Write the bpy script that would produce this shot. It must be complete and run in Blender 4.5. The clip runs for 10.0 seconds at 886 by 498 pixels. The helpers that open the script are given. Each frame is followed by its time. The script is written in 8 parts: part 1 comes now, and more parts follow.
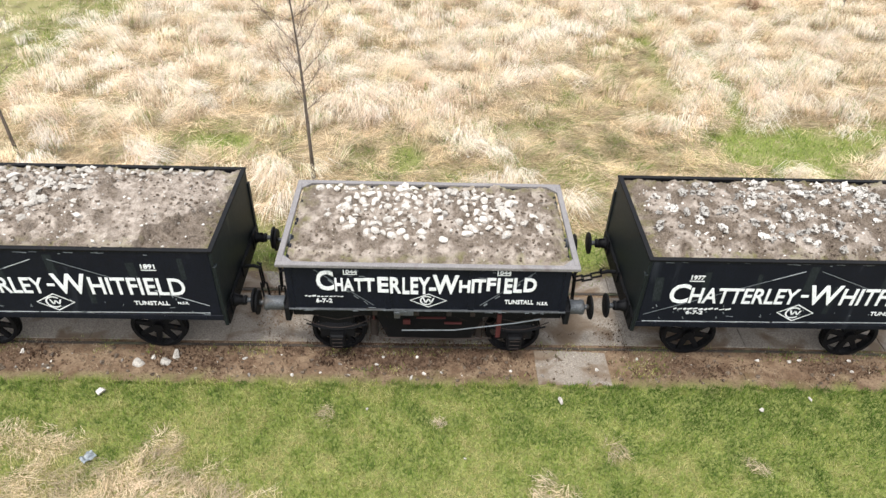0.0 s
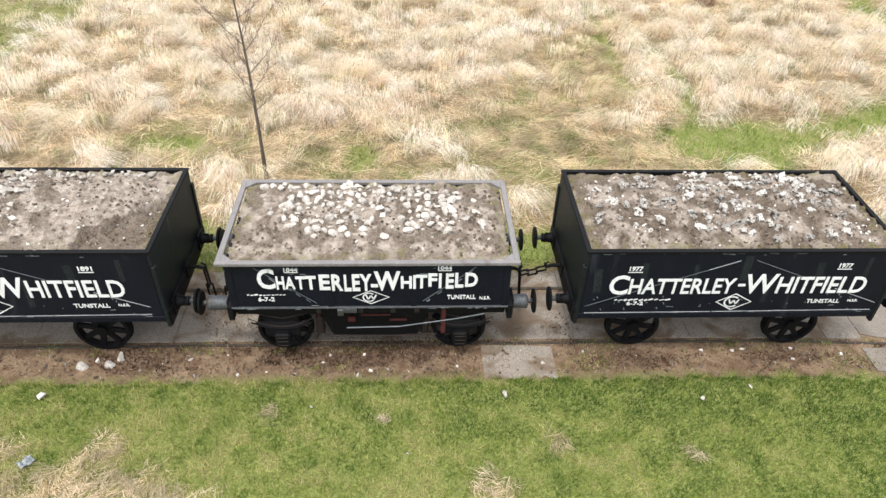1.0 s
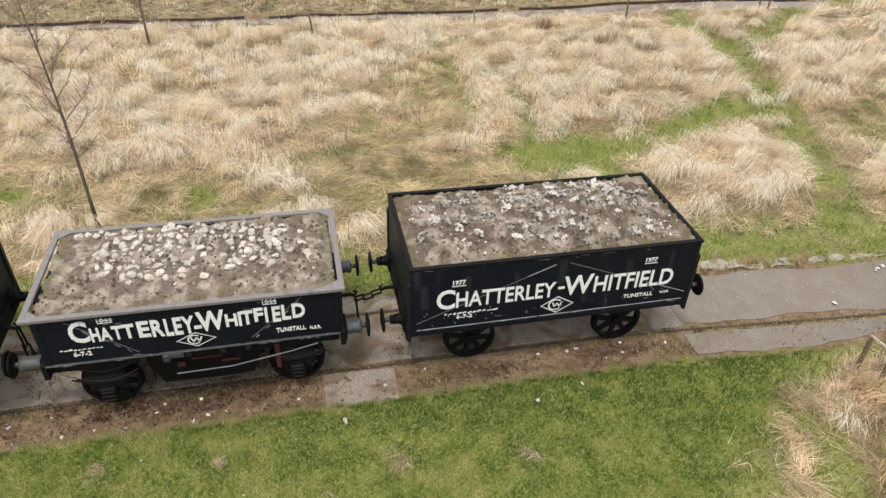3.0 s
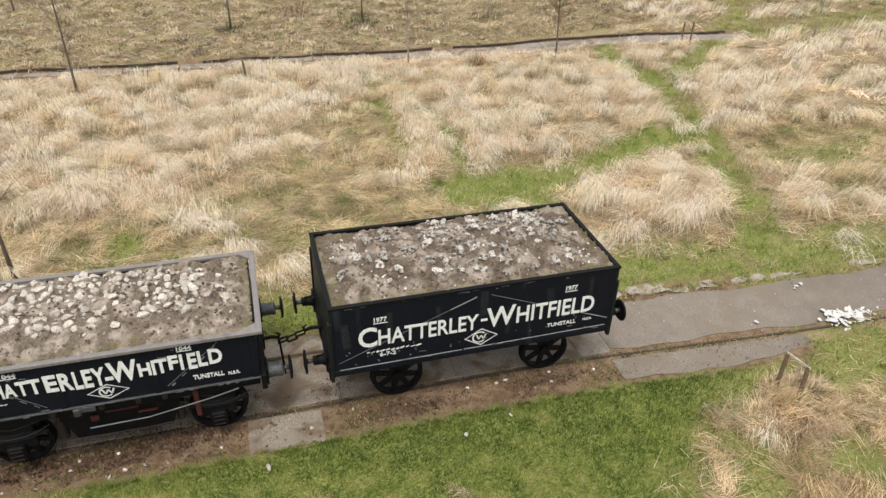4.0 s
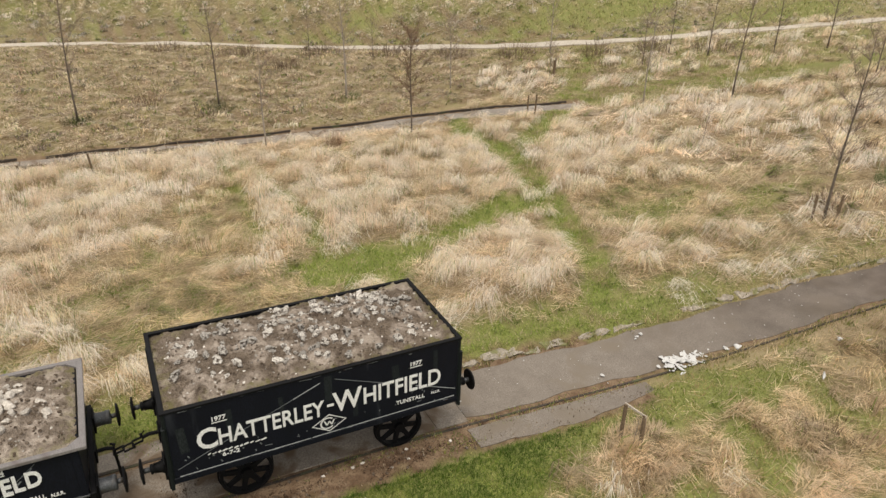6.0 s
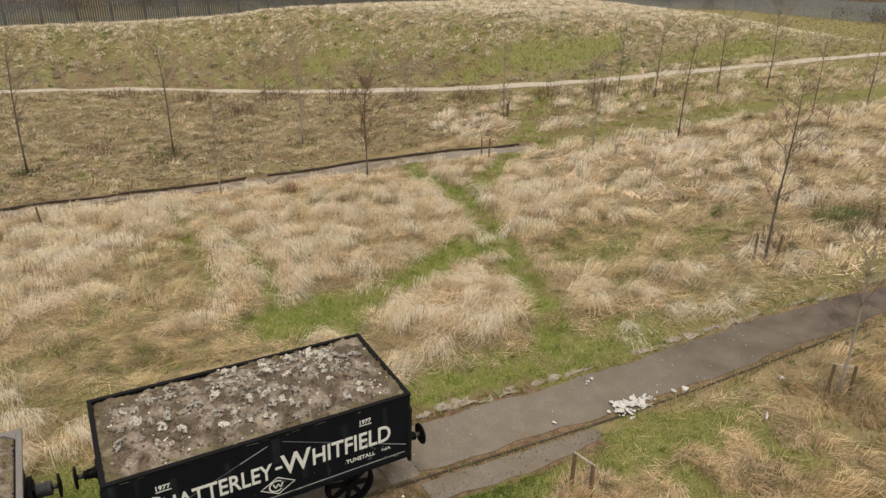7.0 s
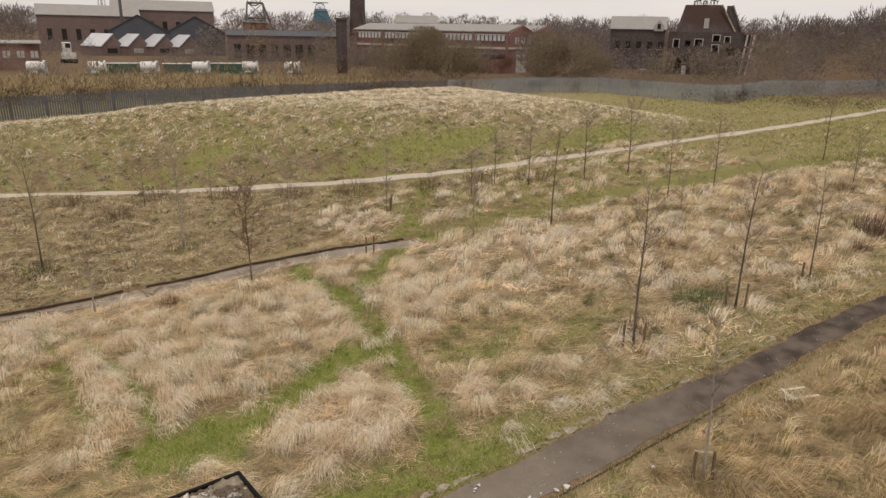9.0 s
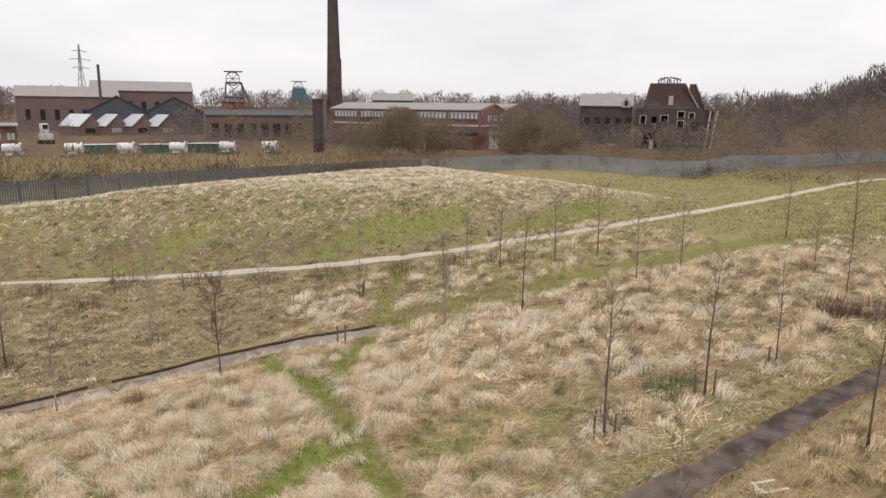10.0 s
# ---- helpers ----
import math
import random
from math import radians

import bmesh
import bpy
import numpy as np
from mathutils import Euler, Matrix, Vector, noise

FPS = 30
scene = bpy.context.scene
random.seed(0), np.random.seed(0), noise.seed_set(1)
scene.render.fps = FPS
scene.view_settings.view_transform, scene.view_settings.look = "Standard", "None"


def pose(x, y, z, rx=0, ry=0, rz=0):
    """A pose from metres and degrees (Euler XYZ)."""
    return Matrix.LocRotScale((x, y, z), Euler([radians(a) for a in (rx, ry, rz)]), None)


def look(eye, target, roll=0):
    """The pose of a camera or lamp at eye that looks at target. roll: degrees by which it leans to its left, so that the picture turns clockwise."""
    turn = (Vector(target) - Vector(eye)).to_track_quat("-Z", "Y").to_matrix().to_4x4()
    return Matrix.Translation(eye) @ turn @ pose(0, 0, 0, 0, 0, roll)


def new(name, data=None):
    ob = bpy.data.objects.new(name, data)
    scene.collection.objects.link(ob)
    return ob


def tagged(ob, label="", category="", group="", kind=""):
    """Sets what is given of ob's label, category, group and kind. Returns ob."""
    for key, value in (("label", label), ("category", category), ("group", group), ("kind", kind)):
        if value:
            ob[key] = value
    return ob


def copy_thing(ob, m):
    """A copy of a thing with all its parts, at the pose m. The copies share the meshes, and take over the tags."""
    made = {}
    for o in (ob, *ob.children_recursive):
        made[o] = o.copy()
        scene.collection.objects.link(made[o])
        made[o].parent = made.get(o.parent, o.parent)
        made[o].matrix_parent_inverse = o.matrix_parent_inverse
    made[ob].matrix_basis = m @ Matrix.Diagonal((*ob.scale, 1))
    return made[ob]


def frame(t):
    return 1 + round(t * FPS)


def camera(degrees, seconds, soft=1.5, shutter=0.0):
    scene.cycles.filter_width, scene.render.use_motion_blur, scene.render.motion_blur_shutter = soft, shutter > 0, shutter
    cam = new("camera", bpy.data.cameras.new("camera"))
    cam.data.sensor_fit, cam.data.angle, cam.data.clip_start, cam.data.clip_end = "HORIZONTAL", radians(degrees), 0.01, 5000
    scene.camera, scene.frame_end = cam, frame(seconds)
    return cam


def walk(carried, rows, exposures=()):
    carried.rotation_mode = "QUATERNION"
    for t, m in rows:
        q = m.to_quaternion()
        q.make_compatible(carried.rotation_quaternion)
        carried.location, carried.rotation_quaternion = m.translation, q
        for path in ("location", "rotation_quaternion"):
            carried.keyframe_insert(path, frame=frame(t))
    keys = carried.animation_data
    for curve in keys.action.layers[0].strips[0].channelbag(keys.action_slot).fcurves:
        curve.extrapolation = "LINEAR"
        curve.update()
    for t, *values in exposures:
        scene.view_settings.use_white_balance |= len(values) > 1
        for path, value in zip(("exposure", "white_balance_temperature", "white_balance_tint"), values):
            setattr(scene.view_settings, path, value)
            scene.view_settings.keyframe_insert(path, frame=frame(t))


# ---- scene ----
cam = camera(65.1, 10.0, soft=1.45)
PATH = [
    (0, (-0.166, -9.581, 9.133), (-0.124, -8.012, 7.893), 1.9),
    (0.5, (0.165, -9.639, 9.129), (0.231, -8.069, 7.891), 1.9),
    (1, (0.507, -9.697, 9.11), (0.599, -8.127, 7.876), 1.9),
    (1.5, (0.827, -9.777, 9.097), (0.964, -8.207, 7.865), 1.9),
    (2, (1.188, -9.862, 9.104), (1.4, -8.299, 7.874), 1.8),
    (2.5, (1.499, -9.938, 9.128), (1.798, -8.364, 7.93), 1.8),
    (2.7, (1.598, -9.96, 9.149), (1.931, -8.382, 7.965), 2.0),
    (3.8, (2.306, -10.114, 9.172), (2.772, -8.501, 8.085), 2.0),
    (4, (2.421, -10.159, 9.178), (2.92, -8.545, 8.108), 1.9),
    (4.5, (2.688, -10.257, 9.22), (3.289, -8.648, 8.195), 1.8),
    (5, (2.91, -10.357, 9.239), (3.615, -8.762, 8.26), 1.8),
    (5.5, (3.116, -10.46, 9.318), (3.887, -8.868, 8.384), 1.8),
    (7, (3.604, -10.718, 9.952), (4.524, -9.132, 9.155), 1.7),
    (7.5, (3.726, -10.814, 10.245), (4.73, -9.257, 9.492), 1.5),
    (8, (3.816, -10.928, 10.554), (4.902, -9.405, 9.846), 1.4),
    (8.5, (3.876, -11.013, 10.873), (5.029, -9.519, 10.21), 1.2),
    (9, (3.95, -11.091, 11.226), (5.148, -9.605, 10.629), 1.1),
    (9.5, (4.041, -11.173, 11.687), (5.284, -9.689, 11.185), 0.9),
    (10, (4.241, -11.303, 12.073), (5.516, -9.815, 11.672), 0.6),
]
EXPOSURES = [(0, 1.32, 6300, 9), (1.5, 1.16, 6400, 9), (2.5, 0.86, 6600, 10), (4, 0.75, 6750, 9), (5.5, 0.62, 6950, 10), (7.5, 0.14, 7600, 9), (8.5, 0.07, 7600, 12), (9.5, 0.14, 7300, 14), (10, 0.34, 6900, 13)]
walk(cam, [(t, look(eye, target, roll)) for t, eye, target, roll in PATH], EXPOSURES)

# ---- light: an overcast winter day ----
world = bpy.data.worlds.new("overcast")
scene.world = world
world.use_nodes = True
wn, wl = world.node_tree.nodes, world.node_tree.links
sky = wn.new("ShaderNodeTexSky")
sky.sky_type, sky.sun_disc = "NISHITA", False
sky.sun_elevation, sky.sun_rotation, sky.dust_density = radians(68), radians(209), 4.0
pale = wn.new("ShaderNodeHueSaturation")
pale.inputs["Saturation"].default_value = 0.16
wl.new(sky.outputs["Color"], pale.inputs["Color"])
cloud = wn.new("ShaderNodeTexNoise")
cloud.inputs["Scale"].default_value, cloud.inputs["Detail"].default_value = 2.2, 5.0
stretch = wn.new("ShaderNodeMapping")
stretch.inputs["Scale"].default_value = (1, 1, 4)
coords = wn.new("ShaderNodeTexCoord")
wl.new(coords.outputs["Generated"], stretch.inputs["Vector"])
wl.new(stretch.outputs["Vector"], cloud.inputs["Vector"])
tone = wn.new("ShaderNodeValToRGB")
tone.color_ramp.elements[0].position, tone.color_ramp.elements[1].position = 0.3, 0.75
tone.color_ramp.elements[0].color = (5.7, 5.95, 6.5, 1)
tone.color_ramp.elements[1].color = (7.7, 7.8, 8.0, 1)
wl.new(cloud.outputs["Fac"], tone.inputs["Fac"])
veil = wn.new("ShaderNodeMix")
veil.data_type, veil.inputs["Factor"].default_value = "RGBA", 0.82
wl.new(pale.outputs["Color"], veil.inputs["A"])
wl.new(tone.outputs["Color"], veil.inputs["B"])
wl.new(veil.outputs["Result"], wn["Background"].inputs["Color"])
wn["Background"].inputs["Strength"].default_value = 0.12
sun = new("sun", bpy.data.lights.new("sun", "SUN"))
sun.data.energy, sun.data.angle, sun.data.color = 1.5, radians(14), (1.0, 0.96, 0.9)
sun.matrix_world = look((-5, -9, 26), (0, 0, 0))


# ---- small helpers ----
def part(name, bm, material, parent=None, label="", smooth=False):
    """Links a bmesh as one mesh object under a thing or a part."""
    me = bpy.data.meshes.new(name)
    bm.to_mesh(me)
    bm.free()
    me.materials.append(material)
    if smooth:
        me.shade_smooth()
    ob = new(name, me)
    if parent:
        ob.parent = parent
    return tagged(ob, label)


def again(ob, m, parent=None):
    """A second object on the same mesh."""
    twin = ob.copy()
    scene.collection.objects.link(twin)
    twin.parent = parent or ob.parent
    twin.matrix_basis = m
    return twin


def empty(name, label, category, group="", m=None):
    ob = new(name)
    ob.empty_display_size = 0.2
    if m is not None:
        ob.matrix_basis = m
    return tagged(ob, label, category, group)


def box(x0, x1, y0, y1, z0, z1, bevel=0.0, bm=None):
    own = bmesh.new()
    m = Matrix.LocRotScale(((x0 + x1) / 2, (y0 + y1) / 2, (z0 + z1) / 2), None, (x1 - x0, y1 - y0, z1 - z0))
    bmesh.ops.create_cube(own, size=1, matrix=m)
    if bevel:
        bmesh.ops.bevel(own, geom=own.edges[:], offset=bevel, segments=1, affect="EDGES")
    return merge(bm, own)


def merge(bm, own):
    """Adds a small bmesh to a larger one."""
    if bm is None:
        return own
    me = bpy.data.meshes.new("tmp")
    own.to_mesh(me)
    own.free()
    bm.from_mesh(me)
    bpy.data.meshes.remove(me)
    return bm


def tube(points, radii, sides=6, bm=None, caps=True):
    """A round bar along points."""
    bm = bm or bmesh.new()
    points = [Vector(p) for p in points]
    rings = []
    for i, p in enumerate(points):
        d = (points[min(i + 1, len(points) - 1)] - points[max(i - 1, 0)]).normalized()
        a = d.orthogonal().normalized()
        if abs(d.z) < 0.9:
            a = d.cross(Vector((0, 0, 1))).normalized()
        b = d.cross(a)
        r = radii[i] if isinstance(radii, (list, tuple)) else radii
        rings.append([bm.verts.new(p + r * (a * math.cos(k * math.tau / sides) + b * math.sin(k * math.tau / sides))) for k in range(sides)])
    for r0, r1 in zip(rings, rings[1:]):
        for k in range(sides):
            bm.faces.new((r0[k], r0[(k + 1) % sides], r1[(k + 1) % sides], r1[k]))
    if caps:
        bm.faces.new(rings[0][::-1])
        bm.faces.new(rings[-1])
    return bm


def prism(outline, depth, m=None, bm=None):
    """An outline in x, z with thickness along y."""
    own = bmesh.new()
    a = [own.verts.new((x, 0, z)) for x, z in outline]
    b = [own.verts.new((x, depth, z)) for x, z in outline]
    own.faces.new(a)
    own.faces.new(b[::-1])
    for i in range(len(a)):
        j = (i + 1) % len(a)
        own.faces.new((a[j], a[i], b[i], b[j]))
    bmesh.ops.recalc_face_normals(own, faces=own.faces[:])
    if m is not None:
        own.transform(m)
    return merge(bm, own)


# ---- materials ----
def surface(name, c1, c2, scale=4.0, rough=0.8, bump=0.3, metal=0.0, fine=40.0, blotch=None, blotch_scale=1.2, blotch_cut=0.55, space="Object", dist=0.02, stretch_z=1.0, random_tone=0.0, spec=0.4):
    """Two tones mixed by noise at one scale, grain at a finer one, stains of a third tone."""
    mat = bpy.data.materials.new(name)
    mat.use_nodes = True
    n, l = mat.node_tree.nodes, mat.node_tree.links
    bsdf = n["Principled BSDF"]
    tc = n.new("ShaderNodeTexCoord")
    mp = n.new("ShaderNodeMapping")
    mp.inputs["Scale"].default_value = (1, 1, stretch_z)
    if space == "World":
        geo = n.new("ShaderNodeNewGeometry")
        l.new(geo.outputs["Position"], mp.inputs["Vector"])
    else:
        l.new(tc.outputs["Object"], mp.inputs["Vector"])

    def noise_at(s, detail=4.0, warp=0.0):
        t = n.new("ShaderNodeTexNoise")
        t.inputs["Scale"].default_value, t.inputs["Detail"].default_value, t.inputs["Distortion"].default_value = s, detail, warp
        l.new(mp.outputs["Vector"], t.inputs["Vector"])
        return t.outputs["Fac"]

    def mix(fac, a, b):
        m = n.new("ShaderNodeMix")
        m.data_type = "RGBA"
        for value, socket in ((fac, m.inputs["Factor"]), (a, m.inputs["A"]), (b, m.inputs["B"])):
            if isinstance(value, bpy.types.NodeSocket):
                l.new(value, socket)
            else:
                socket.default_value = value if isinstance(value, float) else (*value, 1)
        return m.outputs["Result"]

    def ramp(fac, lo, hi):
        r = n.new("ShaderNodeMapRange")
        r.inputs["From Min"].default_value, r.inputs["From Max"].default_value = lo, hi
        l.new(fac, r.inputs["Value"])
        return r.outputs["Result"]

    col = mix(ramp(noise_at(scale), 0.3, 0.7), c1, c2)
    grain = noise_at(fine, 3.0)
    dark = tuple(0.6 * v for v in c1)
    col = mix(ramp(grain, 0.75, 0.35), col, dark) if bump >= 0 else col
    if blotch:
        col = mix(ramp(noise_at(blotch_scale, 6.0, 0.6), blotch_cut, blotch_cut + 0.12), col, blotch)
    if random_tone:
        info = n.new("ShaderNodeObjectInfo")
        hsv = n.new("ShaderNodeHueSaturation")
        l.new(ramp(info.outputs["Random"], -0.5 / random_tone + 0.5, 0.5 / random_tone + 0.5), hsv.inputs["Value"])
        r = hsv.inputs["Value"].links[0].from_node
        r.inputs["From Min"].default_value, r.inputs["From Max"].default_value = 0, 1
        r.inputs["To Min"].default_value, r.inputs["To Max"].default_value = 1 - random_tone, 1 + random_tone
        l.new(col, hsv.inputs["Color"])
        col = hsv.outputs["Color"]
    l.new(col, bsdf.inputs["Base Color"])
    bsdf.inputs["Metallic"].default_value = metal
    bsdf.inputs["Specular IOR Level"].default_value = spec
    rr = n.new("ShaderNodeMapRange")
    rr.inputs["To Min"].default_value, rr.inputs["To Max"].default_value = max(0.05, rough - 0.12), min(1, rough + 0.12)
    l.new(grain, rr.inputs["Value"])
    l.new(rr.outputs["Result"], bsdf.inputs["Roughness"])
    if bump > 0:
        b = n.new("ShaderNodeBump")
        b.inputs["Strength"].default_value, b.inputs["Distance"].default_value = bump, dist
        l.new(grain, b.inputs["Height"])
        l.new(b.outputs["Normal"], bsdf.inputs["Normal"])
    return mat


def blade_material(name, through_light=0.36):
    """Grass and twigs: the tint is stored blade by blade."""
    mat = bpy.data.materials.new(name)
    mat.use_nodes = True
    n, l = mat.node_tree.nodes, mat.node_tree.links
    bsdf = n["Principled BSDF"]
    tint = n.new("ShaderNodeAttribute")
    tint.attribute_name = "tint"
    isle = n.new("ShaderNodeNewGeometry")
    hsv = n.new("ShaderNodeHueSaturation")
    r = n.new("ShaderNodeMapRange")
    r.inputs["To Min"].default_value, r.inputs["To Max"].default_value = 0.86, 1.12
    l.new(isle.outputs["Random Per Island"], r.inputs["Value"])
    l.new(r.outputs["Result"], hsv.inputs["Value"])
    l.new(tint.outputs["Color"], hsv.inputs["Color"])
    l.new(hsv.outputs["Color"], bsdf.inputs["Base Color"])
    bsdf.inputs["Roughness"].default_value = 0.8
    bsdf.inputs["Specular IOR Level"].default_value = 0.15
    tr = n.new("ShaderNodeBsdfTranslucent")
    l.new(hsv.outputs["Color"], tr.inputs["Color"])
    ms = n.new("ShaderNodeMixShader")
    ms.inputs["Fac"].default_value = through_light
    l.new(bsdf.outputs["BSDF"], ms.inputs[1])
    l.new(tr.outputs["BSDF"], ms.inputs[2])
    l.new(ms.outputs["Shader"], n["Material Output"].inputs["Surface"])
    return mat


def ground_material():
    """Soil under the grass: straw litter, green moss and bare earth by the cover that grows there."""
    mat = bpy.data.materials.new("meadow_soil")
    mat.use_nodes = True
    n, l = mat.node_tree.nodes, mat.node_tree.links
    bsdf = n["Principled BSDF"]
    geo = n.new("ShaderNodeNewGeometry")
    at = n.new("ShaderNodeAttribute")
    at.attribute_name = "cover"
    sep = n.new("ShaderNodeSeparateColor")
    l.new(at.outputs["Color"], sep.inputs["Color"])

    def nz(s, d=5.0):
        t = n.new("ShaderNodeTexNoise")
        t.inputs["Scale"].default_value, t.inputs["Detail"].default_value = s, d
        l.new(geo.outputs["Position"], t.inputs["Vector"])
        return t.outputs["Fac"]

    def mixed(fac, a, b):
        m = n.new("ShaderNodeMix")
        m.data_type = "RGBA"
        l.new(fac, m.inputs["Factor"])
        for v, s in ((a, m.inputs["A"]), (b, m.inputs["B"])):
            if isinstance(v, tuple):
                s.default_value = (*v, 1)
            else:
                l.new(v, s)
        return m.outputs["Result"]

    def rng(v, lo, hi):
        r = n.new("ShaderNodeMapRange")
        r.inputs["From Min"].default_value, r.inputs["From Max"].default_value = lo, hi
        l.new(v, r.inputs["Value"])
        return r.outputs["Result"]

    straw = mixed(rng(nz(0.9), 0.3, 0.7), (0.26, 0.2, 0.125), (0.2, 0.155, 0.09))
    straw = mixed(rng(nz(14.0), 0.35, 0.7), straw, (0.31, 0.235, 0.145))
    green = mixed(rng(nz(1.3), 0.3, 0.7), (0.15, 0.185, 0.042), (0.22, 0.245, 0.066))
    green = mixed(rng(nz(22.0), 0.4, 0.7), green, (0.075, 0.095, 0.027))
    earth = mixed(rng(nz(5.0), 0.35, 0.65), (0.125, 0.078, 0.048), (0.23, 0.162, 0.105))
    earth = mixed(rng(nz(30.0), 0.5, 0.7), earth, (0.09, 0.06, 0.04))
    col = mixed(sep.outputs["Red"], straw, green)
    col = mixed(sep.outputs["Green"], col, earth)
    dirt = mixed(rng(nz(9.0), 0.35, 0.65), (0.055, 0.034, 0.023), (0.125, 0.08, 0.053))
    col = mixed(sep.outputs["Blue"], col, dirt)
    l.new(col, bsdf.inputs["Base Color"])
    bsdf.inputs["Roughness"].default_value = 0.95
    bsdf.inputs["Specular IOR Level"].default_value = 0.1
    b = n.new("ShaderNodeBump")
    b.inputs["Strength"].default_value, b.inputs["Distance"].default_value = 0.6, 0.05
    l.new(nz(25.0), b.inputs["Height"])
    l.new(b.outputs["Normal"], bsdf.inputs["Normal"])
    return mat


SOIL = ground_material()
GRASS = blade_material("grass_blade", 0.44)
TWIG = blade_material("twig", 0.4)
BLACK = surface("black_wagon_paint", (0.005, 0.006, 0.0115), (0.009, 0.0105, 0.018), 3.0, 0.55, 0.08, 0.0, 60.0, (0.026, 0.029, 0.036), 2.0, 0.62, stretch_z=0.35, spec=0.16)
GREENBLACK = surface("dark_green_wagon_paint", (0.008, 0.011, 0.012), (0.016, 0.02, 0.02), 2.2, 0.55, 0.1, 0.0, 50.0, (0.032, 0.034, 0.028), 1.6, 0.62, stretch_z=0.3, spec=0.18)
IRON = surface("black_iron", (0.004, 0.004, 0.005), (0.009, 0.0088, 0.0095), 8.0, 0.65, 0.25, 0.0, 80.0, (0.02, 0.013, 0.01), 5.0, 0.64, spec=0.14)
WORN = surface("worn_grey_iron", (0.06, 0.064, 0.07), (0.14, 0.148, 0.155), 7.0, 0.5, 0.2, 0.3, 60.0, (0.05, 0.045, 0.04), 4.0, 0.55)
RUST = surface("rusty_iron", (0.022, 0.014, 0.011), (0.046, 0.029, 0.021), 9.0, 0.85, 0.4, 0.0, 70.0, (0.02, 0.015, 0.012), 3.0, 0.55)
RAILTOP = surface("mud_caked_rail", (0.05, 0.038, 0.03), (0.1, 0.078, 0.06), 6.0, 0.9, 0.4, 0.0, 60.0, (0.07, 0.075, 0.035), 1.5, 0.55, "World")
PALEWOOD = surface("bleached_plank", (0.58, 0.5, 0.41), (0.68, 0.61, 0.52), 8.0, 0.9, 0.3, 0.0, 40.0)
RED = surface("faded_red_iron", (0.085, 0.014, 0.013), (0.05, 0.014, 0.011), 9.0, 0.7, 0.2, 0.0)
RIM = surface("weathered_grey_steel", (0.2, 0.183, 0.178), (0.27, 0.248, 0.24), 5.0, 0.6, 0.15, 0.0, 60.0, (0.12, 0.1, 0.095), 3.0, 0.6)
WHITE = surface("white_lettering", (0.9, 0.9, 0.89), (0.84, 0.85, 0.84), 6.0, 0.6, 0.05, 0.0, 90.0, (0.35, 0.37, 0.37), 9.0, 0.66)
DIM = surface("worn_white_stripe", (0.22, 0.24, 0.25), (0.08, 0.09, 0.1), 5.0, 0.6, 0.05, 0.0)
STRIPE = surface("white_stripe_paint", (0.5, 0.52, 0.53), (0.2, 0.22, 0.23), 4.0, 0.6, 0.05, 0.0)
STREAK = surface("dusty_streak", (0.012, 0.016, 0.019), (0.03, 0.035, 0.036), 3.0, 0.6, 0.05, 0.0, 60.0, stretch_z=0.3, spec=0.16)
DIRT = surface("stony_soil", (0.2, 0.152, 0.112), (0.38, 0.305, 0.24), 6.5, 0.95, 1.0, 0.0, 44.0, (0.085, 0.06, 0.043), 9.0, 0.535, dist=0.08, spec=0.1)
STONE = surface("pale_limestone", (0.54, 0.49, 0.43), (0.68, 0.63, 0.57), 1.5, 0.9, 0.5, 0.0, 4.0, (0.42, 0.34, 0.27), 1.1, 0.62, dist=0.02, random_tone=0.2, spec=0.15)
# pitted slag; dark blotches put shade of pits and undersides into its colour
SLAG = surface("pitted_grey_slag", (0.54, 0.5, 0.445), (0.8, 0.76, 0.71), 3.0, 0.95, 0.9, 0.0, 5.0, (0.075, 0.058, 0.046), 2.2, 0.5, dist=0.04, random_tone=0.35, spec=0.1)
CONCRETE = surface("old_concrete", (0.27, 0.23, 0.19), (0.38, 0.33, 0.275), 1.6, 0.9, 0.35, 0.0, 45.0, (0.135, 0.097, 0.066), 1.3, 0.5, "World", 0.01, spec=0.15)
GRAVEL = surface("pale_gravel", (0.5, 0.44, 0.36), (0.66, 0.59, 0.51), 1.0, 0.95, 0.5, 0.0, 30.0, (0.3, 0.25, 0.18), 0.3, 0.75, "World", spec=0.1)
BARK = surface("grey_brown_bark", (0.13, 0.104, 0.085), (0.23, 0.192, 0.16), 9.0, 0.9, 0.4, 0.0, 40.0, stretch_z=0.3, spec=0.1)
PALEBARK = surface("pale_birch_bark", (0.42, 0.37, 0.32), (0.3, 0.26, 0.22), 9.0, 0.85, 0.3, 0.0, 30.0, (0.1, 0.08, 0.07), 7.0, 0.6, spec=0.1)
WOOD = surface("weathered_stake_wood", (0.16, 0.115, 0.075), (0.27, 0.2, 0.135), 10.0, 0.9, 0.4, 0.0, 50.0, stretch_z=0.2, spec=0.1)
KERB = surface("pale_kerb_stone", (0.34, 0.295, 0.24), (0.48, 0.425, 0.36), 3.0, 0.9, 0.5, 0.0, 25.0, (0.17, 0.165, 0.08), 2.4, 0.47, "World", 0.02, spec=0.1)
SIDING = surface("pale_grey_slab", (0.27, 0.235, 0.2), (0.38, 0.34, 0.3), 0.9, 0.9, 0.35, 0.0, 30.0, (0.17, 0.135, 0.1), 0.8, 0.5, "World", 0.01, spec=0.15)
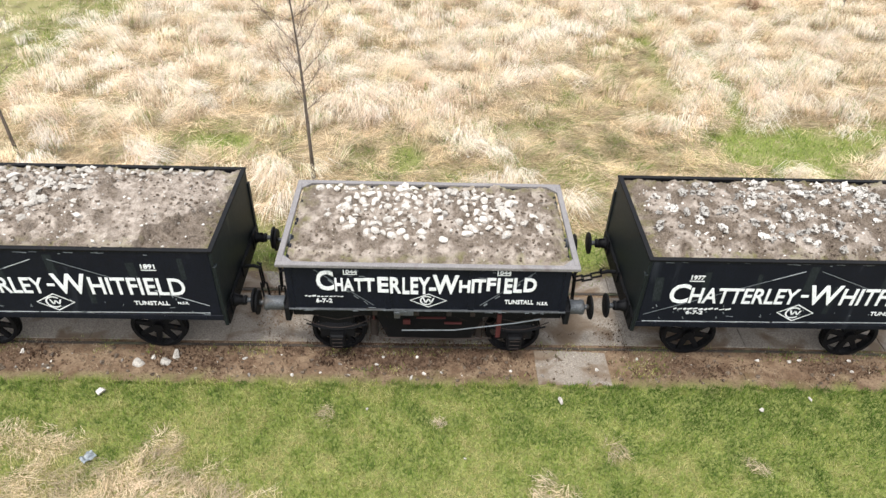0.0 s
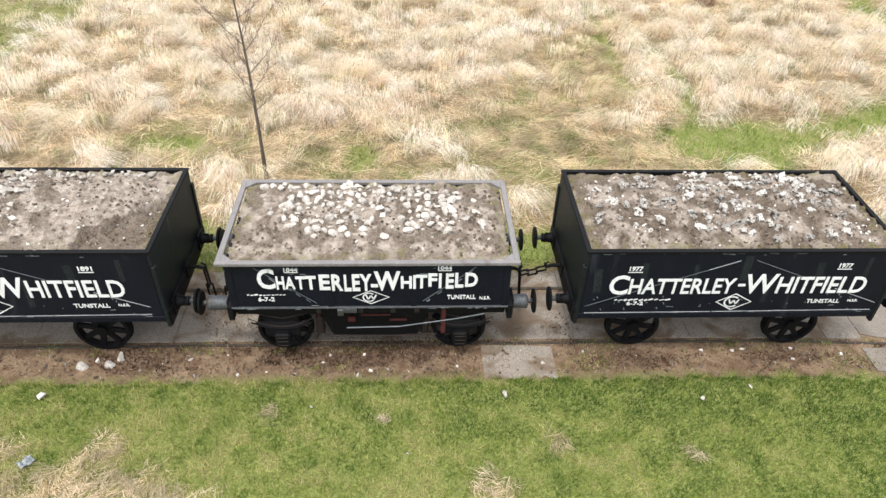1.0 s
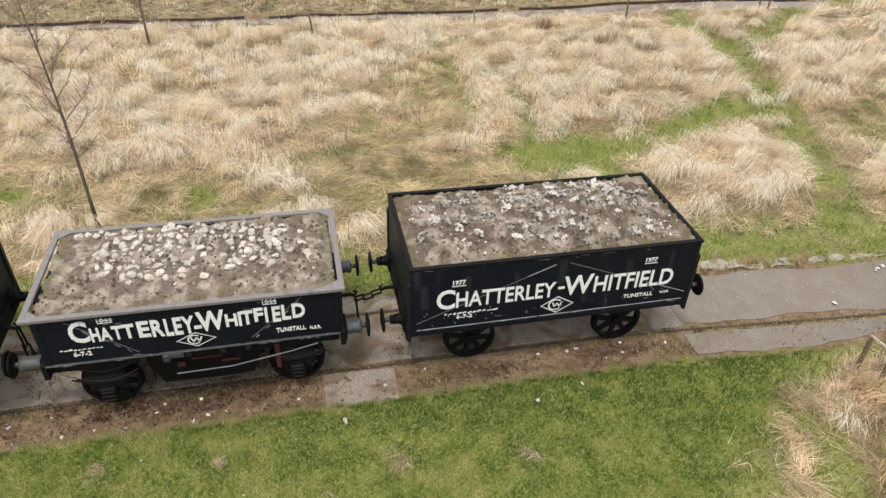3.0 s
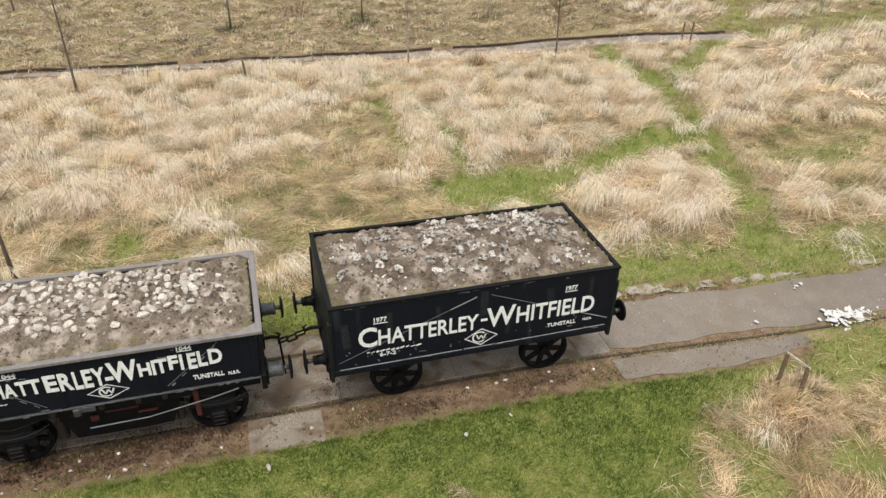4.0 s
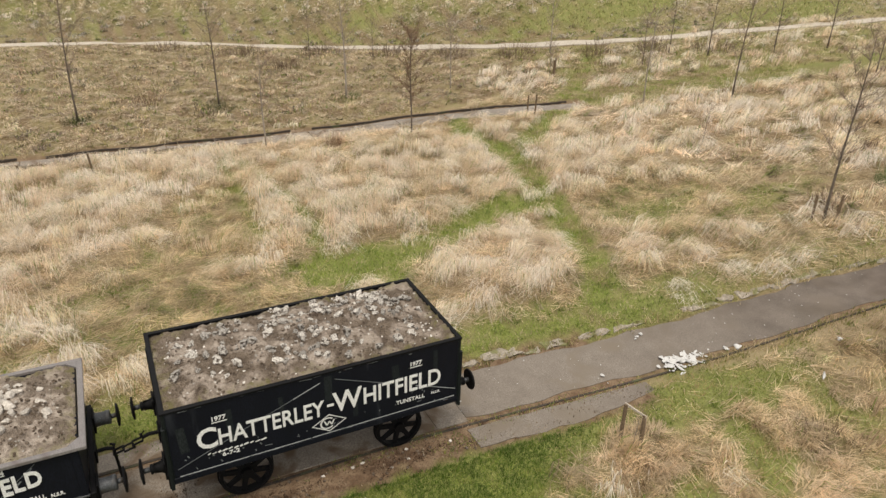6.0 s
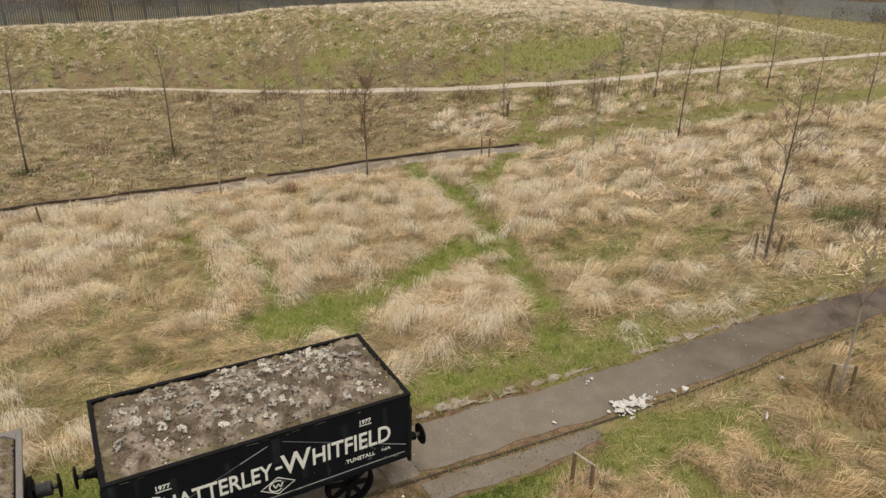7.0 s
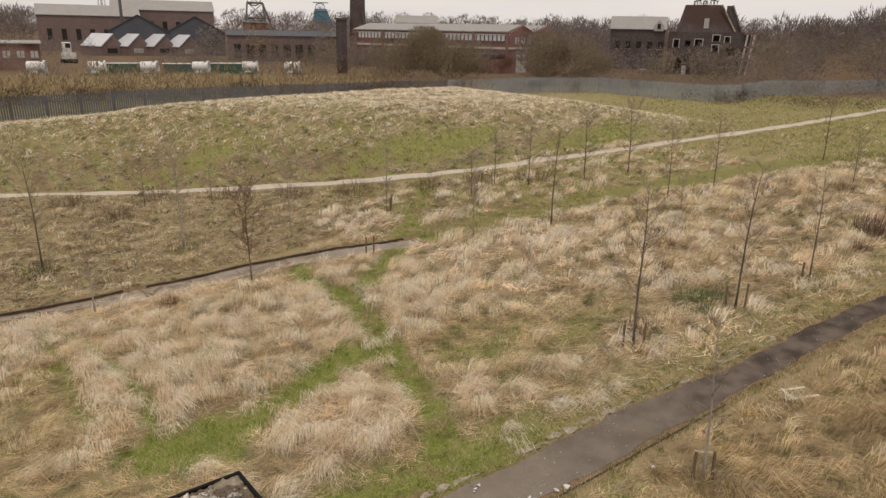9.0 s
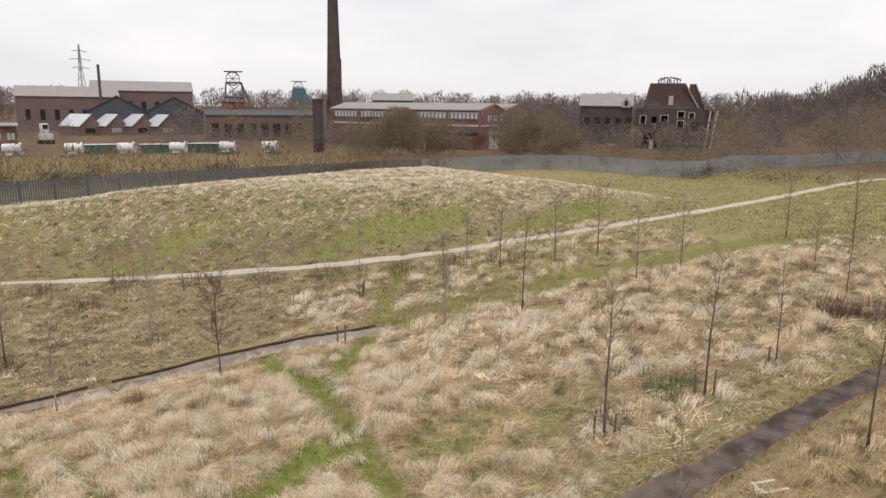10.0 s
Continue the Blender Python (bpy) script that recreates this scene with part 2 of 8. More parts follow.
# distance haze is put into the next two brick tones: lighter, greyer red
HAZEBRICK = surface("hazed_red_brick", (0.2, 0.145, 0.14), (0.26, 0.185, 0.175), 0.25, 0.9, 0.3, 0.0, 4.0, (0.15, 0.108, 0.104), 0.12, 0.5, "World", spec=0.1)
BRICK = surface("dark_red_brick", (0.24, 0.14, 0.122), (0.32, 0.195, 0.172), 0.35, 0.9, 0.3, 0.0, 5.0, (0.12, 0.06, 0.045), 0.15, 0.5, "World", spec=0.1)
SOOT = surface("sooty_brick", (0.1, 0.083, 0.083), (0.15, 0.122, 0.119), 0.3, 0.9, 0.3, 0.0, 4.0, (0.07, 0.045, 0.04), 0.12, 0.5, "World", spec=0.1)
SLATE = surface("grey_roof_sheet", (0.3, 0.29, 0.29), (0.38, 0.37, 0.36), 0.4, 0.7, 0.2, 0.0, 6.0, (0.24, 0.22, 0.2), 0.2, 0.55, "World")
DARKROOF = surface("dark_slate_roof", (0.07, 0.077, 0.095), (0.1, 0.107, 0.125), 0.5, 0.7, 0.2, 0.0, 6.0, space="World")
PANE = surface("dusty_white_panes", (0.5, 0.49, 0.48), (0.36, 0.35, 0.35), 1.5, 0.35, 0.0, 0.0, 8.0, space="World")
HOLE = surface("dark_interior", (0.02, 0.017, 0.015), (0.03, 0.025, 0.02), 1.0, 0.9, 0.0, 0.0, 8.0, space="World")
DARKGALV = surface("dark_fence_steel", (0.105, 0.11, 0.125), (0.155, 0.16, 0.175), 0.1, 0.6, 0.1, 0.0, 12.0, (0.07, 0.062, 0.06), 0.3, 0.5, "World")
GALV = surface("galvanised_steel", (0.26, 0.285, 0.3), (0.36, 0.385, 0.4), 0.1, 0.55, 0.1, 0.0, 12.0, (0.13, 0.15, 0.165), 0.3, 0.55, "World")
WHITEPAINT = surface("white_plant_paint", (0.75, 0.76, 0.76), (0.66, 0.67, 0.67), 2.0, 0.45, 0.05, 0.0, 15.0)
GREENPAINT = surface("dark_green_plant_paint", (0.03, 0.1, 0.07), (0.04, 0.13, 0.09), 2.0, 0.5, 0.05, 0.0, 15.0)
BLUE = surface("faded_blue_steel", (0.09, 0.19, 0.25), (0.12, 0.24, 0.31), 1.0, 0.6, 0.1, 0.0, 6.0)
# galvanised grey, lightened so that the colour holds the distance haze
PYLON = surface("hazed_galvanised_lattice", (0.42, 0.43, 0.45), (0.5, 0.51, 0.53), 1.0, 0.6, 0.1, 0.0, 6.0)
STEEL = surface("grey_lattice_steel", (0.1, 0.098, 0.1), (0.15, 0.142, 0.142), 1.0, 0.6, 0.1, 0.0, 6.0)
COURSE = surface("pale_painted_course", (0.5, 0.45, 0.42), (0.6, 0.56, 0.53), 0.6, 0.8, 0.1, 0.0, 5.0, space="World")
GLAZE = surface("clouded_roof_glass", (0.58, 0.6, 0.65), (0.68, 0.7, 0.74), 0.5, 0.4, 0.0, 0.0, 5.0, (0.4, 0.4, 0.42), 0.4, 0.58, "World")
LITTER = surface("white_litter", (0.74, 0.73, 0.71), (0.52, 0.5, 0.48), 12.0, 0.8, 0.3, 0.0, 40.0)


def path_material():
    """Old concrete that gives way to dark wet asphalt further along the path, its tone also lowered for lens falloff.
    """
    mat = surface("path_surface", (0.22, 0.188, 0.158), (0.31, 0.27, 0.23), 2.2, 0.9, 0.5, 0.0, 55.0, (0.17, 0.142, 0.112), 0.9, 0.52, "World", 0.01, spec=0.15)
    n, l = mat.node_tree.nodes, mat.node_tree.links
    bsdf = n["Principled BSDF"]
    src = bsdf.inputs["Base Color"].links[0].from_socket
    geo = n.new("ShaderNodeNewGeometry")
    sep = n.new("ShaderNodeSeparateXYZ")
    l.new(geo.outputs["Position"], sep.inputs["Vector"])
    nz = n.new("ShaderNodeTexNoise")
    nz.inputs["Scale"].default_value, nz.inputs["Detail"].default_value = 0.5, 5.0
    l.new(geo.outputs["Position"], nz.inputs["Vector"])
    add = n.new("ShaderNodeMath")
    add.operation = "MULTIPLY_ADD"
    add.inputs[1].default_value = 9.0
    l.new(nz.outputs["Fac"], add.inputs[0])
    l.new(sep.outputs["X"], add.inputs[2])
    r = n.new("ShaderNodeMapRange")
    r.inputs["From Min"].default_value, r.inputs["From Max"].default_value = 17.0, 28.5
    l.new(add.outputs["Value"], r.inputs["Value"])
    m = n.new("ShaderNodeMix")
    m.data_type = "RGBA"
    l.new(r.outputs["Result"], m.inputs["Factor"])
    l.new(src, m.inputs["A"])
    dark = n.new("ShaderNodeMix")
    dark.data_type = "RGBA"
    # wet asphalt tones, taken darker still to stand in for lens corner falloff
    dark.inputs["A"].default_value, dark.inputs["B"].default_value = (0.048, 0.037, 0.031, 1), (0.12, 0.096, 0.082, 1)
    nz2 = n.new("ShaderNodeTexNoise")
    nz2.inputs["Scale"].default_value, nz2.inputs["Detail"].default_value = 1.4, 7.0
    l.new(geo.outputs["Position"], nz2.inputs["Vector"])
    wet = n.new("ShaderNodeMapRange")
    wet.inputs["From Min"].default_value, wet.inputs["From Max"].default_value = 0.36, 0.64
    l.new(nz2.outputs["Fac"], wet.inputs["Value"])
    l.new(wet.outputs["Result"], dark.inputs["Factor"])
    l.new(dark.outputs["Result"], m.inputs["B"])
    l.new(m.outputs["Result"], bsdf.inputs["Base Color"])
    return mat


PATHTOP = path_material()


# ---- the lie of the land ----
def step(a, b, v):
    t = np.clip((v - a) / (b - a), 0, 1)
    return t * t * (3 - 2 * t)


def ramped(v, w):
    return np.where(v < -w, 0.0, np.where(v > w, v, (v + w) ** 2 / (4 * w)))


def away(x, y, line):
    """Distance from a line of points."""
    best = np.full(np.shape(x), 1e9)
    for (ax, ay), (bx, by) in zip(line, line[1:]):
        dx, dy = bx - ax, by - ay
        t = np.clip(((x - ax) * dx + (y - ay) * dy) / (dx * dx + dy * dy), 0, 1)
        best = np.minimum(best, np.hypot(x - ax - t * dx, y - ay - t * dy))
    return best


def waves(x, y, scale, seed=0):
    """A cheap smooth noise in 0..1 from turned sine waves."""
    out = 0.0
    rng = np.random.RandomState(seed)
    for k in range(7):
        a, p, f = rng.uniform(0, 6.28), rng.uniform(0, 6.28), rng.uniform(0.5, 2.1) / scale
        u = x * math.cos(a) + y * math.sin(a)
        v = -x * math.sin(a) + y * math.cos(a)
        out = out + np.sin(6.28 * f * u + p + 1.3 * np.sin(3.9 * f * v + 2 * p))
    return np.clip(0.5 + out / 7.5, 0, 1)


GRAVEL_PATH = [(-60, 60), (-20, 49), (3, 45.5), (11.2, 43.2), (16, 40.2), (20.3, 36.4), (24.6, 32.1), (29, 28.3), (33.8, 25), (39.6, 22.4), (46, 19.9), (55, 18.3), (70, 18.6), (96, 19.9), (130, 16), (180, 14)]
TRAIL = [(13.8, 1.3), (14.45, 2.0), (15.2, 3.1), (15.9, 5.0), (16.5, 7.2), (17.15, 9.8), (18.2, 12.7), (20.7, 14.3), (23.0, 16.0), (24.7, 18.0), (28.4, 21.6), (31.5, 25.0)]
TRAIL_FORK = [(18.1, 12.6), (17.9, 14.7), (17.8, 16.6), (18.2, 17.6)]
CREASE = [(8.4, 7.2), (8.6, 8.4), (8.85, 10.6), (8.45, 13.2), (8.0, 16.2)]
CREASE_LONG = [(7.0, 9.4), (7.2, 13.0), (7.3, 17.0)]
LEFT_TRAIL = [(-13, 3), (-12.3, 8.0), (-11.8, 12.0), (-11.0, 16.5), (-10, 19)]
BROWN_TRAIL = [(24.5, 17.0), (28.3, 15.7), (35, 13.8), (41.4, 11.5), (47.7, 9.7), (60, 6)]
FENCE_LINE = [(-70, 66), (10, 60), (60, 58.1), (76, 57.5), (80.5, 51), (81.2, 42), (82, 35.2), (86, 34.4), (101, 36.8), (118, 36), (145, 31), (190, 26)]


def track_y(x):
    """The middle of the track: straight under the wagons, then bending away."""
    return -0.108 * ramped(x - 9.0, 3.0) - 0.1 * ramped(x - 29.5, 2.5)


def path_far(x):
    """How far the path reaches beyond the middle of the old track."""
    return 0.97 - 0.5 * step(19, 25, x)


def old_line_y(x):
    """The far edge of the disused siding."""
    return 20.3 - 0.032 * ramped(x - 14.0, 3.0) ** 2


def beyond_path(x, y):
    """Distance behind the gravel path, minus in front of it."""
    line_y = np.interp(x, [p[0] for p in GRAVEL_PATH], [p[1] for p in GRAVEL_PATH])
    d = away(x, y, GRAVEL_PATH)
    return np.where(y > line_y, d, -d)


def rise(x, y):
    r = ramped(x - 13.5 - 0.1 * y, 4.0)
    return 0.112 * (r - ramped(r - 33, 10.0))


def height(x, y, corridor=True, mounds=True):
    x, y = np.asarray(x, float), np.asarray(y, float)
    z = rise(x, y)
    b = beyond_path(x, y)
    top = np.interp(x, [-40, 0, 14, 22, 31, 46, 55, 65], [1.8, 2.7, 3.8, 4.5, 4.9, 5.2, 5.2, 3.7])
    z = z + (top - z) * step(1.5, 15, b) * step(-90, -40, x)
    far = np.hypot(x - 4, y + 11)
    b2 = np.where(y > 30, y - 60 + 0.035 * x, -20)
    behind = np.interp(x, [-40, 10, 22, 40, 76], [2.2, 3.0, 3.4, 3.5, 3.4])
    z = z + (behind - z) * step(-7, -0.5, b2)
    z = z + (3.1 - z) * step(100, 125, far)
    z = z + 6 * step(260, 520, far)
    z = z + 44 * np.exp(-(((x - 372) / 105) ** 2 + ((y - 46) / 42) ** 2))
    z = z + 0.10 * (waves(x, y, 5.0, 3) - 0.5) * step(3, 8, np.abs(y)) + 0.05 * (waves(x, y, 1.4, 5) - 0.5) * step(2.5, 5, np.abs(y))
    near = float(mounds) * step(1.6, 3.2, y - track_y(x)) * step(1.2, 2.6, np.abs(y - old_line_y(x) + 0.75)) * step(0.8, 3, -b) * step(-1, 8, 60 - np.abs(x))
    z = z + (0.14 * step(0.3, 0.72, waves(x, y, 2.4, 51)) + 0.12 * ridge(x, y) + 0.16 * laid_mound(x, y)) * near * (1 - green_cover(x, y, False))
    z = z + 0.2 * float(mounds) * step(0.3, 0.7, waves(x, y, 1.5, 52)) * step(1.7, 2.8, track_y(x) - y) * step(10, 12, x) * (1 - step(60, 80, x))
    if corridor:
        dy = np.abs(y - track_y(x) + 0.1 - 0.25 * step(12, 14, x))
        wide = 1.45 - 0.4 * step(12, 14, x)
        z = z - 0.14 * (1 - step(wide, wide + 0.3, dy)) * step(-60, -50, x)
        old = y - old_line_y(x)
        z = z - 0.15 * (1 - step(0.75, 1.0, np.abs(old + 0.75))) * (1 - step(23.8, 24.8, x))
    return z


def laid_mound(x, y):
    """The swollen stand of straw between the green patch and the path: 0 to 1."""
    u, v = (x - 13.05) * 0.87 + (y - 4.6) * 0.49, (y - 4.6) * 0.87 - (x - 13.05) * 0.49
    return 1 - step(0.8, 1.1, np.hypot(u / 1.75, v / 2.3) + 0.35 * (waves(x, y, 1.1, 91) - 0.5))


def ridge(x, y):
    """The pale crest of grass beside the crease: 0 to 1."""
    d = away(x, y, [(7.5, 16.4), (7.9, 13.6), (8.05, 10.4), (7.6, 8.4), (6.7, 7.0)])
    return 1 - step(0.35, 0.75, d + 0.3 * (waves(x, y, 0.8, 92) - 0.5))


def hollow(x, y):
    """Low olive-brown grass with a green foot: 0 to 1."""
    d = np.minimum.reduce([np.hypot((x - 4.6) / 3.4, (y - 6.2) / 3.6), np.hypot((x - 6.6) / 1.9, (y - 11.0) / 3.6), np.hypot((x - 19.2) / 2.6, (y - 5.4) / 2.4), np.hypot((x - 23.0) / 3.0, (y - 4.4) / 1.6), np.hypot((x + 1.0) / 2.2, (y - 5.0) / 1.6), np.hypot((x + 5.5) / 2.2, (y - 6.2) / 1.2)])
    return (1 - step(0.7, 1.15, d + 0.5 * (waves(x, y, 1.7, 93) - 0.5))) * (1 - ridge(x, y))


def green_cover(x, y, broad=True):
    """Where short green grass takes over from the dry stand: 0 to 1."""
    g = np.zeros(np.shape(x))
    wob = 0.5 * (waves(x, y, 1.6, 11) - 0.5) + 0.5 * (waves(x, y, 0.45, 12) - 0.5)
    for line, w in ((TRAIL, 0.52), (TRAIL_FORK, 0.42), (CREASE, 0.26), (CREASE_LONG, 0.14)):
        g = np.maximum(g, 1 - step(w * 0.6, w * 1.5, away(x, y, line) + 0.55 * wob))
    patch = np.minimum(np.hypot((x - 9.3) / 2.2, (y - 6.5) / 1.5), away(x, y, [(10.8, 6.4), (12.6, 7.1), (14.2, 8.0), (15.7, 8.3)]) / 0.85)
    g = np.maximum(g, 1 - step(0.7, 1.2, patch + 1.3 * wob))
    side = x - np.interp(y, [p[1] for p in LEFT_TRAIL], [p[0] for p in LEFT_TRAIL])
    g = np.maximum(g, 0.55 * (1 - step(-0.3, 0.5, side + wob)) * (y > 2) * (1 - step(20, 22, y)))
    g = np.maximum(g, 0.9 * (1 - step(0.8, 1.5, away(x, y, BROWN_TRAIL) + 0.5 * wob)))
    for cx, cy, rx, ry in ((-0.75, 5.6, 0.5, 0.7), (-5.6, 6.3, 1.3, 0.45), (33, 32, 6, 2.2), (21, 42, 5, 2.0), (38, 30, 6, 2.0), (48, 24, 8, 2.5)):
        g = np.maximum(g, 0.85 * (1 - step(0.6, 1.15, np.hypot((x - cx) / rx, (y - cy) / ry) + wob)))
    for cx, cy, rx, ry in ((19.0, 5.2, 1.5, 1.2), (22.8, 3.9, 1.6, 0.8)):
        g = np.maximum(g, 0.5 * (1 - step(0.5, 1.3, np.hypot((x - cx) / rx, (y - cy) / ry) + 2.2 * wob)))
    off = y - track_y(x)
    g = np.maximum(g, (1 - step(1.9, 3.3, off + 2.0 * wob)) * (off > 0) * (1 - 0.72 * step(14, 20, x)))
    g = np.maximum(g, step(0.55, 0.8, waves(x, y, 2.6, 21)) * (0.12 + 0.28 * hollow(x, y)))
    g = g * (1 - 0.9 * laid_mound(x, y))
    far_grass = step(45, 60, x) * (1 - step(36, 46, y))
    g = np.maximum(g, far_grass * 0.4)
    if broad:
        b = beyond_path(x, y)
        g = np.maximum(g, 0.36 * step(0.5, 2, b) * (1 - step(6, 11, b)) * step(0.46, 0.66, 0.6 * waves(x, y, 4.0, 22) + 0.4 * waves(x, y, 1.6, 25)))
        line = np.interp(x, [p[0] for p in BROWN_TRAIL], [p[1] for p in BROWN_TRAIL])
        g = np.maximum(g, 0.6 * step(24, 27, x) * step(-0.5, 1.0, y - line) * (b < 0.5) * step(0.25, 0.6, waves(x, y, 2.2, 23)))
    return g


def rough_green(x, y):
    """Green turf patches in the rough ground beside the lawn: 0 to 1."""
    g = step(0.46, 0.62, 0.75 * waves(x, y, 2.4, 33) + 0.25 * waves(x, y, 0.7, 34)) * (1 - 0.75 * step(15, 19, x))
    g = np.maximum(g, 1 - step(0.6, 1.1, np.abs(y - track_y(x) + 1.9) / 0.9 + 1.2 * step(14, 19, x)))
    return g * step(0.7, 1.1, np.hypot((x - 11.6) / 1.0, (y + 3.15) / 0.8))


def near_lawn(x, y):
    """The mown strip in front of the wagons: 0 to 1."""
    edge = 11.0 + 1.2 * (y + 2.0) + 0.9 * (waves(x, y, 2.2, 31) - 0.5)
    lawn = (1 - step(-0.6, 0.8, x - np.clip(edge, 5.5, 12.2)))
    return lawn * (y < -1.0)


def straw_near(x, y):
    """Dry patches on the near side."""
    d = np.minimum.reduce([np.hypot((x + 4.6) / 1.9, (y + 4.0) / 0.75), np.hypot((x + 8.0) / 1.4, (y + 4.2) / 1.1), np.hypot((x + 5.9) / 0.6, (y + 3.05) / 0.3)])
    for cx, cy, r in ((-1.75, -2.45, 0.16), (0.1, -2.55, 0.12), (2.78, -3.04, 0.17), (-4.2, -3.1, 0.3), (1.7, -3.9, 0.35), (4.9, -3.3, 0.16), (-6.7, -2.9, 0.3)):
        d = np.minimum(d, np.hypot(x - cx, y - cy) / r)
    return 1 - step(0.6, 1.2, d + 0.6 * (waves(x, y, 0.8, 8) - 0.5))


def axis(core0, core1, fine, lo, hi):
    out = list(np.arange(core0, core1, fine))
    s, v = fine, core1
    while v < hi:
        out.append(v)
        s = min(s * 1.12, 16) if v < 480 else s * 1.2
        v += s
    s, v = fine, core0
    left = []
    while v > lo:
        s *= 1.12
        v -= s
        left.append(v)
    return np.array(left[::-1] + out + [hi])


def grid_mesh(name, xs, ys, zfun, material):
    gx, gy = np.meshgrid(xs, ys)
    gz = zfun(gx, gy)
    nx, ny = len(xs), len(ys)
    me = bpy.data.meshes.new(name)
    co = np.stack([gx, gy, gz], -1).reshape(-1, 3)
    i = np.arange((ny - 1) * (nx - 1))
    a = (i // (nx - 1)) * nx + i % (nx - 1)
    quads = np.stack([a, a + 1, a + nx + 1, a + nx], -1)
    fill(me, co, quads)
    me.materials.append(material)
    me.shade_smooth()
    return me, gx.ravel(), gy.ravel()


def fill(me, co, *polys):
    """Mesh data straight from arrays: vertices, then quads and triangles."""
    me.vertices.add(len(co))
    me.vertices.foreach_set("co", np.asarray(co, np.float32).ravel())
    loops = np.concatenate([p.ravel() for p in polys]).astype(np.int32)
    sizes = np.concatenate([np.full(len(p), p.shape[1]) for p in polys])
    starts = np.r_[0, np.cumsum(sizes)[:-1]].astype(np.int32)
    me.loops.add(len(loops))
    me.loops.foreach_set("vertex_index", loops)
    me.polygons.add(len(sizes))
    me.polygons.foreach_set("loop_start", starts)
    me.update(calc_edges=True)
    me.validate()


def colour_points(me, name, rgb):
    layer = me.attributes.new(name, "FLOAT_COLOR", "POINT")
    layer.data.foreach_set("color", np.concatenate([rgb, np.ones((len(rgb), 1))], 1).astype(np.float32).ravel())


ground_me, gx, gy = grid_mesh("ground", axis(-13, 36, 0.22, -900, 1200), axis(-8, 24, 0.22, -700, 1200), height, SOIL)
lawn = near_lawn(gx, gy)
cover_g = np.maximum(np.maximum(green_cover(gx, gy), 0.5 * step(0.42, 0.68, waves(gx, gy, 2.6, 24)) * (beyond_path(gx, gy) > 0.8) + 0.25 * (gy > old_line_y(gx) + 0.3) * (gx < 40)) * (gy > 0), np.maximum(lawn * (1 - straw_near(gx, gy)), (0.2 + 0.7 * rough_green(gx, gy)) * (gy < 0)))
bare = (1 - step(1.35, 1.7, np.abs(gy - track_y(gx) + 0.1) + 0.3 * (waves(gx, gy, 0.7, 4) - 0.5))) * (gx > -40)
bare = np.where(gx > 13, 1 - step(0.7, 1.05, np.abs(gy - track_y(gx) - 0.1 + 0.22 * step(19, 25, gx)) + 0.22 * step(19, 25, gx)), bare)
bare = np.maximum(bare, 0.6 * (1 - step(0.2, 0.55, away(gx, gy, TRAIL))) * step(0.45, 0.7, waves(gx, gy, 2.0, 9)))
bare = np.maximum(bare, 0.35 * (1 - step(0.4, 1.0, away(gx, gy, BROWN_TRAIL))))
bare = np.maximum(bare, 0.6 * (1 - step(0.15, 0.45, away(gx, gy, LEFT_TRAIL))))
bare = np.maximum(bare, (1 - step(0.8, 1.0, np.abs(gy - old_line_y(gx) + 0.75))) * (gx < 24.5) * (gx > -60))
bare = np.maximum(bare, 0.75 * step(0.3, 0.8, gy - old_line_y(gx)) * (1 - step(4, 9, beyond_path(gx, gy))) * (1 - step(30, 38, gx)) * step(0.3, 0.7, waves(gx, gy, 3.0, 14)))
bare = np.maximum(bare, 0.85 * step(104, 125, np.hypot(gx - 4, gy + 11)))
DARK_GROUND = ((-0.4, -0.6, 2.5, 0.8), (4.4, -1.2, 1.0, 0.3), (7.4, -1.15, 0.9, 0.25), (-4.3, -1.1, 1.0, 0.4), (-3.1, 0.2, 0.5, 0.9), (3.3, -0.4, 0.4, 0.5), (-7.6, -1.1, 1.0, 0.4))


def dark_ground(x, y):
    """Patches of darker brown ground under and beside the wagons: 0 to 1."""
    return np.maximum.reduce([1 - step(0.55, 1.1, np.hypot((x - cx) / rx, (y - cy) / ry) + 0.6 * (waves(x, y, 0.5, 86) - 0.5)) for cx, cy, rx, ry in DARK_GROUND]) * (1 - 0.5 * step(2.4, 3.2, np.abs(x + 0.3)))


colour_points(ground_me, "cover", np.stack([cover_g * (0.9 - 0.75 * step(15, 19, gx) * (gy < track_y(gx))), bare, np.maximum(dark_ground(gx, gy), step(108, 128, np.hypot(gx - 4, gy + 11)) * np.where(gx - 4 > 1.0 * (gy + 11), 0.7, 0.42))], -1))
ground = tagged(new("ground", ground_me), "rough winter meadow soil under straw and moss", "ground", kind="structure")


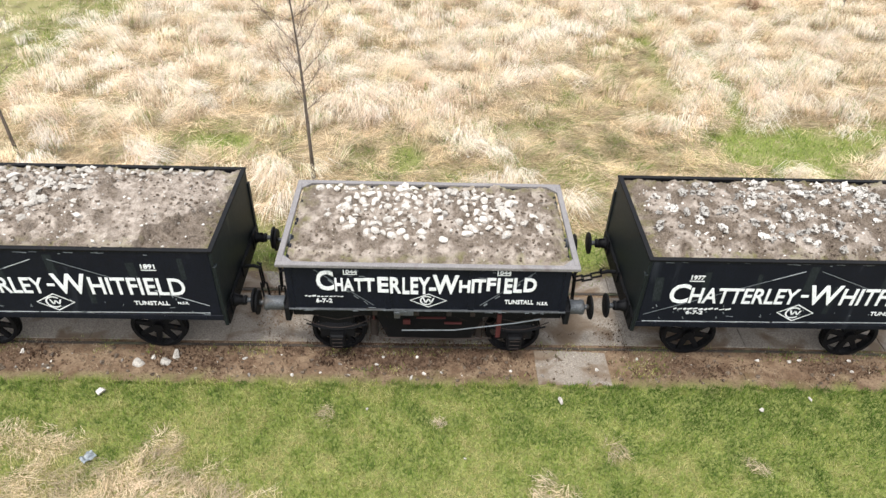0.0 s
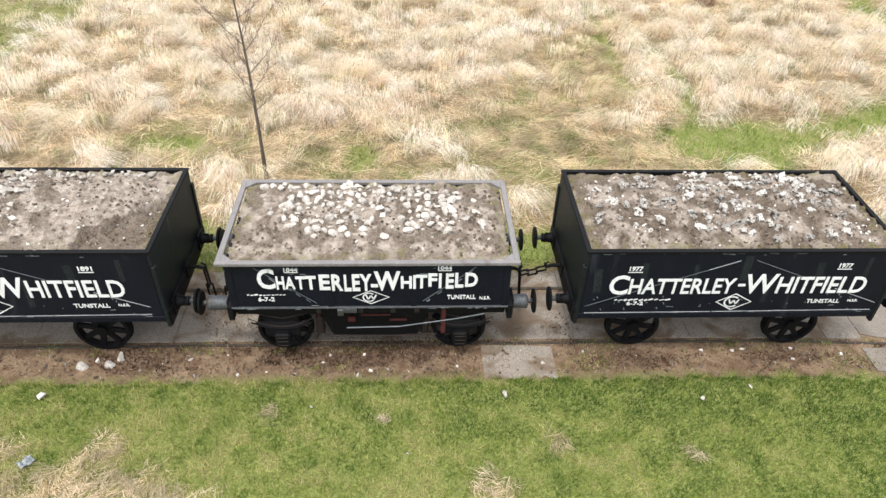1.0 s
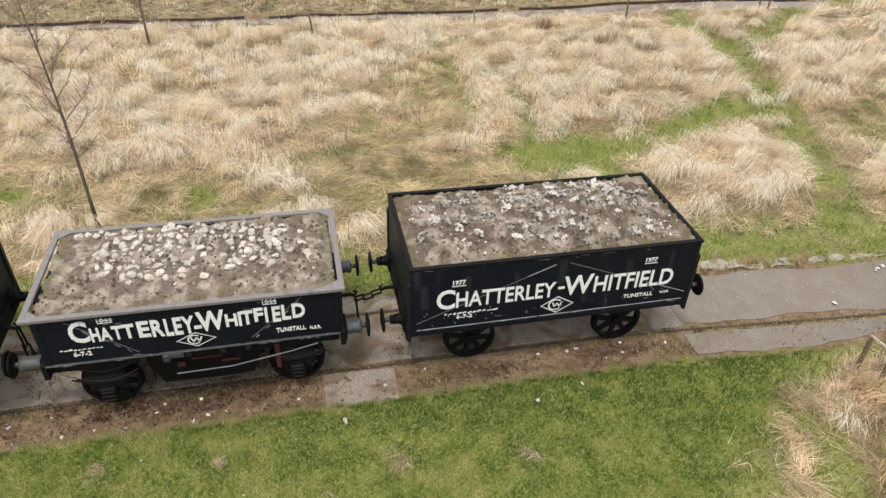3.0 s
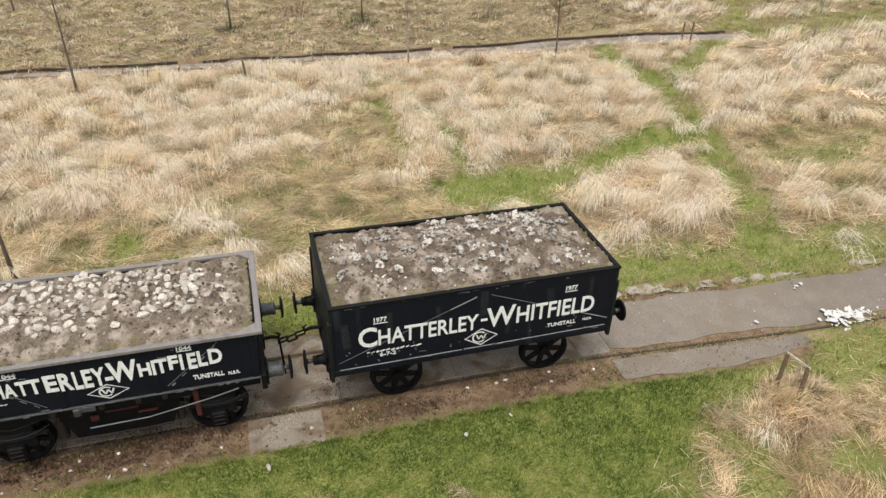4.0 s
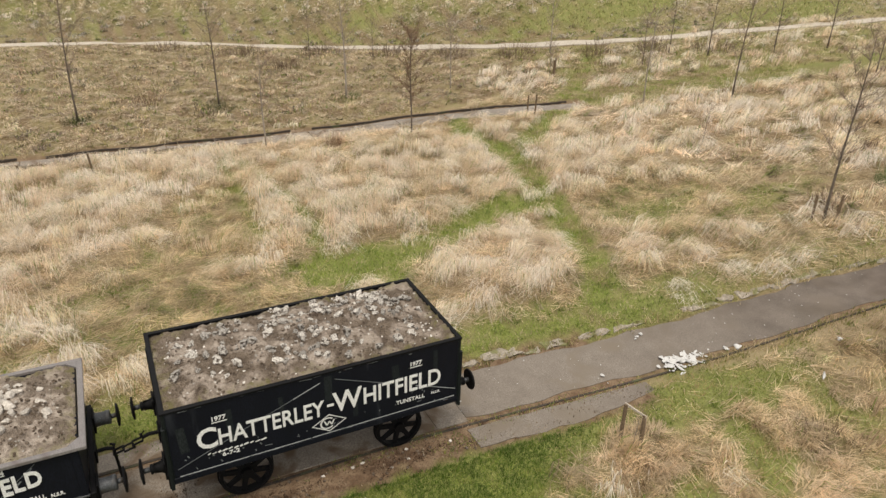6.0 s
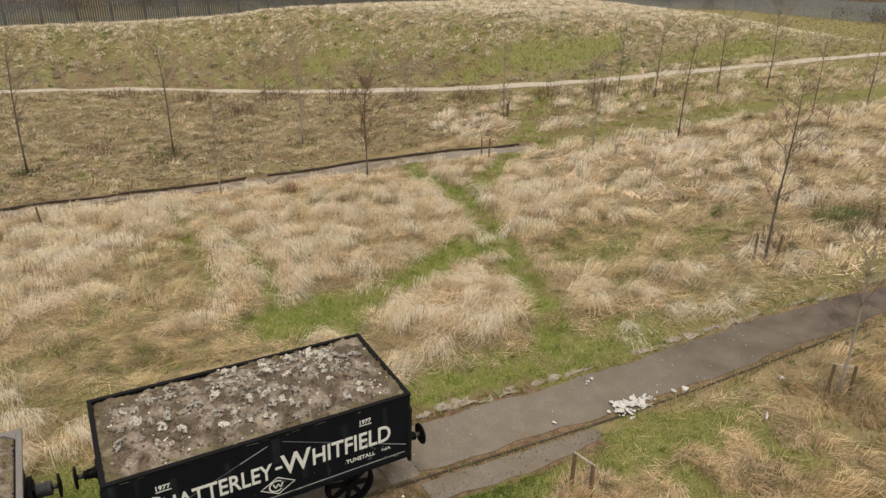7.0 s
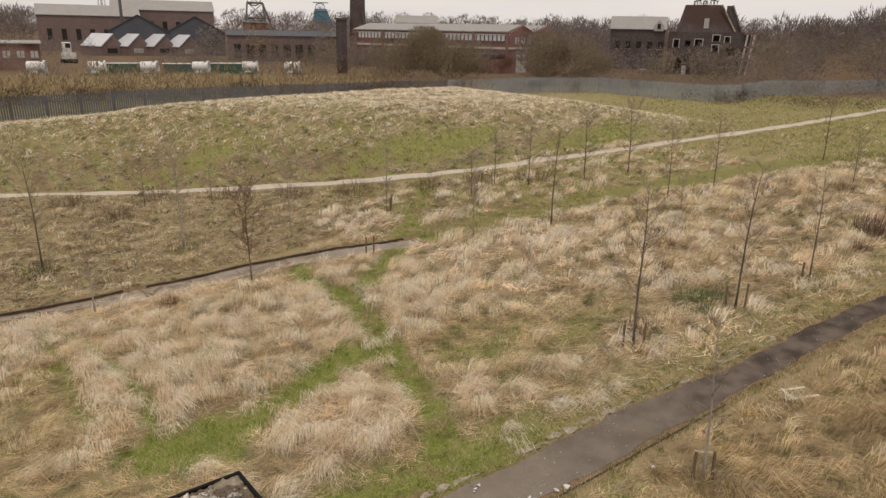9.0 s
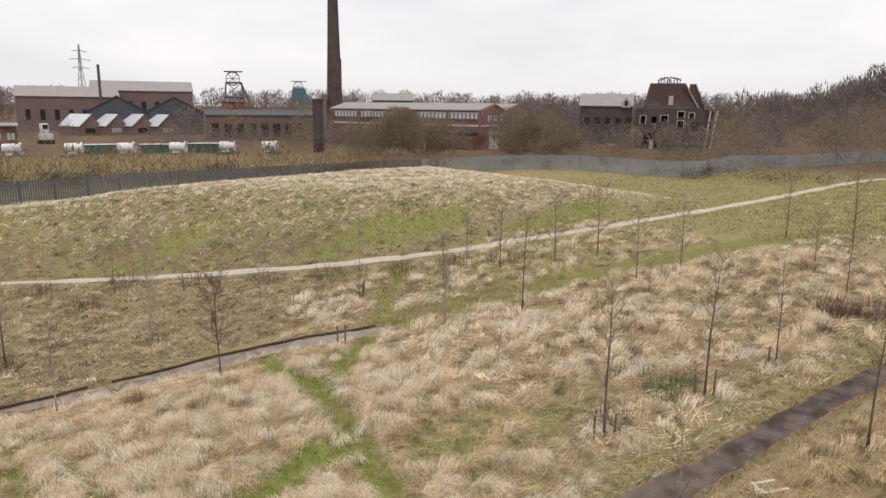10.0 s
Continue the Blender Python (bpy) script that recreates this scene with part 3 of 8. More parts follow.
# ---- grass ----
def blades(name, label, base, azimuth, length, width, lean, tint, droop=0.5, parts=2, foot=0.55, limit=1.75):
    """One object of many curved blades. lean: radians from upright at the foot; droop: how much further the tip bends."""
    n = len(base)
    d = np.stack([np.cos(azimuth), np.sin(azimuth), np.zeros(n)], -1)
    turn = azimuth + np.pi / 2 + np.random.normal(0, 0.5, n)
    side = np.stack([np.cos(turn), np.sin(turn), np.zeros(n)], -1) * width[:, None] / 2
    up = np.array([0, 0, 1.0])
    l1 = length[:, None] * foot
    l2 = length[:, None] * (1 - foot)
    a2 = np.minimum(lean + droop, limit)[:, None]
    a1 = lean[:, None]
    mid = base + l1 * (np.sin(a1) * d + np.cos(a1) * up)
    tip = mid + l2 * (np.sin(a2) * d + np.cos(a2) * up)
    floor_z = height(tip[:, 0], tip[:, 1]) + 0.02
    tip[:, 2] = np.maximum(tip[:, 2], floor_z)
    if parts == 2:
        co = np.stack([base - side, base + side, mid - side * 0.8, mid + side * 0.8, tip], 1).reshape(-1, 3)
        o = np.arange(n)[:, None] * 5
        fill_args = (o + np.array([0, 1, 3, 2]), o + np.array([2, 3, 4]))
        per = 5
    else:
        co = np.stack([base - side, base + side, tip], 1).reshape(-1, 3)
        o = np.arange(n)[:, None] * 3
        fill_args = (o + np.array([0, 1, 2]),)
        per = 3
    me = bpy.data.meshes.new(name)
    fill(me, co, *fill_args)
    colour_points(me, "tint", np.repeat(tint, per, axis=0))
    me.materials.append(GRASS)
    me.shade_smooth()
    return tagged(new(name, me), label, "grass", kind="stuff")


STRAW = np.array([[0.79, 0.68, 0.535], [0.73, 0.625, 0.485], [0.82, 0.73, 0.605], [0.67, 0.565, 0.415], [0.79, 0.65, 0.525]])
GREEN = np.array([[0.12, 0.20, 0.035], [0.17, 0.25, 0.05], [0.24, 0.29, 0.08], [0.30, 0.30, 0.11]])


def blocked(x, y):
    """Track, paths and bare ground, where nothing tall grows."""
    off = y - track_y(x)
    on = np.where(x < 13.2, np.abs(off + 0.1) < 1.55, (off > -0.8) & (off < path_far(x) + 0.12))
    on |= (np.abs(y - old_line_y(x) + 0.75) < 0.9) & (x < 24.6)
    on |= away(x, y, GRAVEL_PATH) < 0.75
    return on


def flow(x, y):
    """The way the wind and rain have laid the grass."""
    return 2.6 * (waves(x, y, 7.0, 41) - 0.5) + 1.6 * (waves(x, y, 1.9, 42) - 0.5) - 1.35


def paleness(x, y):
    """Tall pinkish-pale stands against low olive-straw hollows: 0 to 1."""
    return np.clip(0.35 + 0.65 * standing(x, y) - 0.35 * hollow(x, y), 0, 1)


def straw_hue(x, y):
    s = paleness(x, y)[:, None]
    return np.array([0.94, 0.915, 0.8]) * (1 - s) + np.array([1.1, 1.075, 1.06]) * s


def standing(x, y):
    """Where the tall grass still stands in arching plumes; elsewhere it is beaten flat: 0 to 1."""
    s = step(0.36, 0.56, 0.6 * waves(x, y, 2.4, 51) + 0.4 * waves(x, y, 5.5, 59) + 0.16 * step(5, 9, y) - 0.06)
    return np.clip(np.maximum.reduce([s, laid_mound(x, y), ridge(x, y)]) - 0.8 * hollow(x, y), 0, 1)


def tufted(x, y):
    """Tufts half a metre to a metre wide, olive-brown lows between; straw tones carry their light and shade: 0 to 1."""
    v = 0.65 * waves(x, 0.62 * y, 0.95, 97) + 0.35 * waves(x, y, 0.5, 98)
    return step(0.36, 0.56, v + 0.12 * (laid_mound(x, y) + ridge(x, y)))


def tussocks(name, label, x0, x1, y0, y1, per_m2, count, width, length, seed, keep=None, tone_by=1.0, greenish=0.12, hue=(1, 1, 1), vary=0.2, plume=None):
    """Clumps of dry grass: plumes that rise and hang over one way, or beaten tufts, each with its own straw tone."""
    rng = np.random.RandomState(seed)
    m = int((x1 - x0) * (y1 - y0) * per_m2)
    cx, cy = rng.uniform(x0, x1, m), rng.uniform(y0, y1, m)
    ok = ~blocked(cx, cy)
    g = green_cover(cx, cy)
    ok &= rng.uniform(0, 1, m) > g * 0.97
    if keep is not None:
        ok &= keep(cx, cy, rng.uniform(0, 1, m))
    cx, cy, g = cx[ok], cy[ok], g[ok]
    m = len(cx)
    up = np.clip((standing(cx, cy) if plume is None else plume) * (1 - g), 0, 1)
    tuft = tufted(cx, cy)
    cap = rng.uniform(0, 1, m) < up * (0.12 + 0.88 * tuft)
    tall = length * (0.5 + 0.5 * cap + rng.uniform(-0.15, 0.2, m)) * (1 - 0.45 * g)
    laid = np.where(cap, rng.uniform(0.15, 0.65, m), rng.uniform(0.7, 1.3, m))
    az = flow(cx, cy) + rng.normal(0, 0.15, m) + np.where(cap, 0, rng.normal(0, 0.9, m))
    shade = tone_by(cx, cy) if callable(tone_by) else tone_by
    # plumes toned lighter, gap clumps darker: shade between tufts is put into the colour
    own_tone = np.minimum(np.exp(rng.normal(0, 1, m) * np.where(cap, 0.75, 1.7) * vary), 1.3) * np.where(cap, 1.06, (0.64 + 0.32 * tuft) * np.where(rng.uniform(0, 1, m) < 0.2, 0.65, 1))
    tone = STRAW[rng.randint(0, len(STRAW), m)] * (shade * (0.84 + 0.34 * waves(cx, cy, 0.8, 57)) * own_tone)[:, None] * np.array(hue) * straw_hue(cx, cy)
    k = rng.poisson(count * (0.7 + 0.6 * cap), m) + 4
    idx = np.repeat(np.arange(m), k)
    n = len(idx)
    c = cap[idx]
    spread = (0.07 + 0.09 * rng.uniform(0, 1, m)) * np.where(cap, 1.5, 1.0)
    ox, oy = rng.normal(0, 1, n) * spread[idx], rng.normal(0, 1, n) * spread[idx]
    x, y = cx[idx] + ox, cy[idx] + oy
    base = np.stack([x, y, height(x, y) - 0.01], -1)
    own = np.arctan2(oy, ox)
    a = az[idx]
    vx = np.cos(a) + 0.2 * np.cos(own) + rng.normal(0, 0.16, n)
    vy = np.sin(a) + 0.2 * np.sin(own) + rng.normal(0, 0.16, n)
    tint = np.minimum(tone[idx] * rng.uniform(0.82, 1.14, n)[:, None], [0.88, 0.81, 0.72])
    lower = rng.uniform(0, 1, n) < (greenish + 0.35 * g[idx] + 0.14 * hollow(cx, cy)[idx]) * np.where(c, 0.45, 2.1 - 0.9 * tuft[idx])
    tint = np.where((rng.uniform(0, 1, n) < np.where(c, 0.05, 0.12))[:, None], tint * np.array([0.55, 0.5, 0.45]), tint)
    tint = np.where(lower[:, None], GREEN[rng.randint(0, 4, n)] * 1.1, tint)
    lean = np.clip(laid[idx] + rng.normal(0, 0.18, n), 0.02, 1.4)
    return blades(name, label, base, np.arctan2(vy, vx), tall[idx] * rng.uniform(0.6, 1.15, n), width * rng.uniform(0.6, 1.3, n), lean, tint, np.where(c, rng.uniform(1.1, 1.7, n), 0.4), 2, 0.45, 2.15)


def matted(name, label, x0, x1, y0, y1, per_m2, width, length, seed, keep=None, tone_by=1.0, hue=(1, 1, 1)):
    """Lodged straw lying criss-cross on the ground between the tussocks."""
    rng = np.random.RandomState(seed)
    m = int((x1 - x0) * (y1 - y0) * per_m2)
    x, y = rng.uniform(x0, x1, m), rng.uniform(y0, y1, m)
    ok = ~blocked(x, y) & (rng.uniform(0, 1, m) > 1.7 * green_cover(x, y))
    if keep is not None:
        ok &= keep(x, y, rng.uniform(0, 1, m))
    x, y = x[ok], y[ok]
    n = len(x)
    base = np.stack([x, y, height(x, y) + rng.uniform(0, 0.1, n)], -1)
    swirl = flow(x, y) + 4.5 * (waves(x, y, 1.1, 43) - 0.5) + rng.normal(0, 0.45, n)
    shade = tone_by(x, y) if callable(tone_by) else tone_by
    # straw lying in the gaps is toned down for the shade there
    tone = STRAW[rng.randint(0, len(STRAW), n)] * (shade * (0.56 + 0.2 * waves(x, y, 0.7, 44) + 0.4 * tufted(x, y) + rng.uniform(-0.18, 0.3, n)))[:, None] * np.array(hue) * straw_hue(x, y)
    return blades(name, label, base, swirl, length * rng.uniform(0.5, 1.3, n), width * rng.uniform(0.6, 1.4, n), rng.uniform(1.15, 1.5, n), tone, 0.1, 1)


def sward(name, label, x0, x1, y0, y1, per_m2, width, length, seed, want, tones, parts=1, dry=None):
    """Short grass."""
    rng = np.random.RandomState(seed)
    m = int((x1 - x0) * (y1 - y0) * per_m2)
    x, y = rng.uniform(x0, x1, m), rng.uniform(y0, y1, m)
    ok = want(x, y, rng.uniform(0, 1, m))
    x, y = x[ok], y[ok]
    n = len(x)
    base = np.stack([x, y, height(x, y) - 0.005], -1)
    patch = waves(x, y, 1.1, seed + 1)[:, None]
    fine = waves(x, y, 0.35, seed + 2)[:, None]
    broad = waves(x, y, 2.8, seed + 3)[:, None]
    more = 0.0 if dry is None else dry(x, y)[:, None]
    pick = np.clip((patch * 0.7 + fine * 0.5 + broad * 0.5 - 0.36 + more + rng.normal(0, 0.22, (n, 1))) * (len(tones) - 0.6), 0, len(tones) - 1.001).ravel()
    lo = pick.astype(int)
    tint = tones[lo] * (1 - (pick - lo))[:, None] + tones[lo + 1] * (pick - lo)[:, None]
    tint = tint * rng.uniform(0.68, 1.28, n)[:, None]
    return blades(name, label, base, rng.uniform(0, 6.28, n), length * rng.uniform(0.5, 1.4, n), width * rng.uniform(0.7, 1.3, n), np.abs(rng.normal(0.6, 0.35, n)), tint, 0.4, parts)


LAWN_TONES = np.array([[0.072, 0.122, 0.02], [0.138, 0.2, 0.034], [0.2, 0.255, 0.05], [0.295, 0.31, 0.086], [0.43, 0.39, 0.17]])
PATCH_TONES = np.array([[0.09, 0.15, 0.025], [0.19, 0.28, 0.045], [0.31, 0.4, 0.08], [0.45, 0.44, 0.18], [0.62, 0.54, 0.34]])


# ---- track, slabs and paths ----
def strip(name, label, xs, near, far, top, thick, material, category="path", seg=0.5):
    """A paved strip between two edges given as functions of x, with real thickness."""
    bm = bmesh.new()
    rows = []
    for x in xs:
        a, b = near(x), far(x)
        z = top(x)
        rows.append([bm.verts.new(p) for p in ((x, a, z), (x, b, z), (x, b, z - thick), (x, a, z - thick))])
    for r, s in zip(rows, rows[1:]):
        for i in range(4):
            j = (i + 1) % 4
            bm.faces.new((r[i], s[i], s[j], r[j]))
    bm.faces.new(rows[0])
    bm.faces.new(rows[-1][::-1])
    bmesh.ops.recalc_face_normals(bm, faces=bm.faces[:])
    return tagged(part(name, bm, material), label, category, kind="structure")


def bed(x):
    return float(height(x, track_y(x), False)) - 0.125


def ty(x):
    return float(track_y(x))


def stone_mesh(seed, material, pits=False, detail=2):
    bm = bmesh.new()
    bmesh.ops.create_icosphere(bm, subdivisions=detail, radius=1.0)
    rnd = random.Random(seed * 7 + 1)
    sx, sy, sz = rnd.uniform(0.8, 1.25), rnd.uniform(0.7, 1.0), rnd.uniform(0.5, 0.75)
    planes = [(Vector((rnd.uniform(-1, 1), rnd.uniform(-1, 1), rnd.uniform(-0.6, 1))).normalized(), rnd.uniform(0.42, 0.72)) for _ in range(11)]
    for v in bm.verts:
        for nrm, d in planes:
            over = v.co.dot(nrm) - d
            if over > 0:
                v.co -= nrm * over
        if pits:
            v.co *= 1.08 + 0.5 * noise.noise(v.co * 2.2 + Vector((seed, 0, 0))) - 0.55 * max(0.0, noise.noise(v.co * 4.5 + Vector((0, seed, 0))))
        else:
            v.co *= 1 + 0.1 * noise.noise(v.co * 1.5 + Vector((seed, 0, 0)))
        v.co = Vector((v.co.x * sx, v.co.y * sy, v.co.z * sz))
    me = bpy.data.meshes.new("stone")
    bm.to_mesh(me)
    bm.free()
    me.materials.append(material)
    return me


# concrete infill between and beside the rails, cast in bays
rng = random.Random(5)
x = -16.0
bay = tagged(new("track_slab"), "weathered concrete infill between the sunken rails", "pavement", kind="structure")
while x < 9.0:
    w = min(rng.uniform(2.2, 2.6), 9.05 - x)
    for name, a, b in (("slab", -0.655, 0.655), ("slab", 0.80, 1.28)):
        bm = bmesh.new()
        dz = rng.uniform(-0.004, 0.004)
        xe = x + w - 0.006
        zs = (bed(x) + dz, bed(xe) + dz)
        own = box(x, xe, a + ty(x), b + ty(x), zs[0] - 0.1, zs[0], 0.008)
        for v in own.verts:
            f = (v.co.x - x) / w
            v.co.y += (ty(x + w) - ty(x)) * f
            v.co.z += (zs[1] - zs[0]) * f
            if abs(v.co.y - ty(x)) > 1.2:
                v.co.y += rng.uniform(-0.05, 0.04)
        part(name, merge(bm, own), CONCRETE, bay)
    x += w
for x0, x1, a, b in ((1.75, 3.05, -1.62, -0.83), (8.9, 13.2, -1.5, -0.86)):
    own = bmesh.new()
    rim = []
    for k in range(13):
        f = k / 12
        xx = x0 + f * (x1 - x0)
        taper = 1 - 0.5 * max(0, xx - 11.4) / 1.9
        rim.append((xx + rng.uniform(-0.05, 0.05), ty(xx) + b + (a - b) * taper * rng.uniform(0.9, 1.06), ty(xx) + b + rng.uniform(-0.03, 0.02), bed(xx) + 0.006))
    for k in range(12):
        p, q = rim[k], rim[k + 1]
        quad = [(p[0], p[1]), (q[0], q[1]), (q[0], q[2]), (p[0], p[2])]
        hi = [own.verts.new((u, v, p[3] if i in (0, 3) else q[3])) for i, (u, v) in enumerate(quad)]
        lo = [own.verts.new((u, v, p[3] - 0.1)) for u, v in quad]
        own.faces.new(hi)
        own.faces.new(lo[::-1])
        for i in range(4):
            own.faces.new((hi[i], lo[i], lo[(i + 1) % 4], hi[(i + 1) % 4]))
    bmesh.ops.remove_doubles(own, verts=own.verts[:], dist=0.001)
    bmesh.ops.recalc_face_normals(own, faces=own.faces[:])
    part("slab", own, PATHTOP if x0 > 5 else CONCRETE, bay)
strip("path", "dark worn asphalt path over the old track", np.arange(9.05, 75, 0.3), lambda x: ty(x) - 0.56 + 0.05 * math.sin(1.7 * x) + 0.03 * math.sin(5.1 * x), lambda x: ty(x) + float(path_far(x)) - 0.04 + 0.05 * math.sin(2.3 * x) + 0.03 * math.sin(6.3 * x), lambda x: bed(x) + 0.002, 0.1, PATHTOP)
for side, last in ((-1, 22), (1, 9.2)):
    rail = bmesh.new()
    for x in np.arange(-16, last, 0.5):
        own = box(x, x + 0.5, -0.026, 0.026, -0.12, 0.001)
        for v in own.verts:
            v.co.y += ty(v.co.x) + side * 0.7525
            v.co.z += bed(v.co.x) + (0.0 if x < 12.5 else 0.012)
        merge(rail, own)
    bmesh.ops.remove_doubles(rail, verts=rail.verts[:], dist=0.001)
    tagged(part("rail", rail, RAILTOP), "mud-caked steel rail sunk flush into the concrete", "rail", "rails of the track")

# stone kerb along the far edge
kerb = tagged(new("kerb"), "broken mossy stone kerb along the path", "kerb", kind="structure")
x = 9.2
while x < 27:
    w = rng.uniform(0.35, 1.15)
    if rng.random() < 0.74 - 0.05 * max(0, x - 16):
        own = bmesh.new()
        side_y = ty(x) + float(path_far(x)) + 0.1 + rng.uniform(-0.04, 0.08)
        wide = rng.uniform(0.1, 0.34)
        bmesh.ops.create_grid(own, x_segments=4, y_segments=2, size=0.5)
        top = own.faces[:]
        ext = bmesh.ops.extrude_face_region(own, geom=top)
        for v in [g for g in ext["geom"] if isinstance(g, bmesh.types.BMVert)]:
            v.co.z += 1
        for v in own.verts:
            jag = Vector((rng.uniform(-0.09, 0.09), rng.uniform(-0.075, 0.075), rng.uniform(-0.04, 0.02)))
            u = v.co.x + 0.5
            v.co = Vector((x + u * w, side_y + (v.co.y + 0.5) * wide - 0.108 * u * w * (x > 10), bed(x + u * w) - 0.075 + v.co.z * 0.1)) + jag
        bmesh.ops.recalc_face_normals(own, faces=own.faces[:])
        part("kerb_stone", own, KERB, kerb)
    x += w + rng.uniform(0.0, 0.2)

# disused siding beyond the meadow: a dark sunken edge and slabs
siding = tagged(new("siding_slab"), "grey broken concrete slabs of the disused siding", "pavement", kind="structure")
x = -30.0
while x < 24.0:
    w = rng.uniform(1.6, 2.6)
    xe = min(x + w - 0.04, 24.4)
    yf = float(old_line_y(x))
    ye = float(old_line_y(xe))
    wide = 1.45 if x > 9 else rng.uniform(0.6, 1.0)
    own = box(x, xe, yf - wide, yf - 0.25, -0.1, 0.0, 0.01)
    for v in own.verts:
        f = (v.co.x - x) / (xe - x)
        v.co.y += (ye - yf) * f
        v.co.z += float(height(x + f * (xe - x), yf, False)) - 0.09
    part("slab", own, SIDING if x > 12.5 else CONCRETE, siding)
    x += w
edge = bmesh.new()
for x in np.arange(-40, 24, 1.0):
    if (x * 7.3) % 5 < 0.35:
        continue
    own = box(x, x + 1, -0.03, 0.03, -0.2, -0.025)
    for v in own.verts:
        v.co.y += float(old_line_y(v.co.x))
        v.co.z += float(height(v.co.x, old_line_y(v.co.x), False))
    merge(edge, own)
bmesh.ops.remove_doubles(edge, verts=edge.verts[:], dist=0.001)
tagged(part("rail", edge, RAILTOP), "rusty dark rail along the disused siding", "rail", "rails of the siding")

# pale gravel path at the foot of the bank
bm = bmesh.new()
fine = []
for (ax, ay), (bx, by) in zip(GRAVEL_PATH, GRAVEL_PATH[1:]):
    k = max(1, int(math.hypot(bx - ax, by - ay) / 1.2))
    fine += [(ax + (bx - ax) * i / k, ay + (by - ay) * i / k) for i in range(k)]
sm = [tuple(np.mean([fine[min(max(j, 0), len(fine) - 1)] for j in range(i - 4, i + 5)], axis=0)) for i in range(len(fine))]
rows = []
for i, (px, py) in enumerate(sm):
    q0, q1 = sm[max(i - 1, 0)], sm[min(i + 1, len(sm) - 1)]
    d = Vector((q1[0] - q0[0], q1[1] - q0[1], 0)).normalized()
    nrm = Vector((-d.y, d.x, 0))
    w = 0.52 + 0.08 * math.sin(i * 0.9)
    row = []
    for s in (-1, 1):
        p = Vector((px, py, 0)) + nrm * s * w
        p.z = float(height(p.x, p.y)) + 0.06
        row.append(bm.verts.new(p))
    row += [bm.verts.new(v.co - Vector((0, 0, 0.3))) for v in row[::-1]]
    rows.append(row)
for r, s in zip(rows, rows[1:]):
    for i in range(4):
        j = (i + 1) % 4
        bm.faces.new((r[i], s[i], s[j], r[j]))
bmesh.ops.recalc_face_normals(bm, faces=bm.faces[:])
tagged(part("gravel_path", bm, GRAVEL), "pale gravel footpath at the foot of the bank", "path", kind="structure")


# ---- wagons ----
def lettering(text, x0, x1, z0, z1, y, parent, material=None, bold=0.02, name="lettering"):
    """Raised painted characters filling a box on a wagon side."""
    cu = bpy.data.curves.new("text", "FONT")
    cu.body, cu.size, cu.offset, cu.extrude, cu.resolution_u = text, 1.0, bold, 0.006, 3
    tmp = new("text", cu)
    bpy.context.view_layer.update()
    me = bpy.data.meshes.new_from_object(tmp.evaluated_get(bpy.context.evaluated_depsgraph_get()))
    bpy.data.objects.remove(tmp)
    co = np.array([v.co[:] for v in me.vertices])
    lo, hi = co.min(0), co.max(0)
    for v in me.vertices:
        fx, fz = (v.co.x - lo[0]) / (hi[0] - lo[0]), (v.co.y - lo[1]) / (hi[1] - lo[1])
        v.co = (x0 + fx * (x1 - x0), y - 0.002 - v.co.z, z0 + fz * (z1 - z0))
    me.materials.clear()
    me.materials.append(material or WHITE)
    ob = new(name, me)
    ob.parent = parent
    return ob


def bar(p0, p1, w, y, parent, material, name="stripe"):
    """A thin painted bar on a wagon side from (x, z) to (x, z)."""
    d = Vector((p1[0] - p0[0], 0, p1[1] - p0[1]))
    s = Vector((-d.z, 0, d.x)).normalized() * w / 2
    bm = bmesh.new()
    a = [Vector((p0[0], y, p0[1])) - s, Vector((p1[0], y, p1[1])) - s, Vector((p1[0], y, p1[1])) + s, Vector((p0[0], y, p0[1])) + s]
    front = [bm.verts.new(p - Vector((0, 0.004, 0))) for p in a]
    back = [bm.verts.new(p) for p in a]
    bm.faces.new(front)
    for i in range(4):
        bm.faces.new((front[i], back[i], back[(i + 1) % 4], front[(i + 1) % 4]))
    return part(name, bm, material, parent)


def badge(cx, cz, rx, rz, y, parent):
    """A white diamond outline with a ring and a zigzag inside."""
    bm = bmesh.new()

    def loop(sx, sz):
        return [Vector((cx + sx * a, y - 0.004, cz + sz * b)) for a, b in ((-1, 0), (0, -1), (1, 0), (0, 1))]

    o, i = [bm.verts.new(p) for p in loop(rx, rz)], [bm.verts.new(p) for p in loop(rx * 0.91, rz * 0.87)]
    for k in range(4):
        bm.faces.new((o[k], o[(k + 1) % 4], i[(k + 1) % 4], i[k]))
    r0, r1 = rz * 0.66, rz * 0.52
    last = None
    for k in range(15):
        a = radians(45 + 270 * k / 14)
        pair = [bm.verts.new((cx - 0.03 + r * 1.1 * math.cos(a), y - 0.004, cz + r * math.sin(a))) for r in (r0, r1)]
        if last:
            bm.faces.new((last[0], pair[0], pair[1], last[1]))
        last = pair
    zz = [(-0.085, 0.055), (-0.045, -0.05), (0.0, 0.04), (0.045, -0.05), (0.085, 0.055)]
    for (ax, az), (bx, bz) in zip(zz, zz[1:]):
        s = 0.014
        bm.faces.new([bm.verts.new((cx + dx, y - 0.004, cz + dz)) for dx, dz in ((ax - s, az), (ax + s, az), (bx + s, bz), (bx - s, bz))])
    bmesh.ops.recalc_face_normals(bm, faces=bm.faces[:])
    return part("badge", bm, WHITE, parent, "white diamond badge")


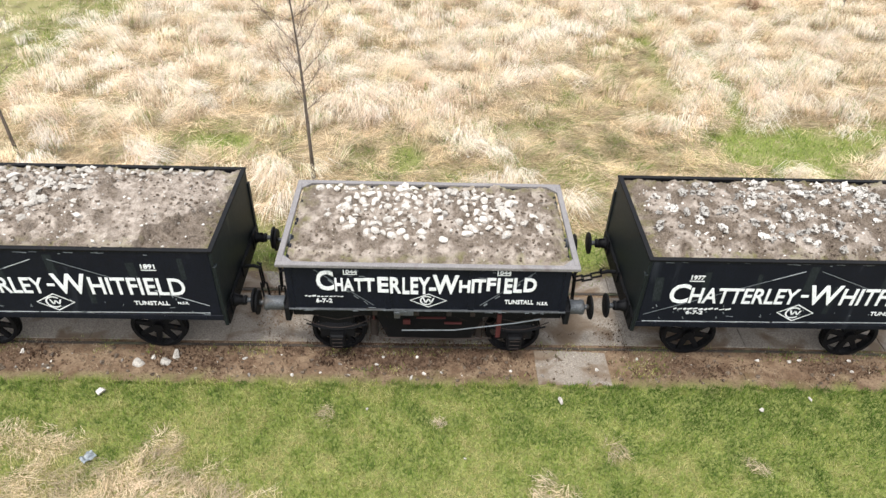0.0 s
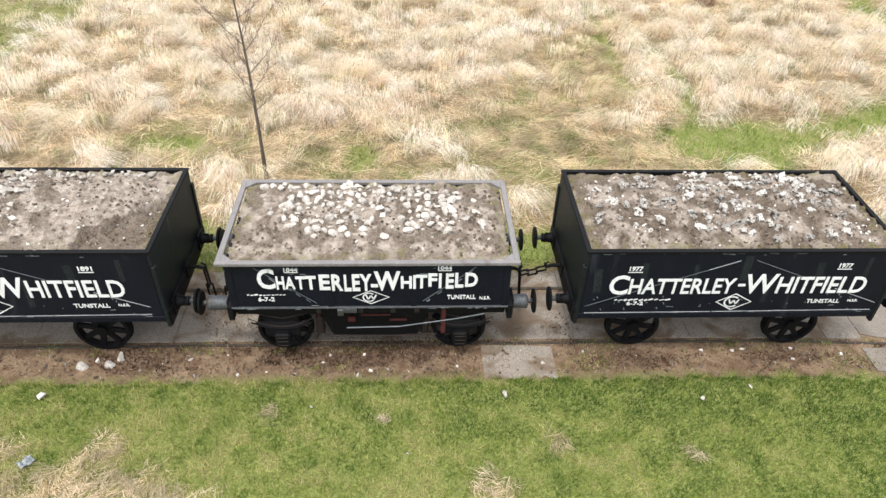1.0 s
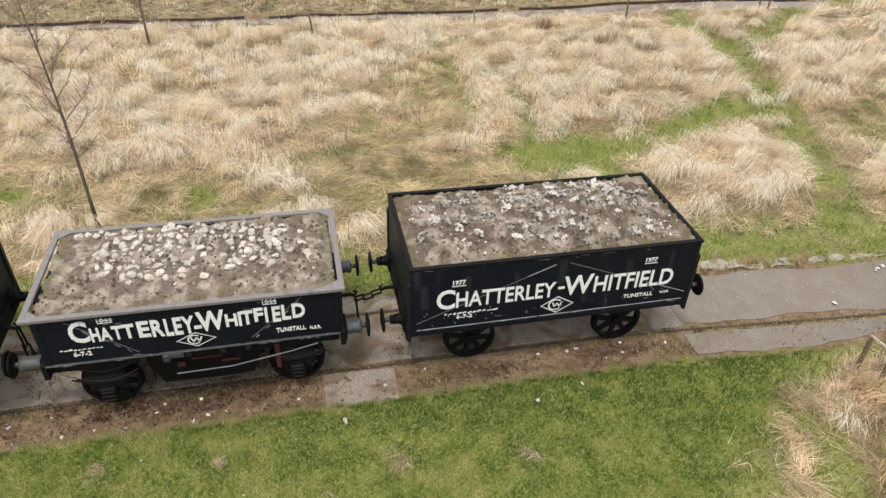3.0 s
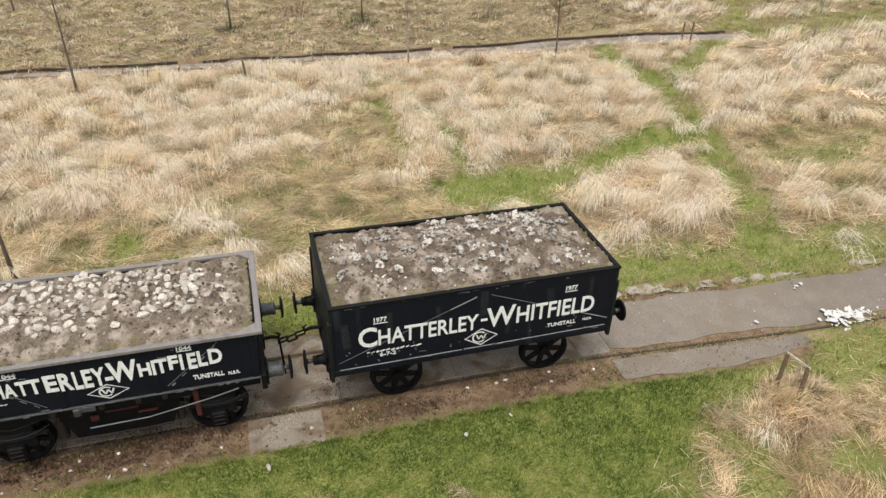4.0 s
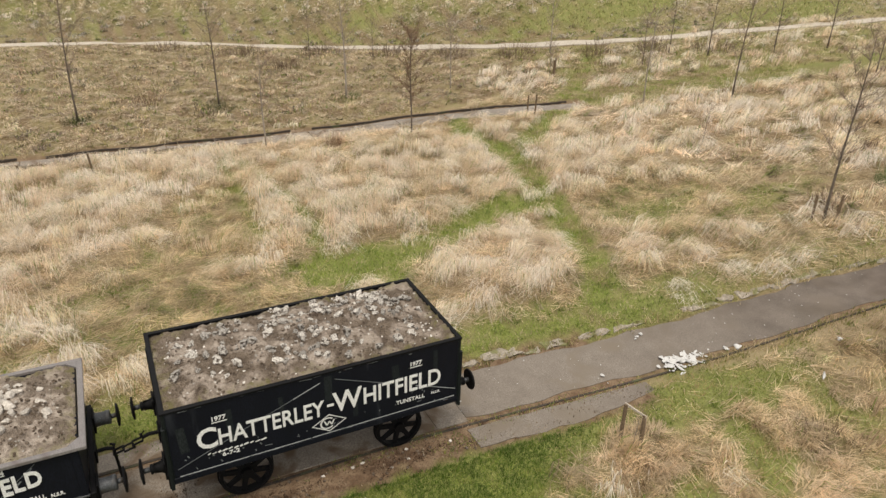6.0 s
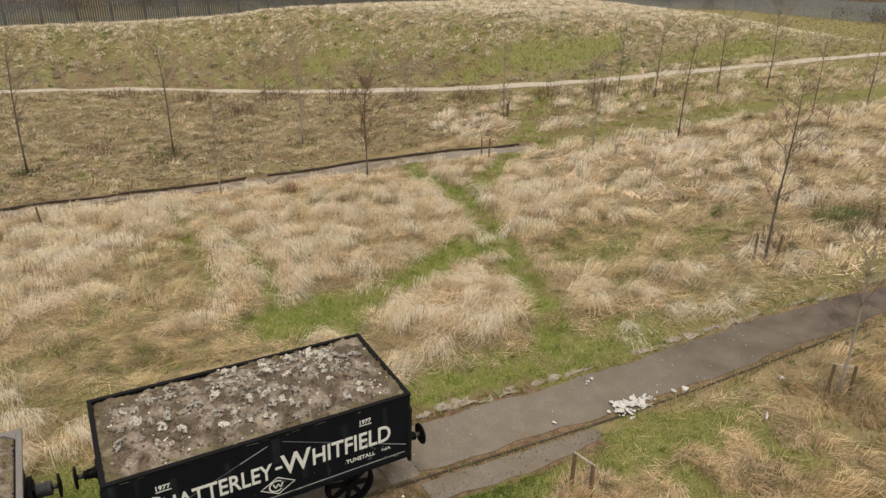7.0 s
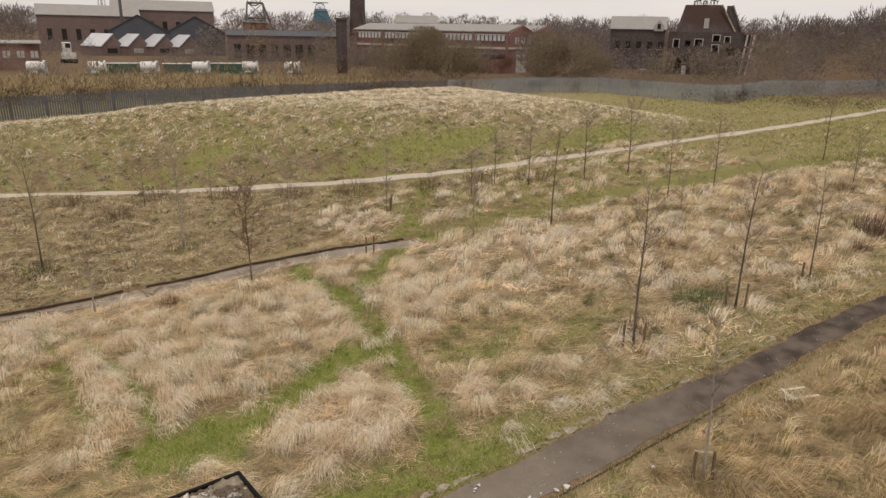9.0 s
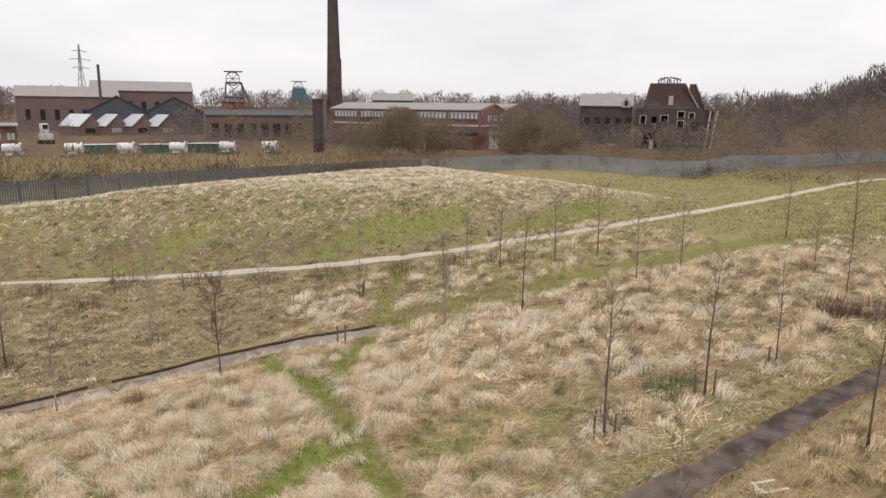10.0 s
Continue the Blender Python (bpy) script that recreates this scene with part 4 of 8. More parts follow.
def lathe(profile, sides=20, m=None):
    """Turned shape round the x axis from (x, radius) pairs."""
    bm = bmesh.new()
    rings = [[bm.verts.new((x, r * math.cos(k * math.tau / sides), r * math.sin(k * math.tau / sides))) for k in range(sides)] for x, r in profile]
    for a, b in zip(rings, rings[1:]):
        for k in range(sides):
            bm.faces.new((a[k], a[(k + 1) % sides], b[(k + 1) % sides], b[k]))
    bm.faces.new(rings[0][::-1])
    bm.faces.new(rings[-1])
    bmesh.ops.recalc_face_normals(bm, faces=bm.faces[:])
    if m is not None:
        bm.transform(m)
    return bm


def buffer(parent, x, y, z, way, reach, fat=False):
    """Buffer: base plate, tapered housing, ram and round head, pointing along way."""
    m = Matrix.Translation((x, y, z)) @ Matrix.Diagonal((way, 1, 1, 1))
    base = part("buffer", box(0, 0.03, -0.17, 0.17, -0.17, 0.17, 0.006), IRON, parent)
    base.matrix_basis = m
    if fat:
        prof = [(0.03, 0.14), (0.06, 0.125), (reach - 0.22, 0.12), (reach - 0.2, 0.13), (reach - 0.14, 0.13), (reach - 0.13, 0.1)]
    else:
        prof = [(0.03, 0.125), (0.07, 0.1), (reach - 0.2, 0.068), (reach - 0.19, 0.085), (reach - 0.15, 0.085), (reach - 0.14, 0.06)]
    part("housing", lathe(prof, 16), WORN if fat else IRON, base, "worn grey housing" if fat else "", True)
    part("ram", lathe([(reach - 0.14, 0.045), (reach - 0.035, 0.045)], 12), WORN, base, "", True)
    part("head", lathe([(reach - 0.04, 0.08), (reach - 0.035, 0.205), (reach - 0.015, 0.215), (reach, 0.205), (reach + 0.018, 0.1)], 28), IRON, base, "", False)
    if not fat:
        for s in (-1, 1):
            part("rib", box(0.03, reach - 0.2, -0.01, 0.01, s * 0.02, s * 0.11, 0.003), IRON, base)


def wheel(parent, x, y, z, r=0.47, spokes=8):
    tyre = bmesh.new()
    n = 36
    sec = [(-0.065, r - 0.06), (-0.065, r), (0.05, r), (0.055, r + 0.028), (0.075, r + 0.028), (0.075, r - 0.06)]
    rings = [[tyre.verts.new((rr * math.cos(k * math.tau / n), yy, rr * math.sin(k * math.tau / n))) for yy, rr in sec] for k in range(n)]
    for k in range(n):
        a, b = rings[k], rings[(k + 1) % n]
        for i in range(6):
            tyre.faces.new((a[i], a[(i + 1) % 6], b[(i + 1) % 6], b[i]))
    bmesh.ops.recalc_face_normals(tyre, faces=tyre.faces[:])
    turn = 1 if y < 0 else -1
    w = part("wheel", tyre, IRON, parent)
    w.matrix_basis = Matrix.Translation((x, y, z)) @ Matrix.Diagonal((1, turn, 1, 1))
    hub = lathe([(-0.1, 0.06), (-0.1, 0.1), (0.08, 0.11), (0.08, 0.05)], 18, Matrix.Rotation(radians(90), 4, "Z"))
    part("hub", hub, IRON, w)
    for k in range(spokes):
        sp = box(0.08, r - 0.05, -0.03, 0.03, -0.055, 0.055, 0.006)
        for v in sp.verts:
            if v.co.x > 0.25:
                v.co.z *= 0.75
        sp.transform(Matrix.Rotation(k * math.tau / spokes + 0.2, 4, "Y"))
        part("spoke", sp, IRON, w)


def wheelset(parent, x, z, boxes=True):
    for s in (-1, 1):
        wheel(parent, x, s * 0.755, z)
    part("axle", tube([(x, -0.75, z), (x, 0.75, z)], 0.07, 10), IRON, parent)
    if boxes:
        for s in (-1, 1):
            part("axle_box", box(x - 0.13, x + 0.13, s * 1.0 - 0.12, s * 1.0 + 0.12, z - 0.13, z + 0.15, 0.03), IRON, parent)
            guard = prism([(x - 0.42, z + 0.55), (x - 0.16, z - 0.12), (x - 0.1, z - 0.12), (x - 0.13, z + 0.5), (x + 0.13, z + 0.5), (x + 0.1, z - 0.12), (x + 0.16, z - 0.12), (x + 0.42, z + 0.55)], 0.02)
            guard.transform(Matrix.Translation((0, s * 0.9 - 0.01, 0)))
            part("axle_guard", guard, IRON, parent)
            spring = bmesh.new()
            for leaf in range(5):
                half = 0.52 - 0.085 * leaf
                pts = [(x + half * t, s * 1.0, z + 0.2 + 0.03 * leaf + 0.13 * t * t * (half / 0.52)) for t in (-1, -0.5, 0, 0.5, 1)]
                tube(pts, 0.02, 4, spring)
            part("leaf_spring", spring, IRON, parent)


def hook_and_links(parent, x, y, z, way, links=3, toward=None):
    pts = [(x, y, z), (x + way * 0.16, y, z + 0.01), (x + way * 0.27, y, z - 0.03), (x + way * 0.29, y, z + 0.05), (x + way * 0.23, y, z + 0.09)]
    part("coupling_hook", tube(pts, [0.035, 0.035, 0.035, 0.03, 0.02], 8), IRON, parent)
    part("drawbar_plate", box(x - 0.015, x + 0.015, y - 0.16, y + 0.16, z - 0.13, z + 0.13, 0.008), IRON, parent)
    p = Vector((x + way * 0.27, y, z - 0.02))
    end = Vector(toward) if toward else p + Vector((way * 0.04, 0, -0.75))
    for k in range(links):
        a, b = p.lerp(end, k / links), p.lerp(end, (k + 1.12) / links)
        sag = Vector((0, 0, -0.07 * math.sin(math.pi * (k + 0.5) / links))) if toward else Vector((0, 0, 0))
        d = (b - a).normalized()
        s = (Vector((0, 1, 0)) if k % 2 == 0 else d.cross(Vector((0, 1, 0))).normalized()) * 0.055
        ring = [a + sag + s, b + sag + s, b + sag - s, a + sag - s, a + sag + s]
        part("coupling_link", tube(ring, 0.02, 6), IRON, parent)


def load_soil():
    """Stony soil with a paler dried crust and moss towards the boards."""
    mat = DIRT.copy()
    mat.name = "load_soil"
    n, l = mat.node_tree.nodes, mat.node_tree.links
    bsdf = n["Principled BSDF"]
    col = bsdf.inputs["Base Color"].links[0].from_socket
    at = n.new("ShaderNodeAttribute")
    at.attribute_name = "cover"
    sep = n.new("ShaderNodeSeparateColor")
    l.new(at.outputs["Color"], sep.inputs["Color"])
    nz = n.new("ShaderNodeTexNoise")
    nz.inputs["Scale"].default_value, nz.inputs["Detail"].default_value = 9.0, 6.0
    tc = n.new("ShaderNodeTexCoord")
    l.new(tc.outputs["Object"], nz.inputs["Vector"])
    for channel, tone, lo, hi in (("Green", (0.52, 0.44, 0.37, 1), 0.25, 0.6), ("Red", (0.2, 0.18, 0.075, 1), 0.4, 0.6)):
        r = n.new("ShaderNodeMapRange")
        r.inputs["From Min"].default_value, r.inputs["From Max"].default_value = lo, hi
        l.new(nz.outputs["Fac"], r.inputs["Value"])
        mul = n.new("ShaderNodeMath")
        mul.operation = "MULTIPLY"
        l.new(r.outputs["Result"], mul.inputs[0])
        l.new(sep.outputs[channel], mul.inputs[1])
        m = n.new("ShaderNodeMix")
        m.data_type = "RGBA"
        l.new(mul.outputs["Value"], m.inputs["Factor"])
        l.new(col, m.inputs["A"])
        m.inputs["B"].default_value = tone
        col = m.outputs["Result"]
    l.new(col, bsdf.inputs["Base Color"])
    return mat


LOADSOIL = load_soil()


def soil_top(x0, x1, y0, y1, z, bump, seed, dip=0.05, broken=False):
    """The heap of soil filling a wagon; broken: its crust has fallen away in one corner."""
    xs, ys = np.linspace(x0, x1, 150), np.linspace(y0, y1, 76)

    def top(x, y):
        u, v = (x - x0) / (x1 - x0), (y - y0) / (y1 - y0)
        crown = step(0, 0.25, u) * step(1, 0.75, u) * step(0, 0.3, v) * step(1, 0.7, v)
        fall = 0.0
        if broken:
            rim = np.interp(x, [-4.75, -4.63, -4.3, -4.22, -3.95, -3.6], [-1.3, -0.7, -0.6, -0.25, -0.05, 0.55]) + 0.12 * (waves(x, y, 0.3, 95) - 0.5)
            fall = 0.1 * (x > -4.78) * step(0.04, -0.03, y - rim) + 0.13 * step(0.11, 0.03, np.abs(y - rim + 0.05)) * (x > -4.75) * step(0.3, 0.5, waves(x, y, 0.6, 96))
        return z - fall + bump * crown - dip * (1 - step(0, 0.06, np.minimum(np.minimum(u, 1 - u), np.minimum(v, 1 - v)))) + 0.07 * (waves(x, y, 0.9, seed) - 0.5) + 0.06 * (waves(x, y, 0.33, seed + 1) - 0.5) + 0.07 * np.abs(waves(x, y, 0.16, seed + 2) - 0.5) + 0.03 * (waves(x, y, 0.08, seed + 3) - 0.5)

    me, px, py = grid_mesh("soil_load", xs, ys, top, LOADSOIL)
    edge_near = np.minimum(np.minimum(px - x0, x1 - px), np.minimum(py - y0, y1 - py))
    moss = (1 - step(0.02, 0.35, edge_near + 0.35 * (waves(px, py, 0.5, seed + 7) - 0.3))) * 0.8
    crust = step(0.35, 0.75, waves(px, py, 0.7, seed + 8)) + (0.5 * step(-5.6, -5.0, px) if broken else 0.0)
    crust = np.clip(crust * 0.85 + 0.08, 0, 1) if seed == 300 else np.clip(crust + 0.25, 0, 1)
    crust = np.clip(crust * (1 - 0.8 * ((px > -4.7) & (py < -0.6 + 0.9 * (px + 4.6)))), 0, 1) if broken else crust
    colour_points(me, "cover", np.stack([moss, crust, 0 * crust], -1))
    bm = bmesh.new()
    bm.from_mesh(me)
    skirt = bmesh.ops.extrude_edge_only(bm, edges=[e for e in bm.edges if e.is_boundary])
    for v in [g for g in skirt["geom"] if isinstance(g, bmesh.types.BMVert)]:
        v.co.z = z - 0.35
    bm.to_mesh(me)
    bm.free()
    return new("soil_load", me), top


PALE_STONES = [stone_mesh(k, STONE) for k in range(7)]
SLAG_STONES = [stone_mesh(20 + k, SLAG, True, 3) for k in range(9)]
SLAG_CHIPS = [stone_mesh(50 + k, SLAG, True, 1) for k in range(4)]
EARTHY = [stone_mesh(60 + k, DIRT, False, 1) for k in range(4)]


def scatter_stones(meshes, spots, top, size, group, label, seed, category="stone", joined=False):
    """Stones laid on a surface: each a thing of its own, or all in one mesh where there are too many to count."""
    rnd = random.Random(seed)
    bm = bmesh.new()
    for sx, sy in spots:
        me = meshes[rnd.randrange(len(meshes))]
        s = size * rnd.uniform(0.5, 1.45)
        m = Matrix.LocRotScale((sx, sy, float(top(sx, sy)) + 0.3 * s), Euler((rnd.uniform(-0.4, 0.4), rnd.uniform(-0.4, 0.4), rnd.uniform(0, 6.28))), (s, s, s))
        if joined:
            own = bmesh.new()
            own.from_mesh(me)
            own.transform(m)
            merge(bm, own)
            mat = me.materials[0]
            continue
        ob = new("stone", me)
        ob.matrix_basis = m
        tagged(ob, label, category, group)
    if joined:
        tagged(part("stones", bm, mat), label, category, kind="stuff")
    else:
        bm.free()


def spread(clusters, seed, gap, bounds):
    """Spots thrown in oval clusters, no two closer than gap."""
    rnd = random.Random(seed)
    out = []
    for cx, cy, rx, ry, n in clusters:
        tries = 0
        made = 0
        while made < n and tries < 40 * n:
            tries += 1
            a, r = rnd.uniform(0, math.tau), math.sqrt(rnd.random())
            p = (cx + rx * r * math.cos(a), cy + ry * r * math.sin(a))
            if not (bounds[0] < p[0] < bounds[1] and bounds[2] < p[1] < bounds[3]):
                continue
            if all((p[0] - q[0]) ** 2 + (p[1] - q[1]) ** 2 > gap * gap for q in out):
                out.append(p)
                made += 1
    return out


def mineral_wagon(x0, top, number, shift, label, wheels, group, far_hook):
    """The tall black wagon: sheeted sides and ends, solebars, lettering, running gear."""
    x1, W, low = x0 + 5.21, 1.22, 0.93
    wag = empty("wagon", label, "wagon", group)
    t = 0.055
    for s, nm in ((-1, "side"), (1, "side")):
        y0, y1 = (-W, -W + t) if s < 0 else (W - t, W)
        part(nm, box(x0 + t, x1 - t, y0, y1, low + 0.12, top, 0.006), BLACK, wag)
        part("top_rim", box(x0 - 0.01, x1 + 0.01, y0 - 0.015, y1 + 0.015, top - 0.035, top + 0.006, 0.004), IRON, wag)
        part("solebar", box(x0 + 0.03, x1 - 0.03, y0 - 0.004, y1 + 0.01, low, low + 0.118, 0.008), BLACK, wag)
        for k in range(9):
            xx = x0 + 0.35 + k * (x1 - x0 - 0.7) / 8
            yy = -W - 0.006 if s < 0 else W + 0.006
            part("rivet_plate", box(xx - 0.03, xx + 0.03, yy - 0.008, yy + 0.008, low + 0.01, low + 0.11, 0.003), BLACK, wag)
    for xa, xb in ((x0, x0 + t), (x1 - t, x1)):
        part("end", box(xa, xb, -W + 0.004, W - 0.004, low - 0.02, top - 0.003, 0.006), GREENBLACK, wag)
        part("end_rim", box(xa - 0.012, xb + 0.012, -W - 0.012, W + 0.012, top - 0.03, top + 0.009, 0.004), IRON, wag)
    for xa, way in ((x0, -1), (x1, 1)):
        part("headstock", box(xa - 0.012 if way > 0 else xa - 0.05, xa + 0.05 if way > 0 else xa + 0.012, -W + 0.02, W - 0.02, low - 0.1, low + 0.2, 0.01), IRON, wag)
        for cy in (-W + 0.03, W - 0.03):
            part("corner_plate", box(xa - 0.03, xa + 0.03, cy - 0.05, cy + 0.05, low - 0.1, top - 0.3, 0.008), GREENBLACK, wag)
        for y in (-0.87, 0.87):
            buffer(wag, xa + way * 0.05, y, 1.08, way, 0.38)
    part("floor", box(x0 + 0.06, x1 - 0.06, -W + 0.06, W - 0.06, low + 0.05, low + 0.12), IRON, wag)
    for y in (-0.55, 0.55):
        part("frame_bar", box(x0 + 0.06, x1 - 0.06, y - 0.05, y + 0.05, low - 0.15, low + 0.04), IRON, wag)
    for x in wheels:
        wheelset(wag, x, 0.345, False)
    hook_and_links(wag, x0 - 0.06, 0, 1.1, -1, 3 if far_hook else 2, far_hook)
    hook_and_links(wag, x1 + 0.06, 0, 1.1, 1, 2)
    y = -W
    L = shift
    lettering("C", 3.76 + L, 4.08 + L, 1.475, 1.89, y, wag, bold=0.016)
    lettering("HATTERLEY", 4.10 + L, 5.87 + L, 1.487, 1.815, y, wag, bold=0.014)
    lettering("-", 5.92 + L, 6.04 + L, 1.645, 1.695, y, wag)
    lettering("W", 6.02 + L, 6.56 + L, 1.482, 1.905, y, wag, bold=0.016)
    lettering("HITFIELD", 6.59 + L, 8.10 + L, 1.487, 1.84, y, wag, bold=0.014)
    for xa, za in ((4.03, 1.985), (7.49, 2.035)):
        lettering(number, xa + L, xa + 0.22 + L, za, za + 0.09, y, wag, bold=0.02)
        bar((xa + L - 0.01, za - 0.03), (xa + 0.23 + L, za - 0.03), 0.016, y, wag, WHITE)
    lettering("TUNSTALL", 7.21 + L, 7.78 + L, 1.262, 1.345, y, wag, bold=0.01)
    lettering("N.S.R.", 7.92 + L, 8.10 + L, 1.288, 1.34, y, wag, bold=0.01)
    lettering("6-7-2", 4.12 + L, 4.40 + L, 1.235, 1.315, y, wag, bold=0.012)
    rnd = random.Random(3)
    xx = 3.9 + L
    while xx < 4.79 + L:
        w = rnd.uniform(0.03, 0.09)
        z = 1.355 + rnd.uniform(-0.008, 0.008)
        bar((xx, z - 0.01), (xx + w, z + 0.012), rnd.uniform(0.012, 0.034), y, wag, WHITE, "script_bar")
        xx += w + rnd.uniform(0.012, 0.03)
    badge(5.945 + L, 1.298, 0.315, 0.19, y, wag)
    for k in range(34):
        sx, sz = rnd.uniform(x0 + 0.1, x1 - 0.3), rnd.choice((1.07, 1.09, 1.06, 2.33, 2.31, 2.34, 1.2, 1.02))
        bar((sx, sz), (sx + rnd.uniform(0.02, 0.14), sz + rnd.uniform(-0.012, 0.012)), rnd.uniform(0.006, 0.014), y, wag, DIM, "scuff")
    for k in range(26):
        sx, sz = rnd.uniform(x0 + 0.2, x1 - 0.2), rnd.uniform(1.08, 1.45)
        bar((sx, sz), (sx + rnd.uniform(-0.03, 0.03), sz + rnd.uniform(0.01, 0.05)), rnd.uniform(0.006, 0.02), y, wag, DIM, "scuff")
    bar((3.43 + L, 1.064), (5.6 + L, 1.074), 0.014, y, wag, STRIPE)
    bar((5.63 + L, 1.075), (8.4 + L, 1.1), 0.014, y, wag, STRIPE)
    bar((3.42 + L, 1.215), (4.6 + L, 1.7), 0.009, y, wag, DIM)
    bar((4.6 + L, 1.7), (5.35 + L, 2.0), 0.006, y, wag, DIM)
    bar((5.35 + L, 2.0), (5.82 + L, 2.19), 0.013, y, wag, STRIPE)
    bar((6.08 + L, 2.195), (7.0 + L, 1.826), 0.009, y, wag, DIM)
    bar((7.6 + L, 1.585), (8.42 + L, 1.26), 0.011, y, wag, STRIPE)
    for k in range(7):
        sx = x0 + 0.4 + 0.72 * k + rnd.uniform(-0.2, 0.2)
        top_z = rnd.uniform(1.7, 2.34)
        bar((sx, top_z), (sx + rnd.uniform(-0.04, 0.04), top_z - rnd.uniform(0.3, 0.8)), rnd.uniform(0.06, 0.16), y + 0.0035, wag, STREAK, "rain_streak")
    return wag


mineral_wagon(3.3, 2.38, "1977", 0.0, "black mineral wagon with white lettering, filled with soil and slag", (4.52, 7.45), "wagons on the track", (2.5, 0, 0.95))
mineral_wagon(-8.72, 2.40, "1891", -12.15, "black mineral wagon with white lettering, filled with soil and pale stones", (-7.85, -4.9), "wagons on the track", None)

for x0, top, seed in ((3.3, 2.38, 300), (-8.72, 2.40, 310)):
    load, surf = soil_top(x0 + 0.06, x0 + 5.15, -1.17, 1.17, top - 0.025, 0.09, seed, 0.03, seed == 310)
    tagged(load, "brown stony soil heaped level in the wagon", "soil", "loads in the wagons")
    grit = spread([(x0 + 2.6, 0, 2.9, 1.4, 260)], seed + 5, 0.05, (x0 + 0.1, x0 + 5.1, -1.1, 1.1))
    scatter_stones(SLAG_CHIPS, grit, surf, 0.032, "", "small slag chips strewn over the soil", seed + 6, joined=True)
    inside = (x0 + 0.12, x0 + 5.08, -1.08, 1.1)
    clods = spread([(x0 + 2.6, 0, 2.9, 1.4, 520)], seed + 9, 0.02, (x0 + 0.08, x0 + 5.12, -1.12, 1.12))
    scatter_stones(EARTHY, clods, surf, 0.032, "", "crumbled brown clods on the soil", seed + 8, "soil", joined=True)
    if seed == 300:
        spots = spread([(5.9, -0.2, 0.75, 0.75, 28), (7.0, 0.75, 0.8, 0.3, 18), (7.45, 0.35, 0.45, 0.5, 20), (5.3, 0.6, 0.9, 0.35, 12), (4.3, 0.0, 0.8, 0.8, 13), (7.3, -0.5, 1.0, 0.45, 14), (5.9, 0.0, 2.5, 1.1, 30)], 7, 0.10, inside)
        scatter_stones(SLAG_STONES, spots, surf, 0.092, "stones on the load", "pitted grey slag lump lying on the soil", 8)
    else:
        spots = spread([(-6.6, 0.55, 0.7, 0.5, 42), (-7.4, 0.2, 0.9, 0.8, 30), (-5.9, 0.98, 1.9, 0.16, 26), (-6.5, -0.35, 0.9, 0.35, 10), (-4.6, 1.0, 0.5, 0.12, 6)], 9, 0.11, inside)
        scatter_stones(SLAG_STONES[:4] + PALE_STONES[:3], spots, surf, 0.08, "stones on the load", "pale grey stones strewn on the soil", 10, joined=True)


